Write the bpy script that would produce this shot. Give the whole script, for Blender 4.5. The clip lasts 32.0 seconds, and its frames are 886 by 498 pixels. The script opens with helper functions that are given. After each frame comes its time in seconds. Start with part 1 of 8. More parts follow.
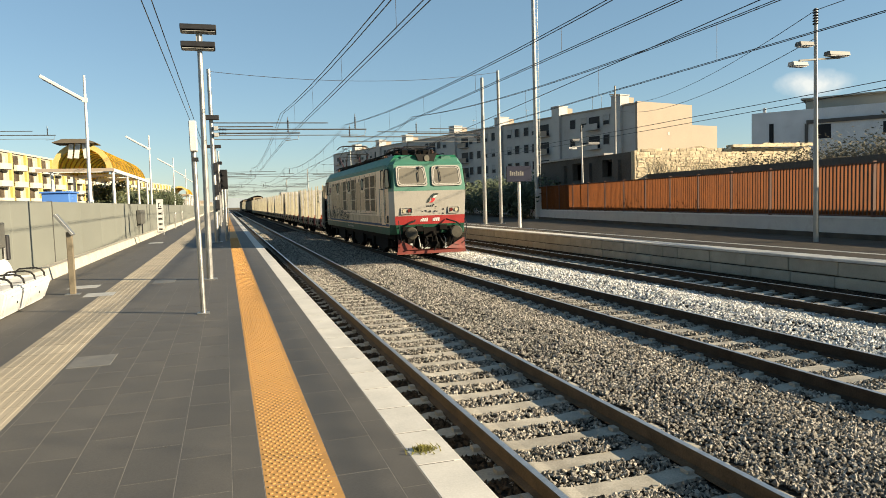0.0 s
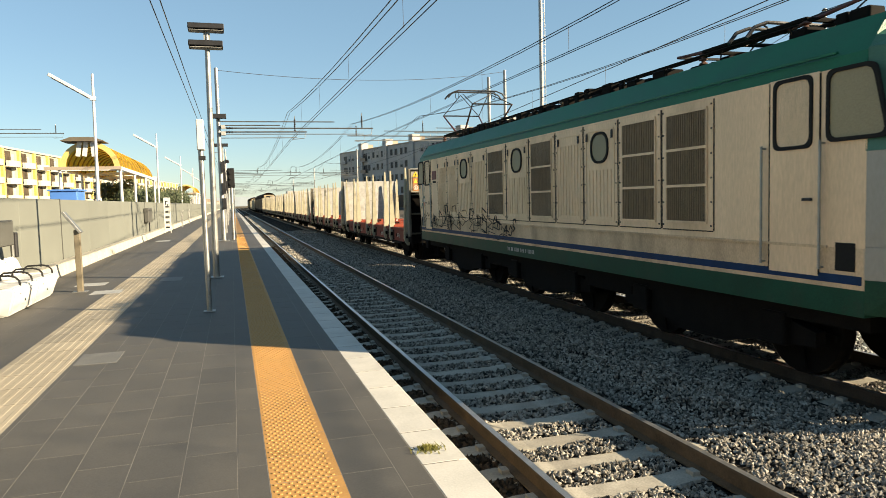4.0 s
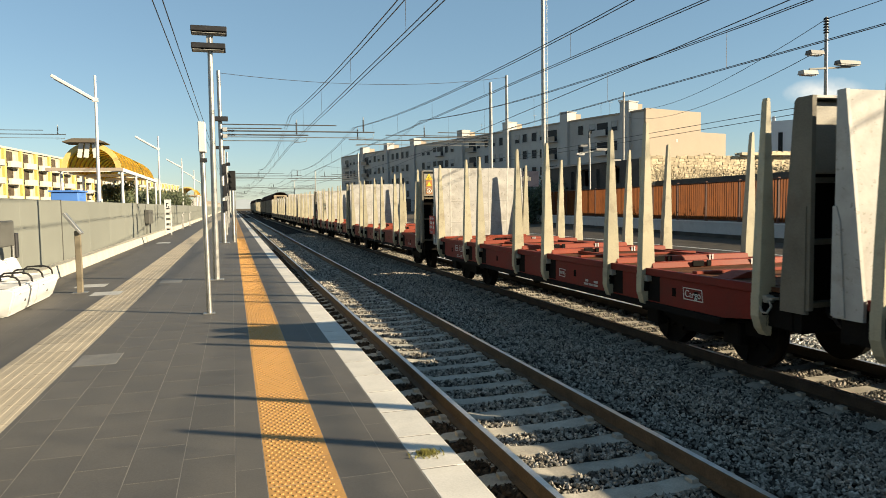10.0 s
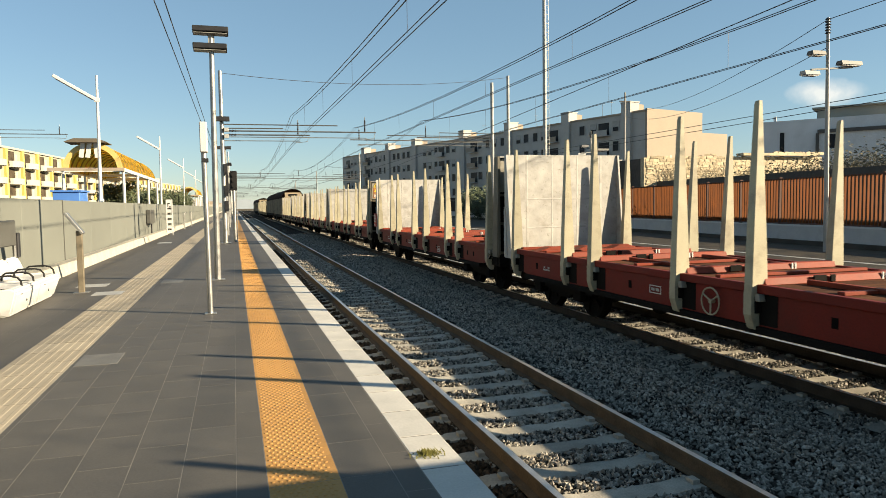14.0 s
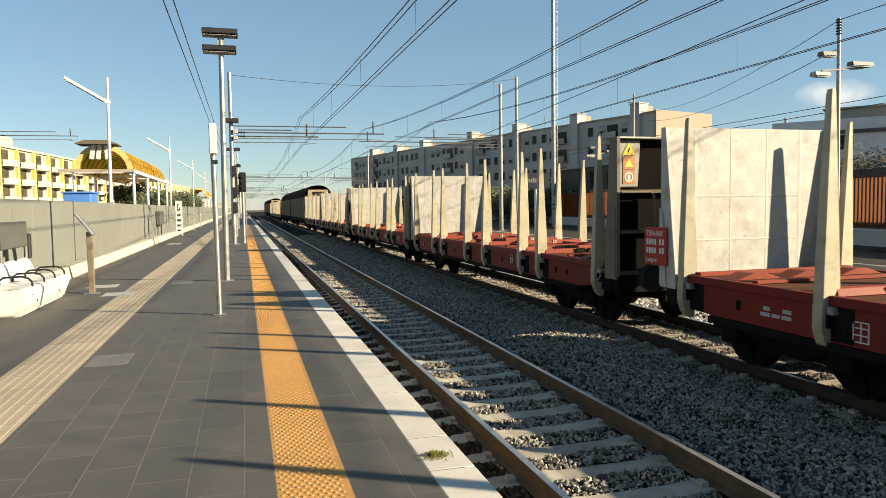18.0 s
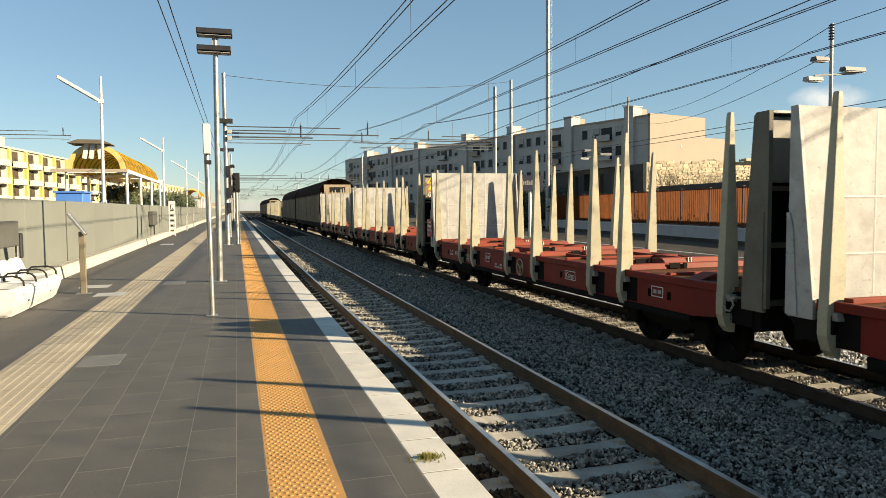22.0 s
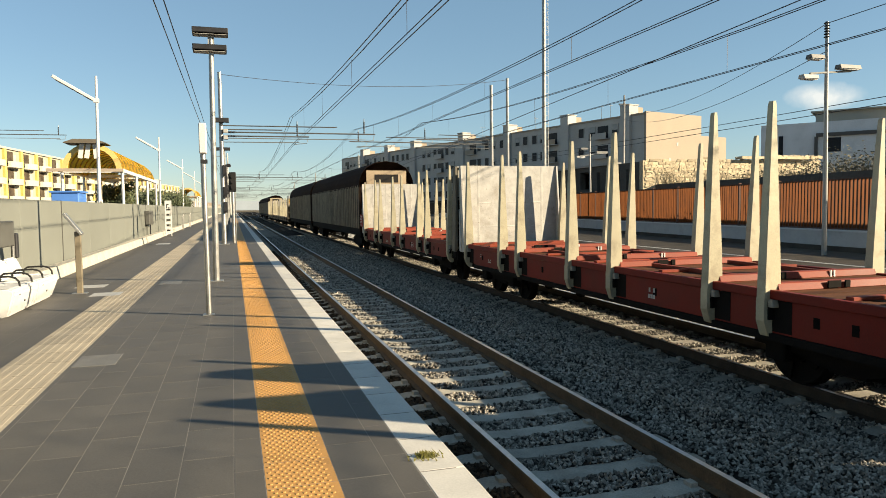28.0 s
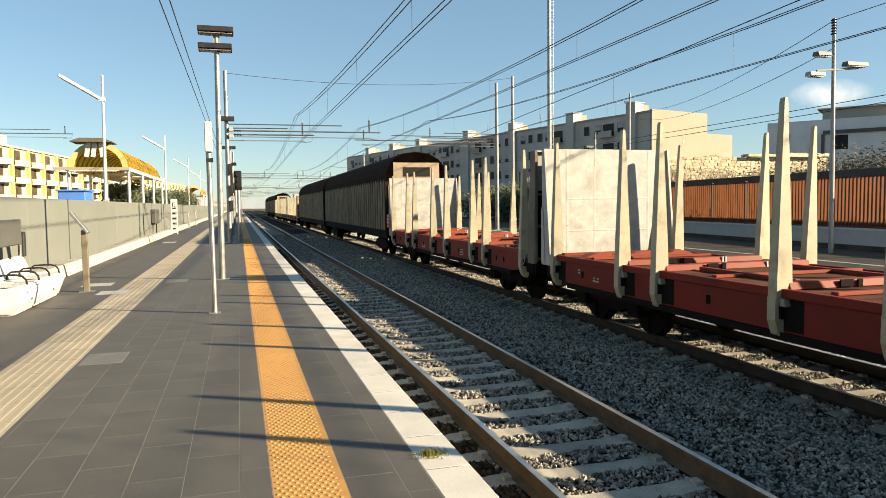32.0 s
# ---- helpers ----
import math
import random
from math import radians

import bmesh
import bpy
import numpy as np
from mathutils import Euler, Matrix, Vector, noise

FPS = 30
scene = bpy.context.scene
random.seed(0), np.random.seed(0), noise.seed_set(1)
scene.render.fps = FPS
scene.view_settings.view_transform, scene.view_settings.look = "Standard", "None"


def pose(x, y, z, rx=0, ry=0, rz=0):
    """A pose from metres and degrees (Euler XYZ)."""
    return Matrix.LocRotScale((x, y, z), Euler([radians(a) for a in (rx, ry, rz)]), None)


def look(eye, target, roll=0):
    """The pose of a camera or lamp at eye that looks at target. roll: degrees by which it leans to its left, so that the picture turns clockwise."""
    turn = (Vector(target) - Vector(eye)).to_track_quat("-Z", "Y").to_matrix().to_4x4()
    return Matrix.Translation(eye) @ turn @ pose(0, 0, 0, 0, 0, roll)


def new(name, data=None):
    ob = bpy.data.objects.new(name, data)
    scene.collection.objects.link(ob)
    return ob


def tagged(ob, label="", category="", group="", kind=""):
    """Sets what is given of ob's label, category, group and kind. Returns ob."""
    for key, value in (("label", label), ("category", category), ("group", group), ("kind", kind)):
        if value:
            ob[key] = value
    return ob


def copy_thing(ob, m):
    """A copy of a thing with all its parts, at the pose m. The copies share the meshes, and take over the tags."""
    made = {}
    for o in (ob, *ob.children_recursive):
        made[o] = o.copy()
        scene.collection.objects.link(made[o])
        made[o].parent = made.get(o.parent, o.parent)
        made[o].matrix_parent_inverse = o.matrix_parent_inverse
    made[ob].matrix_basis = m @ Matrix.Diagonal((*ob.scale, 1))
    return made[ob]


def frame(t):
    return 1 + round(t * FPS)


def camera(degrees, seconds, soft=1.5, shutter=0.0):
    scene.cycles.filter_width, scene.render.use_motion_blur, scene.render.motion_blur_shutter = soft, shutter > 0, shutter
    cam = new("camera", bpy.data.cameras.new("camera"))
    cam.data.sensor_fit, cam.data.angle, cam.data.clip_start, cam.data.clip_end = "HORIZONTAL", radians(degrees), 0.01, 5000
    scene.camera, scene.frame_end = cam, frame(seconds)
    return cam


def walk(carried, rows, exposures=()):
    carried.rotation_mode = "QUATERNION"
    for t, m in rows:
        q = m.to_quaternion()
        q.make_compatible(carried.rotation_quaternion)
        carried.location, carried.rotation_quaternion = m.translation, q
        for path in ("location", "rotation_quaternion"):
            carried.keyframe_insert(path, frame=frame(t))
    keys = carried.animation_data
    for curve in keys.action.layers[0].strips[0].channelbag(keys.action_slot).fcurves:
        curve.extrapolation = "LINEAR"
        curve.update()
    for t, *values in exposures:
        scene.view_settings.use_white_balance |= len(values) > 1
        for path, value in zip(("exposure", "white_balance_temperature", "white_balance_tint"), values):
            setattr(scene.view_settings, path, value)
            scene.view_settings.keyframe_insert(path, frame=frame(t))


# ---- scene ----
# ---------------------------------------------------------------- camera
EYE = (0.0, 0.0, 2.237)
TURNS = [
    (0, 17.21, 4.04, 1.72), (0.5, 17.19, 3.97, 1.49), (1, 17.13, 4.10, 1.33), (1.5, 16.85, 3.99, 1.36), (2, 16.96, 3.82, 1.31), (2.5, 17.02, 3.67, 1.28), 
    (3, 16.96, 3.53, 1.26), (3.5, 16.84, 3.80, 1.40), (5.5, 16.59, 4.29, 1.50), (6, 16.64, 4.16, 1.32), (6.5, 16.60, 4.14, 1.23), (7, 16.55, 4.23, 1.19), 
    (7.5, 16.58, 4.23, 1.14), (8, 16.63, 4.17, 1.12), (8.5, 16.53, 3.96, 1.15), (9, 16.65, 3.93, 0.98), (9.5, 16.71, 3.91, 1.02), (10, 16.70, 3.70, 0.93), 
    (10.5, 16.69, 3.62, 0.92), (11, 16.68, 3.54, 0.90), (11.5, 16.57, 3.61, 0.91), (12, 16.67, 3.62, 0.90), (12.5, 16.59, 3.61, 1.03), (13, 16.64, 3.55, 0.93), 
    (13.5, 16.67, 3.49, 0.87), (14, 16.60, 3.68, 0.88), (14.5, 16.57, 3.65, 0.86), (16.5, 16.37, 3.62, 0.74), (17, 16.19, 3.68, 0.74), (17.5, 16.08, 3.55, 0.78), 
    (18, 15.93, 3.55, 0.84), (18.5, 16.08, 3.36, 0.77), (19, 16.02, 3.55, 0.76), (19.5, 16.05, 3.64, 0.69), (20, 16.43, 3.58, 0.68), (20.5, 16.56, 3.46, 0.67), 
    (21, 16.62, 3.28, 0.57), (21.5, 16.69, 3.17, 0.50), (22, 16.44, 3.40, 0.49), (22.5, 16.52, 3.38, 0.42), (23, 16.76, 3.21, 0.42), (23.5, 16.51, 3.28, 0.57), 
    (24, 16.55, 3.31, 0.62), (24.5, 16.59, 3.52, 0.61), (25, 16.70, 3.58, 0.60), (25.5, 16.89, 3.50, 0.68), (27.5, 16.55, 3.49, 0.75), (28, 16.70, 3.51, 0.66), 
    (28.5, 16.80, 3.96, 0.86), (29, 16.93, 3.70, 0.90), (29.5, 16.62, 3.64, 0.80), (30, 16.28, 3.79, 0.72), (30.5, 16.50, 3.73, 0.64), (31, 16.30, 3.63, 0.60), 
    (31.5, 16.25, 3.72, 0.74), (32, 16.27, 3.65, 0.72), ]


def facing(yaw, pitch, roll):
    a, b = radians(yaw), radians(pitch)
    way = Vector((math.sin(a) * math.cos(b), math.cos(a) * math.cos(b), -math.sin(b)))
    return look(EYE, Vector(EYE) + way, -roll)


EXPO = 1.62
cam = camera(64.82, 32.0, soft=0.6, shutter=0.1)
walk(cam, [(t, facing(a, b, c)) for t, a, b, c in TURNS],
     exposures=[(t, EXPO + e, w, 11 if 5 < t < 7.5 else 8) for t, e, w in ((0, 0, 7100), (2.2, 0.03, 7100), (3.5, 0.14, 7150), (4.3, 0.30, 7500), (5.5, 0.64, 8450), (6.1, 0.55, 8550), (7.0, 0.38, 8300), (8.0, 0.2, 7850), (9.5, 0, 7200), (28.0, 0, 7150), (29.5, 0.17, 7300), (32, 0.18, 7200))])

# the train's way, in metres from its place at the start
RUN = [(0, 0.00), (0.5, 2.59), (1, 5.17), (1.5, 7.76), (2, 10.34), (2.5, 12.92), (3, 15.49), (3.5, 18.09), (4, 20.64), (4.5, 23.22), (5, 25.84), (5.5, 28.57), (6, 31.34), (6.5, 34.14), (7, 36.93), (7.5, 39.71), (8, 42.48), (8.5, 45.24), (9, 48.01), (9.5, 50.79), (10, 53.56), (10.5, 56.32), (11, 59.07), (11.5, 61.82), (12, 64.57), (12.5, 67.31), (13, 70.05), (13.5, 72.81), (14, 75.56), (14.5, 78.30), (15, 81.00), (15.5, 83.69), (16, 86.34), (16.5, 88.98), (17, 91.58), (17.5, 94.16), (18, 96.72), (18.5, 99.24), (19, 101.73), (19.5, 104.17), (20, 106.54), (20.5, 108.86), (21, 111.11), (21.5, 113.31), (22, 115.45), (22.5, 117.53), (23, 119.53), (23.5, 121.45), (24, 123.29), (24.5, 125.04), (25, 126.67), (25.5, 128.21), (26, 129.66), (26.5, 131.01), (27, 132.26), (27.5, 133.42), (28, 134.49), (28.5, 135.48), (29, 136.37), (29.5, 137.16), (30, 137.83), (30.5, 138.39), (31, 138.85), (31.5, 139.24), (32, 139.60)]
# ---------------------------------------------------------------- light
SUN_AZ = Vector((0.857, -0.515, 0)).normalized()   # towards the sun
SUN_EL = radians(20.7)
world = bpy.data.worlds.new("sky")
scene.world = world
world.use_nodes = True
wn = world.node_tree.nodes
sky = wn.new("ShaderNodeTexSky")
sky.sky_type = 'NISHITA'
sky.sun_disc = False
sky.sun_elevation = SUN_EL
sky.sun_rotation = math.atan2(SUN_AZ.x, SUN_AZ.y)
sky.altitude = 200
sky.air_density = 1.0
sky.dust_density = 0.15
sky.ozone_density = 3.0
wn["Background"].inputs[1].default_value = 0.047
clear = wn.new("ShaderNodeMix")
clear.data_type, clear.blend_type = 'RGBA', 'MULTIPLY'
clear.inputs[0].default_value = 1.0
clear.inputs[7].default_value = (0.985, 1.0, 1.02, 1)
haze = wn.new("ShaderNodeMix")
haze.data_type = 'RGBA'
haze.inputs[0].default_value = 0.35
haze.inputs[7].default_value = (1.8, 3.35, 4.65, 1)
world.node_tree.links.new(sky.outputs[0], haze.inputs[6])
world.node_tree.links.new(haze.outputs[2], clear.inputs[6])
world.node_tree.links.new(clear.outputs[2], wn["Background"].inputs[0])
sun = new("sun", bpy.data.lights.new("sun", 'SUN'))
sun.data.energy = 5.0
sun.data.angle = radians(0.55)
sun.data.color = (1.0, 0.86, 0.66)
to_sun = SUN_AZ * math.cos(SUN_EL) + Vector((0, 0, math.sin(SUN_EL)))
sun.matrix_world = look(to_sun * 60 + Vector((0, 30, 0)), (0, 30, 0))

# ---------------------------------------------------------------- materials
MATS = {}


def material(name, base, rough=0.7, metal=0.0, var=0.15, scale=6.0, fine=60.0, bump=0.15, tint=None, stretch=(1, 1, 1),
             per_piece=0.0, stain=0.0, stain_col=(0.05, 0.035, 0.02), stain_scale=1.3, spec=0.5, cells=0.0, coat=0.0, island=False, spots=0.0):
    """A surface with colour drift at two sizes, stains with shapes of their own and fine relief."""
    m = bpy.data.materials.new(name)
    m.use_nodes = True
    nt = m.node_tree
    N, L = nt.nodes, nt.links
    bs = N["Principled BSDF"]
    co = N.new("ShaderNodeTexCoord")
    mp = N.new("ShaderNodeMapping")
    mp.inputs["Scale"].default_value = stretch
    L.new(co.outputs["Object"], mp.inputs[0])
    vec = mp.outputs[0]
    info = N.new("ShaderNodeObjectInfo")
    if per_piece:
        ad = N.new("ShaderNodeVectorMath")
        ad.operation = 'MULTIPLY_ADD'
        cmb = N.new("ShaderNodeCombineXYZ")
        for i in range(3):
            L.new(info.outputs["Random"], cmb.inputs[i])
        L.new(cmb.outputs[0], ad.inputs[0])
        ad.inputs[1].default_value = (31, 17, 23)
        L.new(vec, ad.inputs[2])
        vec = ad.outputs[0]
    n1, n2 = N.new("ShaderNodeTexNoise"), N.new("ShaderNodeTexNoise")
    n1.inputs["Scale"].default_value, n1.inputs["Detail"].default_value = scale, 5
    n2.inputs["Scale"].default_value, n2.inputs["Detail"].default_value = fine, 3
    L.new(vec, n1.inputs["Vector"])
    L.new(vec, n2.inputs["Vector"])
    b2 = tint or tuple(c * (1 - 2.2 * var) for c in base)
    b3 = tuple(min(1, c * (1 + 1.2 * var)) for c in base)
    mix = N.new("ShaderNodeMix")
    mix.data_type = 'RGBA'
    mix.inputs[6].default_value, mix.inputs[7].default_value = (*b2, 1), (*b3, 1)
    sm = N.new("ShaderNodeMath")
    sm.operation = 'MULTIPLY_ADD'
    sm.inputs[1].default_value, sm.inputs[2].default_value = 0.45, 0.0
    L.new(n2.outputs[0], sm.inputs[0])
    s2 = N.new("ShaderNodeMath")
    s2.operation = 'MULTIPLY_ADD'
    s2.inputs[1].default_value = 0.6
    L.new(n1.outputs[0], s2.inputs[0])
    L.new(sm.outputs[0], s2.inputs[2])
    rp = N.new("ShaderNodeMapRange")
    rp.inputs[1].default_value, rp.inputs[2].default_value = 0.3, 0.75
    L.new(s2.outputs[0], rp.inputs[0])
    L.new(rp.outputs[0], mix.inputs[0])
    col = mix.outputs[2]
    if per_piece:
        hv = N.new("ShaderNodeHueSaturation")
        mr = N.new("ShaderNodeMapRange")
        mr.inputs[3].default_value, mr.inputs[4].default_value = 1 - per_piece, 1 + per_piece
        src = info.outputs["Random"]
        if island:
            geo = N.new("ShaderNodeNewGeometry")
            src = geo.outputs["Random Per Island"]
        L.new(src, mr.inputs[0])
        L.new(mr.outputs[0], hv.inputs["Value"])
        L.new(col, hv.inputs["Color"])
        col = hv.outputs[0]
    if stain:
        n3 = N.new("ShaderNodeTexNoise")
        n3.inputs["Scale"].default_value, n3.inputs["Detail"].default_value = stain_scale, 8
        n3.inputs["Roughness"].default_value = 0.65
        L.new(vec, n3.inputs["Vector"])
        r3 = N.new("ShaderNodeMapRange")
        r3.inputs[1].default_value, r3.inputs[2].default_value = 0.52, 0.72
        r3.inputs[4].default_value = stain
        L.new(n3.outputs[0], r3.inputs[0])
        m3 = N.new("ShaderNodeMix")
        m3.data_type = 'RGBA'
        m3.inputs[7].default_value = (*stain_col, 1)
        L.new(r3.outputs[0], m3.inputs[0])
        L.new(col, m3.inputs[6])
        col = m3.outputs[2]
    if spots:
        n4 = N.new("ShaderNodeTexNoise")
        n4.inputs["Scale"].default_value, n4.inputs["Detail"].default_value = stain_scale * 5.0, 4
        n4.inputs["Roughness"].default_value = 0.7
        L.new(vec, n4.inputs["Vector"])
        r4 = N.new("ShaderNodeMapRange")
        r4.inputs[1].default_value, r4.inputs[2].default_value = 0.60, 0.68
        r4.inputs[4].default_value = spots
        L.new(n4.outputs[0], r4.inputs[0])
        m4 = N.new("ShaderNodeMix")
        m4.data_type = 'RGBA'
        m4.inputs[7].default_value = (*[c * 0.8 for c in stain_col], 1)
        L.new(r4.outputs[0], m4.inputs[0])
        L.new(col, m4.inputs[6])
        col = m4.outputs[2]
    h = n2.outputs[0]
    if cells:
        vo = N.new("ShaderNodeTexVoronoi")
        vo.inputs["Scale"].default_value = cells
        L.new(vec, vo.inputs["Vector"])
        vm = N.new("ShaderNodeMapRange")
        vm.inputs[3].default_value, vm.inputs[4].default_value = 0.45, 1.35
        sepv = N.new("ShaderNodeSeparateColor")
        L.new(vo.outputs["Color"], sepv.inputs[0])
        L.new(sepv.outputs[0], vm.inputs[0])
        hv = N.new("ShaderNodeHueSaturation")
        L.new(vm.outputs[0], hv.inputs["Value"])
        L.new(col, hv.inputs["Color"])
        col = hv.outputs[0]
        inv = N.new("ShaderNodeMath")
        inv.operation = 'SUBTRACT'
        inv.inputs[0].default_value = 1.0
        L.new(vo.outputs["Distance"], inv.inputs[1])
        h = inv.outputs[0]
    L.new(col, bs.inputs["Base Color"])
    rr = N.new("ShaderNodeMapRange")
    rr.inputs[3].default_value, rr.inputs[4].default_value = max(0.03, rough - 0.1), min(1, rough + 0.1)
    L.new(n1.outputs[0], rr.inputs[0])
    L.new(rr.outputs[0], bs.inputs["Roughness"])
    bs.inputs["Metallic"].default_value = metal
    bs.inputs["Specular IOR Level"].default_value = spec
    bs.inputs["Coat Weight"].default_value = coat
    if bump:
        bp = N.new("ShaderNodeBump")
        bp.inputs["Strength"].default_value = bump
        bp.inputs["Distance"].default_value = 0.03 if cells else 0.006
        L.new(h, bp.inputs["Height"])
        L.new(bp.outputs[0], bs.inputs["Normal"])
    MATS[name] = m
    return m


M_SLAB = material("platform_slab", (0.0796, 0.0743, 0.0666), 0.62, var=0.14, scale=2.5, fine=90, bump=0.12, per_piece=0.06, stain=0.25, stain_col=(0.0538, 0.0508, 0.0478), spec=0.2)
M_SLAB_I = material("platform_slab_far", (0.0796, 0.0743, 0.0666), 0.62, var=0.14, scale=2.5, fine=90, bump=0.12, per_piece=0.06, stain=0.25, stain_col=(0.0538, 0.0508, 0.0478), island=True, spec=0.2)
M_GROUT = material("light_grout", (0.165, 0.152, 0.132), 0.9, var=0.2, scale=3)
M_EDGE = material("white_edge_stone", (0.449, 0.432, 0.392), 0.7, var=0.1, scale=3, fine=70, stain=0.25, stain_col=(0.224, 0.202, 0.157), per_piece=0.05)
M_YELLOW = material("ochre_tactile", (0.385, 0.207, 0.068), 0.65, var=0.10, scale=2, stain=0.3, stain_col=(0.25, 0.145, 0.035), per_piece=0.04, spec=0.2)
M_BEIGE = material("beige_tactile", (0.304, 0.265, 0.201), 0.75, var=0.12, scale=2, stain=0.3, stain_col=(0.245, 0.204, 0.146), per_piece=0.05, spec=0.2)
M_KERB = material("pale_concrete", (0.376, 0.348, 0.29), 0.85, var=0.15, scale=3, stain=0.35, stain_col=(0.2, 0.176, 0.133))
M_PALE = material("platform_face_concrete", (0.3081, 0.2774, 0.2189), 0.85, var=0.15, scale=2, stain=0.4, stain_col=(0.152, 0.129, 0.0988), per_piece=0.08)
# near-black bed colours in the shadow gaps between the stones
M_GRAVEL = material("ballast_bed", (0.0216, 0.0186, 0.015), 0.95, var=0.3, scale=1.2, fine=40, cells=22, bump=1.0, stain=0.5, stain_col=(0.0175, 0.014, 0.01), stain_scale=0.6, spec=0.08)
M_STONE = material("ballast_stone", (0.2145, 0.1981, 0.1702), 0.9, var=0.25, scale=9, fine=60, per_piece=0.8, island=True, spec=0.08)
M_STONEPALE = material("fresh_ballast_stone", (0.45, 0.445, 0.42), 0.9, var=0.2, scale=9, fine=60, per_piece=0.55, island=True, spec=0.08)
M_STONEDARK = material("dark_brown_stone", (0.0495, 0.0362, 0.0248), 0.9, var=0.25, scale=9, fine=60, per_piece=0.6, island=True, spec=0.08)
M_SLEEPER = material("sleeper_concrete", (0.312, 0.292, 0.248), 0.9, var=0.2, scale=4, stain=0.35, stain_col=(0.13, 0.1, 0.075), per_piece=0.12, spec=0.2)
M_SLEEPEROLD = material("grimy_old_sleeper", (0.13, 0.105, 0.078), 0.9, var=0.25, scale=4, stain=0.5, stain_col=(0.05, 0.038, 0.028), per_piece=0.12, spec=0.1)
M_RAIL = material("rusty_rail", (0.0959, 0.0673, 0.0409), 0.75, 0.1, var=0.25, scale=5, stain=0.3, stain_col=(0.0449, 0.0281, 0.0168), spec=0.2)
M_RAILDARK = material("grimy_rail", (0.05, 0.038, 0.028), 0.75, 0.1, var=0.25, scale=5, spec=0.08)
M_RAILTOP = material("worn_rail_head", (0.55, 0.54, 0.52), 0.32, 0.9, var=0.15, scale=8)
M_DIRT = material("earth", (0.117, 0.0963, 0.0688), 0.95, var=0.25, scale=0.5, fine=20, bump=0.4, stain=0.5, stain_col=(0.0482, 0.055, 0.0206), stain_scale=0.2, spec=0.08)
M_GREYWALL = material("grey_wall_panel", (0.138, 0.145, 0.128), 0.7, var=0.05, scale=1.2, stain=0.25, stain_col=(0.15, 0.152, 0.132), per_piece=0.04, spec=0.2)
M_WHITEWALL = material("whitewashed_wall", (0.397, 0.393, 0.373), 0.85, var=0.12, scale=1.3, stain=0.5, stain_col=(0.182, 0.166, 0.141))
M_RUSTFENCE = material("rust_orange_fence", (0.15, 0.045, 0.009), 0.7, 0.1, var=0.2, scale=2.5, per_piece=0.08, stain=0.3, stain_col=(0.09, 0.03, 0.012), spec=0.15)
M_RUSTDARK = material("dark_rust_post", (0.085, 0.033, 0.018), 0.75, 0.1, var=0.2, scale=3)
M_STEEL = material("galvanised_steel", (0.282, 0.282, 0.27), 0.45, 0.75, var=0.15, scale=5, stain=0.2, stain_col=(0.176, 0.155, 0.127))
M_POLEGREY = material("painted_grey_pole", (0.248, 0.248, 0.232), 0.5, 0.2, var=0.1, scale=4)
M_SIGNGREY = material("dark_grey_sheet", (0.075, 0.075, 0.068), 0.6, var=0.15, scale=3, spec=0.2)
M_DARK = material("dark_metal", (0.03, 0.03, 0.032), 0.5, 0.3, var=0.2, scale=6, spec=0.2)
M_WIRE = material("wire", (0.045, 0.045, 0.05), 0.5, 0.6, var=0.1)
M_WHITE = material("white_paint", (0.493, 0.487, 0.467), 0.5, var=0.06, scale=3, stain=0.12, stain_col=(0.325, 0.305, 0.26))
M_BLACK = material("black_paint", (0.02, 0.02, 0.02), 0.55, var=0.1, spec=0.08)
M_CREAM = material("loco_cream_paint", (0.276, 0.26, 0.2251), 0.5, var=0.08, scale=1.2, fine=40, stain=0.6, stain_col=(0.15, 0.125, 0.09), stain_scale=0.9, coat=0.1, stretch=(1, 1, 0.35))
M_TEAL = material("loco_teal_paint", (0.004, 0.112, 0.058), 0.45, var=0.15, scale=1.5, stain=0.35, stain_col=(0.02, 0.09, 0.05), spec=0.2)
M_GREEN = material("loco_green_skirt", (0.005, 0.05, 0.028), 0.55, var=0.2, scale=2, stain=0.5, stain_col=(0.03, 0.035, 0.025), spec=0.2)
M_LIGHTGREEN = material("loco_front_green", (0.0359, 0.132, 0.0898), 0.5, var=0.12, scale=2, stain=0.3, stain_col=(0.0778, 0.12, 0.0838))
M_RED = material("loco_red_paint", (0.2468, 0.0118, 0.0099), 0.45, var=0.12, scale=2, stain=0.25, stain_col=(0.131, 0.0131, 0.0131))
# same cream as M_CREAM, brightened for sides that stand in shade
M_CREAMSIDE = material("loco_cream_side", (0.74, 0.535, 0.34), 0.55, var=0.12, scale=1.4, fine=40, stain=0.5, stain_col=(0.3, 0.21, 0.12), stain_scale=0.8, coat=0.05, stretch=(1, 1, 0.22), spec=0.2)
# lower side: cream a little darker than the side above
M_LOWERCREAM = material("loco_darker_lower_side", (0.6, 0.43, 0.27), 0.75, var=0.2, scale=2, stain=0.6, stain_col=(0.18, 0.13, 0.08), stain_scale=1.2, stretch=(1, 1, 0.4), spec=0.15)
M_EMBLEMDARK = material("dark_emblem_green", (0.012, 0.02, 0.016), 0.5, var=0.1, scale=5)
M_PLOW = material("faded_red_snowplough", (0.15, 0.0195, 0.0112), 0.6, var=0.2, scale=3, stain=0.65, stain_col=(0.035, 0.02, 0.016), stain_scale=3.5)
M_BLUESTRIPE = material("dark_blue_band", (0.008, 0.03, 0.085), 0.5, var=0.15, spec=0.1)
M_GRIMESHADE = material("underframe_grime_and_shade", (0.008, 0.007, 0.006), 0.85, var=0.3, scale=4, bump=0.3, spec=0.08)
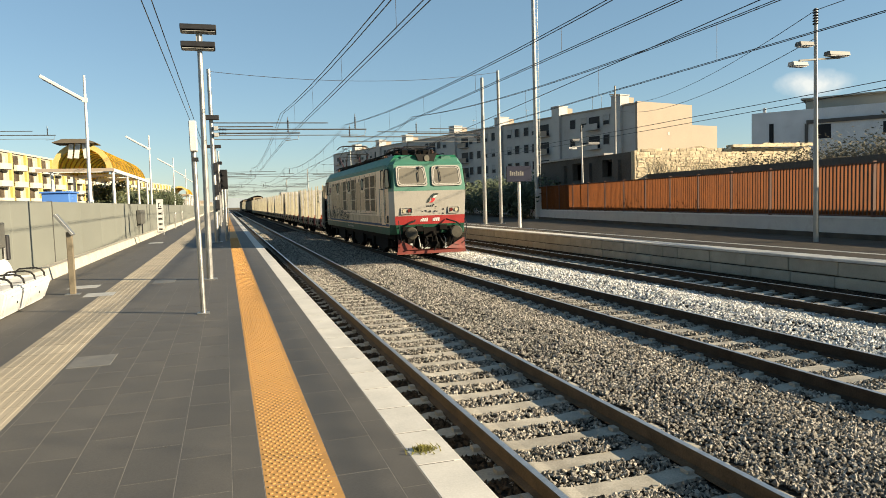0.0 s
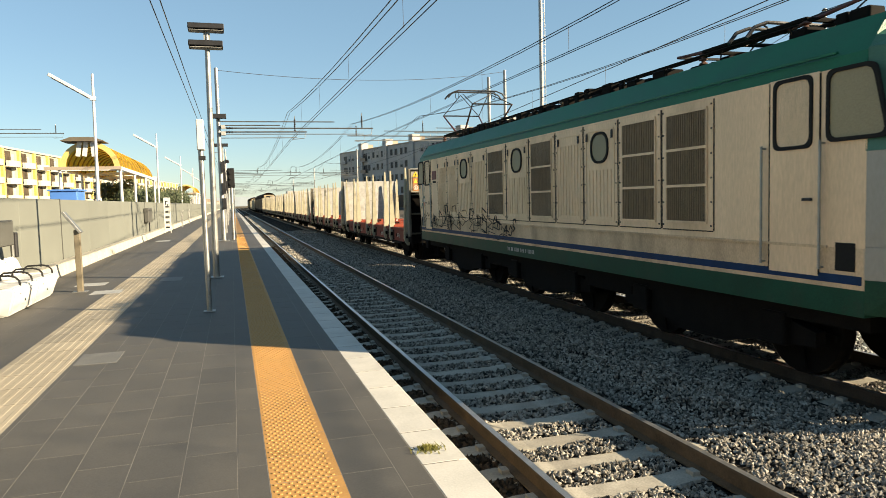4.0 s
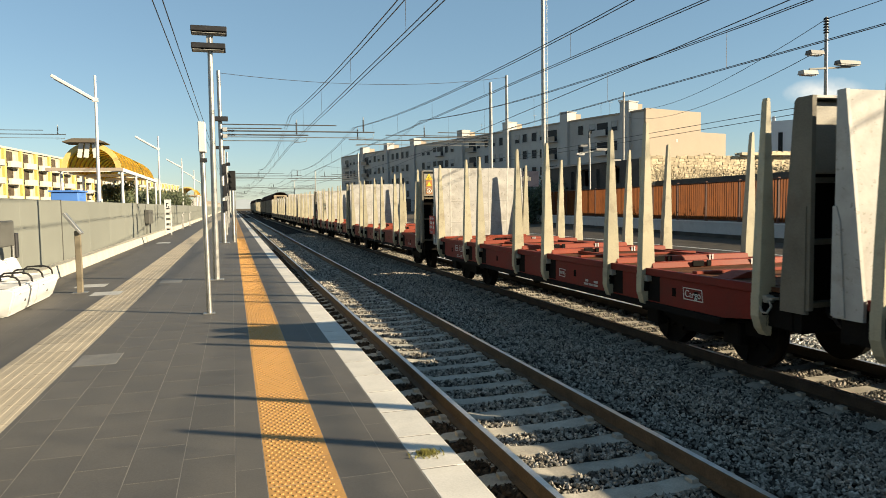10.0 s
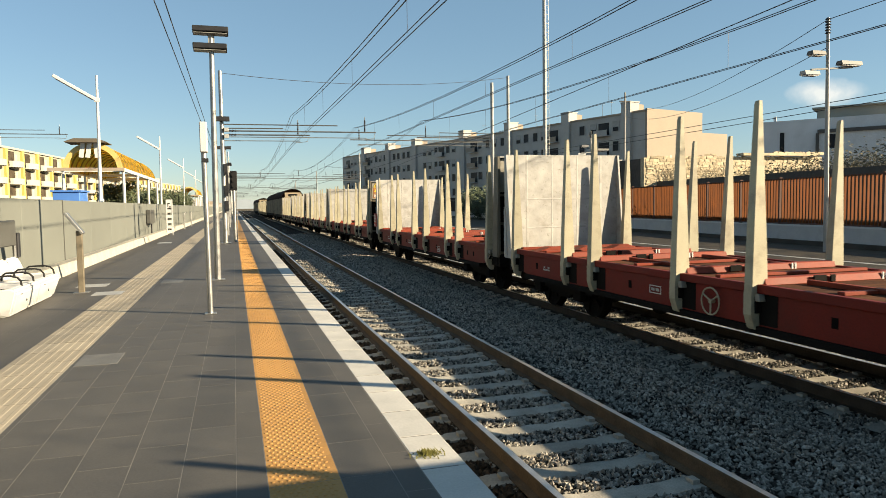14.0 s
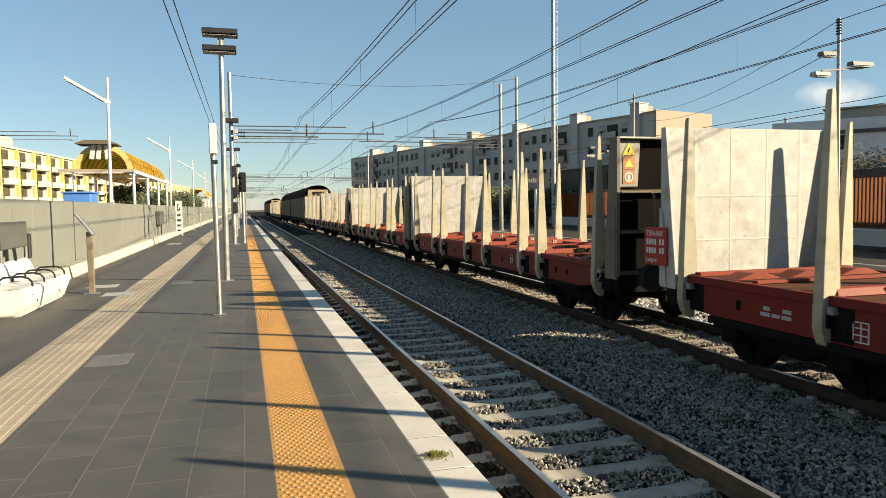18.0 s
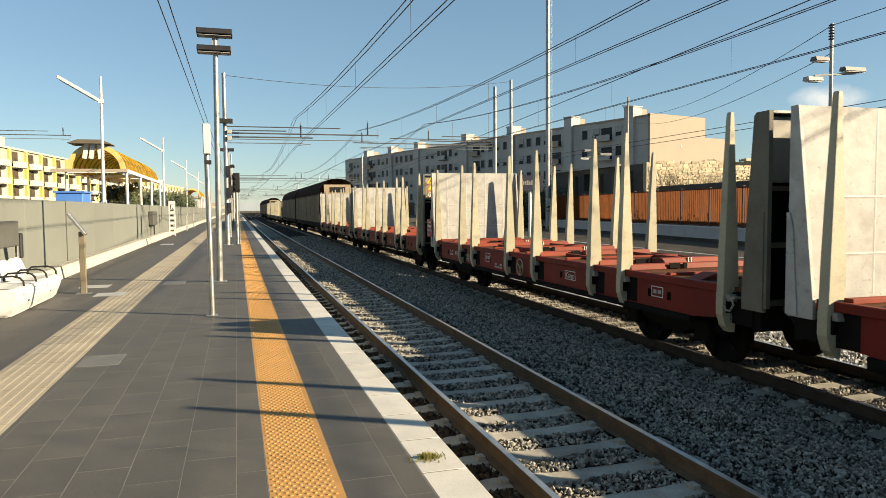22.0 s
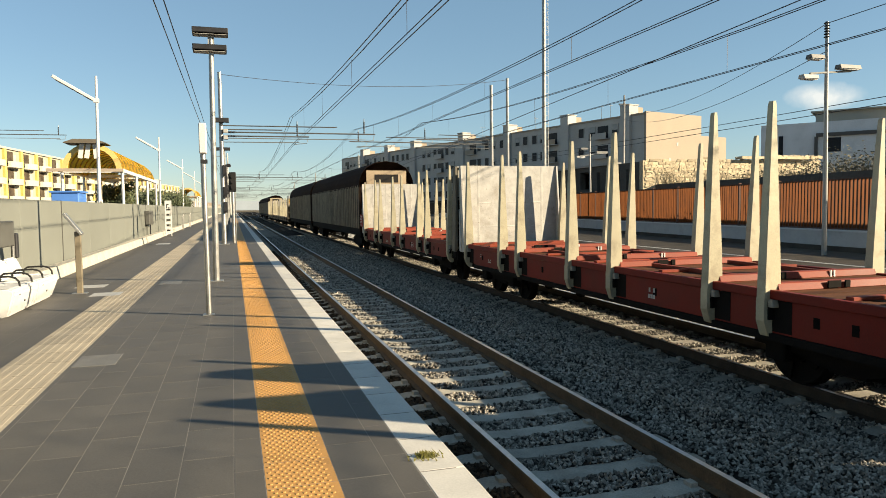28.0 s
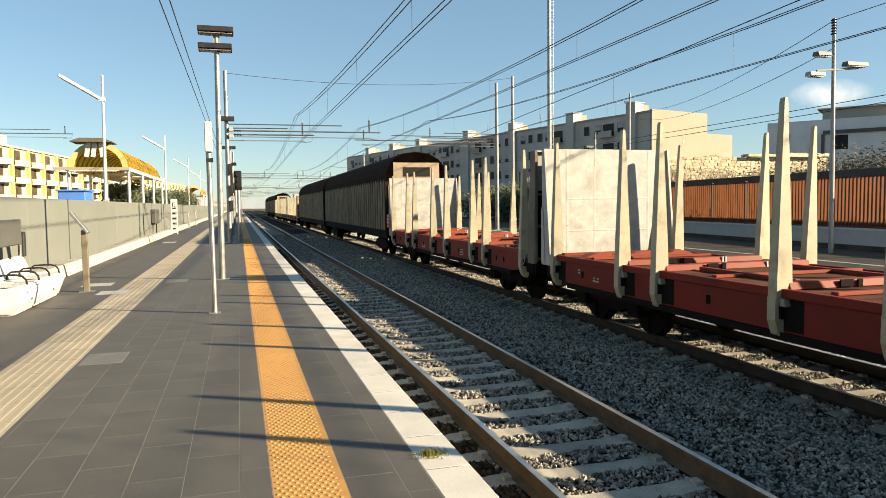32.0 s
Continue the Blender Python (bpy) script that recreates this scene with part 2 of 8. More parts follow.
M_GRILLE = material("grille_brown", (0.17, 0.125, 0.08), 0.7, 0.2, var=0.2, scale=6, spec=0.2)
M_RUBBER = material("black_rubber", (0.018, 0.017, 0.016), 0.7, var=0.1, spec=0.08)
M_WAGRED = material("wagon_red_paint", (0.138, 0.0103, 0.0053), 0.62, var=0.18, scale=1.6, stain=0.5, stain_col=(0.0414, 0.0124, 0.00828), stain_scale=1.1, per_piece=0.06, spec=0.2)
M_WAGRED2 = material("wagon_orange_red_paint", (0.188, 0.0314, 0.0138), 0.62, var=0.18, scale=1.6, stain=0.45, stain_col=(0.105, 0.0261, 0.0156), per_piece=0.06, spec=0.2)
M_PLANK = material("deck_planks", (0.0863, 0.0373, 0.0196), 0.85, var=0.3, scale=4, stretch=(0.25, 1, 1), stain=0.4, stain_col=(0.0523, 0.0314, 0.0184), per_piece=0.15, spec=0.08)
M_STAKE = material("worn_cream_stake", (0.325, 0.294, 0.202), 0.6, var=0.12, scale=2.5, stain=0.55, stain_col=(0.1, 0.065, 0.035), stain_scale=3, per_piece=0.10)
M_PANEL = material("scraped_grey_bulkhead", (0.3313, 0.3214, 0.297), 0.65, var=0.13, scale=3.5, stain=0.5, stain_col=(0.15, 0.125, 0.095), stain_scale=2.6, fine=5, bump=1.0, per_piece=0.06, spots=0.6)
M_BULKBACK = material("dull_bulkhead_back", (0.146, 0.124, 0.0875), 0.7, var=0.15, scale=2, stain=0.5, stain_col=(0.124, 0.0945, 0.0729), spec=0.2)
M_BROWN = material("brown_wagon_side", (0.085, 0.055, 0.036), 0.7, var=0.2, scale=1.5, stain=0.4, stain_col=(0.06, 0.045, 0.035), per_piece=0.1, spec=0.2)
M_ARMSTEEL = material("dull_arm_steel", (0.10, 0.10, 0.098), 0.55, 0.5, var=0.15, scale=5, spec=0.2)
M_COVER = material("grey_steel_cover", (0.145, 0.14, 0.128), 0.6, 0.2, var=0.15, scale=6, spec=0.2)
M_BROWNROOF = material("brown_wagon_roof", (0.024, 0.013, 0.009), 0.9, var=0.2, scale=1.2, stain=0.3, spec=0.04)
M_SILVER = material("weathered_wagon_doors", (0.046, 0.03, 0.021), 0.6, 0.1, var=0.2, scale=1.5, stain=0.4, stain_col=(0.075, 0.05, 0.036), per_piece=0.1, spec=0.05)
M_GREYBLD = material("grey_apartment_render", (0.369, 0.359, 0.339), 0.9, var=0.10, scale=0.25, fine=8, stain=0.35, stain_col=(0.233, 0.213, 0.194), stain_scale=0.3)
M_CREAMBLD = material("cream_end_wall", (0.273, 0.2224, 0.1704), 0.9, var=0.08, scale=0.25, fine=8, stain=0.3, stain_col=(0.282, 0.227, 0.166), stain_scale=0.3)
M_YELBLD = material("yellow_apartment_render", (0.285, 0.265, 0.205), 0.9, var=0.08, scale=0.3, fine=8, stain=0.2, stain_col=(0.25, 0.22, 0.15), stain_scale=0.3)
M_WHITEBLD = material("white_balcony_render", (0.351, 0.33, 0.278), 0.9, var=0.08, scale=0.3)
M_WINDOW = material("dark_window_glass", (0.018, 0.019, 0.022), 0.4, var=0.3, scale=0.6, bump=0.0, spec=0.12)
M_HOUSE = material("dark_grey_house_render", (0.56, 0.565, 0.575), 0.9, var=0.1, scale=0.3, fine=8, stain=0.3, stain_col=(0.3, 0.3, 0.31), stain_scale=0.4)
M_SHUTTER = material("pale_shutter", (0.313, 0.313, 0.298), 0.7, var=0.15, scale=2)
M_RUIN = material("rubble_stone", (0.454, 0.376, 0.254), 0.95, var=0.25, scale=2, fine=12, bump=0.6, stain=0.4, stain_col=(0.109, 0.0883, 0.0614), per_piece=0.25)
M_RUINMORTAR = material("earth_mortar", (0.418, 0.347, 0.228), 0.95, var=0.25, scale=2, fine=12, bump=0.8)
M_DARKRUIN = material("old_render_darkened_for_shade", (0.09, 0.082, 0.072), 0.95, var=0.2, scale=0.6, fine=8, stain=0.5, stain_col=(0.07, 0.065, 0.06), stain_scale=0.6, spec=0.08)
M_CONC = material("raw_concrete", (0.30, 0.29, 0.27), 0.9, var=0.15, scale=0.8, stain=0.4, stain_col=(0.17, 0.16, 0.14))
M_FOOTING = material("grime_and_shade_concrete", (0.07, 0.062, 0.05), 0.9, var=0.25, scale=1.5, stain=0.4, stain_col=(0.03, 0.027, 0.022), spec=0.1)
M_TWIG = material("dry_twigs", (0.20, 0.17, 0.11), 0.9, var=0.25, scale=5)
M_LEAF = material("dull_green_leaves", (0.045, 0.06, 0.024), 0.7, var=0.3, scale=2, per_piece=0.4, island=True)
M_DRYLEAF = material("dry_olive_leaves", (0.0722, 0.0612, 0.0306), 0.75, var=0.3, scale=2, per_piece=0.4, island=True)
M_CANOPY = material("ochre_canopy_sheet", (0.46, 0.335, 0.07), 0.5, var=0.1, scale=1.0, stain=0.2, stain_col=(0.38, 0.228, 0.0475))
glow_through = M_CANOPY.node_tree.nodes.new("ShaderNodeBsdfTranslucent")
glow_through.inputs[0].default_value = (0.60, 0.36, 0.07, 1)
sheet_mix = M_CANOPY.node_tree.nodes.new("ShaderNodeMixShader")
sheet_mix.inputs[0].default_value = 0.45
M_CANOPY.node_tree.links.new(M_CANOPY.node_tree.nodes["Principled BSDF"].outputs[0], sheet_mix.inputs[1])
M_CANOPY.node_tree.links.new(glow_through.outputs[0], sheet_mix.inputs[2])
M_CANOPY.node_tree.links.new(sheet_mix.outputs[0], M_CANOPY.node_tree.nodes["Material Output"].inputs[0])
M_BLUEBOX = material("blue_sheet", (0.05, 0.15, 0.42), 0.5, var=0.1, scale=1)
M_SIGNBLUE = material("blue_sign", (0.018, 0.02, 0.034), 0.5, var=0.06, spec=0.1)
M_SIGNYEL = material("yellow_warning", (0.65, 0.42, 0.03), 0.5, var=0.1)
M_SIGNRED = material("signal_red", (0.55, 0.03, 0.03), 0.5, var=0.1)
M_FLAGGREEN = material("flag_green", (0.012, 0.07, 0.035), 0.5, var=0.1)
M_SPRAY = material("black_spray_paint", (0.02, 0.018, 0.018), 0.6, var=0.2, spec=0.08)
M_ROOFDARK = material("bitumen_roof", (0.08, 0.075, 0.07), 0.9, var=0.15, scale=0.5)


def glass(name, tint, rough=0.03):
    m = bpy.data.materials.new(name)
    m.use_nodes = True
    nt = m.node_tree
    b = nt.nodes["Principled BSDF"]
    b.inputs["Base Color"].default_value = (*tint, 1)
    b.inputs["Transmission Weight"].default_value = 1.0
    b.inputs["Roughness"].default_value = rough
    b.inputs["IOR"].default_value = 1.3
    return m



# ---------------------------------------------------------------- tools


def mesh_of(bm, name):
    bmesh.ops.recalc_face_normals(bm, faces=bm.faces)
    me = bpy.data.meshes.new(name)
    bm.to_mesh(me)
    bm.free()
    return me


def part(name, bm, mat, parent=None, label="", at=None):
    ob = new(name, bm if isinstance(bm, bpy.types.Mesh) else mesh_of(bm, name))
    if not ob.data.materials:
        ob.data.materials.append(mat)
    if parent is not None:
        ob.parent = parent
    if at is not None:
        ob.matrix_basis = at
    if label:
        ob["label"] = label
    return ob


def thing(name, label, category, group="", kind="", at=None):
    ob = new(name)
    ob.empty_display_size = 0.2
    tagged(ob, label, category, group, kind)
    if at is not None:
        ob.matrix_basis = at
    return ob


def box(bm, x0, x1, y0, y1, z0, z1, m=None):
    vs = [bm.verts.new(v) for v in ((x0, y0, z0), (x1, y0, z0), (x1, y1, z0), (x0, y1, z0), (x0, y0, z1), (x1, y0, z1), (x1, y1, z1), (x0, y1, z1))]
    if m is not None:
        for v in vs:
            v.co = m @ v.co
    for f in ((0, 3, 2, 1), (4, 5, 6, 7), (0, 1, 5, 4), (1, 2, 6, 5), (2, 3, 7, 6), (3, 0, 4, 7)):
        bm.faces.new([vs[i] for i in f])
    return vs


def boxes(*args):
    bm = bmesh.new()
    for a in args:
        box(bm, *a)
    return bm


def bevel(bm, w, seg=1):
    bmesh.ops.bevel(bm, geom=bm.edges[:], offset=w, segments=seg, affect='EDGES', clamp_overlap=True)
    return bm


def rod(bm, a, b, r0, r1=None, n=8, caps=True):
    """A tapered round bar from a to b."""
    r1 = r0 if r1 is None else r1
    a, b = Vector(a), Vector(b)
    z = (b - a).normalized()
    x = z.orthogonal().normalized()
    y = z.cross(x)
    rings = []
    for p, r in ((a, r0), (b, r1)):
        rings.append([bm.verts.new(p + (x * math.cos(t) + y * math.sin(t)) * r) for t in [2 * math.pi * i / n for i in range(n)]])
    for i in range(n):
        bm.faces.new((rings[0][i], rings[0][(i + 1) % n], rings[1][(i + 1) % n], rings[1][i]))
    if caps:
        bm.faces.new(rings[0][::-1])
        bm.faces.new(rings[1])


def rods(pts, r, n=6, bm=None):
    """One bent round bar through all the points."""
    bm = bm or bmesh.new()
    P = [Vector(p) for p in pts]
    rings, x = [], None
    for i, p in enumerate(P):
        d = (P[min(i + 1, len(P) - 1)] - P[max(i - 1, 0)]).normalized()
        x = d.orthogonal().normalized() if x is None else (x - d * x.dot(d)).normalized()
        y = d.cross(x)
        rings.append([bm.verts.new(p + (x * math.cos(2 * math.pi * k / n) + y * math.sin(2 * math.pi * k / n)) * r) for k in range(n)])
    for a, b in zip(rings[:-1], rings[1:]):
        for k in range(n):
            bm.faces.new((a[k], a[(k + 1) % n], b[(k + 1) % n], b[k]))
    bm.faces.new(rings[0][::-1])
    bm.faces.new(rings[-1])
    return bm


def prism(bm, outline, a, b, axis='y'):
    """A flat outline drawn out along an axis from a to b; the outline gives the two other coordinates in order."""
    def put(u, v, w):
        return {'x': (w, u, v), 'y': (u, w, v), 'z': (u, v, w)}[axis]
    lo = [bm.verts.new(put(u, v, a)) for u, v in outline]
    hi = [bm.verts.new(put(u, v, b)) for u, v in outline]
    n = len(outline)
    bm.faces.new(lo)
    bm.faces.new(hi[::-1])
    for i in range(n):
        bm.faces.new((lo[i], lo[(i + 1) % n], hi[(i + 1) % n], hi[i]))


def rounded(w, h, r, cx=0, cy=0, n=4):
    out = []
    for sx, sy, a0 in ((1, 1, 0), (-1, 1, 90), (-1, -1, 180), (1, -1, 270)):
        for i in range(n + 1):
            a = radians(a0 + 90 * i / n)
            out.append((cx + sx * (w / 2 - r) + r * math.cos(a), cy + sy * (h / 2 - r) + r * math.sin(a)))
    return out


def ring_frame(bm, outer, inner, a, b, axis='x'):
    """A closed frame between two outlines of the same count."""
    def put(u, v, w):
        return {'x': (w, u, v), 'y': (u, w, v), 'z': (u, v, w)}[axis]
    n = len(outer)
    q = [[bm.verts.new(put(u, v, w)) for u, v in o] for o, w in ((outer, a), (inner, a), (inner, b), (outer, b))]
    for k in range(4):
        A, B = q[k], q[(k + 1) % 4]
        for i in range(n):
            bm.faces.new((A[i], A[(i + 1) % n], B[(i + 1) % n], B[i]))


def data_mesh(name, verts, faces):
    me = bpy.data.meshes.new(name)
    me.from_pydata(verts, [], faces)
    me.update()
    return me


def smooth(ob):
    for p in ob.data.polygons:
        p.use_smooth = True
    return ob

M_ASPHALT = material("dark_asphalt", (0.0875, 0.0752, 0.0602), 0.9, var=0.2, scale=1.5, stain=0.3, stain_col=(0.04, 0.04, 0.04), spec=0.08)


def insulator_bar(bm, a, b, r=0.045, n=6):
    """A ribbed insulator turned about the line from a to b."""
    a, b = Vector(a), Vector(b)
    d = (b - a).normalized()
    u = d.orthogonal().normalized()
    w = d.cross(u)
    prof = [(0.0, 0.3)]
    for k in range(n):
        prof += [((k + 0.12) / n, 0.45), ((k + 0.35) / n, 1.0), ((k + 0.6) / n, 0.9), ((k + 0.88) / n, 0.45)]
    prof.append((1.0, 0.3))
    rings = []
    for t, q in prof:
        c = a + (b - a) * t
        rings.append([bm.verts.new(c + (u * math.cos(i * 0.7854) + w * math.sin(i * 0.7854)) * r * q) for i in range(8)])
    for p, q in zip(rings[:-1], rings[1:]):
        for i in range(8):
            bm.faces.new((p[i], p[(i + 1) % 8], q[(i + 1) % 8], q[i]))
    bm.faces.new(rings[0])
    bm.faces.new(rings[-1])
# ---------------------------------------------------------------- plan
TRACKS = {"near": 3.06, "middle": 7.446, "far": 11.65}
PLAT = 0.55           # platform top over the rail heads
EDGE = 1.396          # front of the near platform
FAR_EDGE = 13.9
WALL_X = -4.7
PITCH = 0.60          # sleepers

# ---------------------------------------------------------------- ground and ballast
g = bmesh.new()
for x0, x1, y0, y1 in ((-1500, 1500, -600, 2400),):
    vs = [g.verts.new(v) for v in ((x0, y0, -0.62), (x1, y0, -0.62), (x1, y1, -0.62), (x0, y1, -0.62))]
    g.faces.new(vs)
ground = tagged(part("ground", g, M_DIRT), "bare brown earth with dull weeds beside the railway", "ground", kind="structure")


def bed_height(x, y):
    z = -0.215
    for c in TRACKS.values():
        d = abs(x - c)
        if d > 1.3:
            z = max(z, -0.20)
        elif d < 0.66:
            z = -0.262
    z += 0.07 * math.exp(-((x - 5.25) / 0.55) ** 2) + 0.10 * math.exp(-((x - 9.6) / 0.6) ** 2)
    return z + 0.02 * noise.noise((x * 1.3, y * 1.3, 0)) + 0.012 * noise.noise((x * 5, y * 5, 3))


xs = [1.30 + 0.2 * i for i in range(64)]
ys = [-8 + 0.3 * i for i in range(200)] + [52 + 6 * i for i in range(70)]
verts = [(x, y, bed_height(x, y)) for y in ys for x in xs]
nx = len(xs)
faces = [(j * nx + i, j * nx + i + 1, (j + 1) * nx + i + 1, (j + 1) * nx + i) for j in range(len(ys) - 1) for i in range(nx - 1)]
ballast = tagged(part("ballast", data_mesh("ballast", verts, faces), M_GRAVEL), "grey and tan crushed stone ballast round the tracks", "ballast", kind="stuff")
smooth(ballast)


def scatter_stones(name, x0, x1, y0, y1, count, size, seed, keep):
    """Many small broken stones in one mesh."""
    rs = np.random.RandomState(seed)
    base = np.array([(1, 0, 0), (-1, 0, 0), (0, 1, 0), (0, -1, 0), (0, 0, 1), (0, 0, -1)], float)
    tri = np.array([(0, 2, 4), (2, 1, 4), (1, 3, 4), (3, 0, 4), (2, 0, 5), (1, 2, 5), (3, 1, 5), (0, 3, 5)])
    # nearer places get more stones
    y = y0 + (y1 - y0) * rs.rand(count) ** 1.75
    x = x0 + (x1 - x0) * rs.rand(count)
    ok = np.array([keep(a, b) for a, b in zip(x, y)])
    x, y = x[ok], y[ok]
    n = len(x)
    z = np.array([bed_height(a, b) for a, b in zip(x, y)])
    s = size * (0.6 + 0.8 * rs.rand(n, 1, 1)) * (0.85 + 0.030 * np.maximum(0, y - y0))[:, None, None]
    v = base[None] * (1 + 0.7 * (rs.rand(n, 6, 1) - 0.5)) * s * np.array([1.0, 1.0, 0.75])
    v = v + (rs.rand(n, 6, 3) - 0.5) * 0.5 * s
    a = rs.rand(n) * 6.28
    ca, sa = np.cos(a)[:, None], np.sin(a)[:, None]
    b = rs.rand(n) * 6.28
    cb, sb = np.cos(b)[:, None], np.sin(b)[:, None]
    vx, vy, vz = v[..., 0], v[..., 1], v[..., 2]
    vy, vz = vy * cb - vz * sb, vy * sb + vz * cb
    vx, vy = vx * ca - vy * sa, vx * sa + vy * ca
    v = np.stack([vx + x[:, None], vy + y[:, None], vz + (z + 0.014)[:, None]], -1)
    f = tri[None] + 6 * np.arange(n)[:, None, None]
    me = data_mesh(name, v.reshape(-1, 3).tolist(), f.reshape(-1, 3).tolist())
    return me


def off_sleepers(x, y):
    for c in TRACKS.values():
        d = abs(x - c)
        if d < 1.2 and abs((y + 0.11) % PITCH - PITCH / 2) < 0.118:
            return False
        if abs(d - 0.75) < 0.09:
            return False
    return True


stones = part("ballast_stones", scatter_stones("ballast_stones", 2.2, 8.2, 2.6, 60, 185000, 0.0235, 5, off_sleepers), M_STONE)
fresh = part("fresh_ballast_stones", scatter_stones("fresh_ballast_stones", 8.2, 10.95, 5.0, 60, 52000, 0.030, 15, off_sleepers), M_STONEPALE)
behind = part("rear_ballast_stones", scatter_stones("rear_ballast_stones", 1.45, 13.6, -7.5, 2.7, 22000, 0.038, 21, off_sleepers), M_STONE)
tagged(behind, "loose grey and tan ballast stones", "ballast", kind="stuff")
tagged(fresh, "pale fresh ballast stones heaped between two tracks", "ballast", kind="stuff")
outer = part("outer_ballast_stones", scatter_stones("outer_ballast_stones", 10.95, 13.8, 6.0, 44, 24000, 0.033, 16, off_sleepers), M_STONEDARK)
tagged(outer, "dirty brown ballast stones of the far track", "ballast", kind="stuff")
# the rail's shadow on this strip is coloured into the dusty stones
dusty = part("dusty_stones", scatter_stones("dusty_stones", 1.42, 2.26, 2.6, 40, 17000, 0.028, 9, off_sleepers), M_STONEDARK)
tagged(dusty, "brown ballast stones by the platform, darkened for brake dust and the rail's shadow", "ballast", kind="stuff")
tagged(stones, "loose broken stones of grey and tan ballast", "ballast", kind="stuff")

# ---------------------------------------------------------------- tracks
RAIL = [(-0.075, -0.172), (0.075, -0.172), (0.075, -0.160), (0.012, -0.140), (0.009, -0.045), (0.036, -0.036), (0.036, -0.006), (0.030, -0.001), (-0.030, -0.001), (-0.036, -0.006), (-0.036, -0.036), (-0.009, -0.045), (-0.012, -0.140), (-0.075, -0.160)]
bm = bmesh.new()
prism(bm, [(-1.25, -0.40), (1.25, -0.40), (1.25, -0.215), (1.20, -0.205), (0.98, -0.172), (0.52, -0.172), (0.40, -0.186), (-0.40, -0.186), (-0.52, -0.172), (-0.98, -0.172), (-1.20, -0.205), (-1.25, -0.215)], -0.125, 0.125)
for sx in (-1, 1):
    for q in (-0.125, 0.125):
        box(bm, sx * 0.7525 + q - 0.035, sx * 0.7525 + q + 0.035, -0.05, 0.05, -0.172, -0.135)
sleeper_mesh = mesh_of(bm, "sleeper")
for key, cx_ in TRACKS.items():
    track = thing("track_" + key, {"near": "railway track of rusty rails on concrete sleepers beside the platform",
                                   "middle": "railway track with grimy dark rails on concrete sleepers, used by the train",
                                   "far": "railway track with dull rails on concrete sleepers by the old platform"}[key], "railway track", "railway tracks", "structure", pose(cx_, 0, 0))
    for sx in (-1, 1):
        bm = bmesh.new()
        prism(bm, RAIL, -8, 460)
        for v in bm.verts:
            v.co.x += sx * 0.7535
        rail = part("rail", bm, M_RAIL if key == "near" else M_RAILDARK, track)
        part("running_surface", boxes((sx * 0.7535 - 0.029, sx * 0.7535 + 0.029, -8, 460, -0.0012, 0.0)), M_RAILTOP, rail)
    n = 95 if key != "far" else 80
    y_first = 0.6 if key == "near" else (1.8 if key == "middle" else 6)
    y_first = (math.floor(y_first / PITCH) + 0.5) * PITCH - 0.11
    for i in range(-12, n):
        part("sleeper", sleeper_mesh, M_SLEEPER if key != "far" else M_SLEEPEROLD, track, at=pose(0, y_first + i * PITCH, 0))
    bm = bmesh.new()
    for i in range(n, 260):
        y = y_first + i * PITCH
        box(bm, -1.25, 1.25, y - 0.12, y + 0.12, -0.3, -0.175)
    tagged(part("distant_sleepers", bm, M_SLEEPER, track), kind="stuff")

# ---------------------------------------------------------------- near platform
plat = thing("platform_near", "station platform paved in dark grey slabs with white edge stones and an ochre tactile strip", "platform", kind="structure")
YEL0, YEL1 = 0.144, 0.580
BEI0, BEI1 = -2.44, -1.75
WH0 = 1.087
part("platform_body", boxes((WALL_X - 0.6, EDGE - 0.05, -8, 330, -0.6, PLAT - 0.06)), M_PALE, plat)
part("joint_bed", boxes((WALL_X + 0.2, EDGE - 0.06, -8, 330, PLAT - 0.058, PLAT - 0.0008)), M_GROUT, plat)
# edge stones
bm = bmesh.new()
box(bm, WH0 + 0.002, EDGE, 0.004, 0.636, PLAT - 0.14, PLAT + 0.001)
bevel(bm, 0.006)
edge_mesh = mesh_of(bm, "edge_stone")
for i in range(-10, 70):
    part("edge_stone", edge_mesh, M_EDGE, plat, at=pose(0, -1.55 + i * 0.64, 0))
part("distant_edge", boxes((WH0 + 0.002, EDGE, -1.55 + 70 * 0.64, 330, PLAT - 0.14, PLAT + 0.001)), M_EDGE, plat)
# tactile strips
bm = bmesh.new()
box(bm, YEL0 + 0.003, YEL1 - 0.003, 0.003, 0.433, PLAT - 0.03, PLAT)
yel_mesh = mesh_of(bm, "tactile_slab")
for i in range(-16, 90):
    part("tactile_slab", yel_mesh, M_YELLOW, plat, at=pose(0, -1.0 + i * 0.436, 0))
part("distant_tactile_strip", boxes((YEL0 + 0.003, YEL1 - 0.003, -1 + 90 * 0.436, 330, PLAT - 0.03, PLAT)), M_YELLOW, plat)
v, f = [], []
for j in range(760):
    y = 1.2 + j * 0.0485
    for i in range(8):
        x = YEL0 + 0.03 + i * 0.047 + (0.0235 if j % 2 else 0.0)
        k = len(v)
        for r, z in ((0.0135, 0.0), (0.009, 0.0048)):
            for t in range(6):
                v.append((x + r * math.cos(t * 1.0472), y + r * math.sin(t * 1.0472), PLAT + z))
        for t in range(6):
            u = (t + 1) % 6
            f.append((k + t, k + u, k + 6 + u, k + 6 + t))
        f.append(tuple(k + 6 + t for t in range(6)))
tagged(part("tactile_studs", data_mesh("tactile_studs", v, f), M_YELLOW, plat), kind="stuff")
bm = bmesh.new()
box(bm, BEI0 + 0.003, BEI1 - 0.003, 0.003, 0.597, PLAT - 0.03, PLAT)
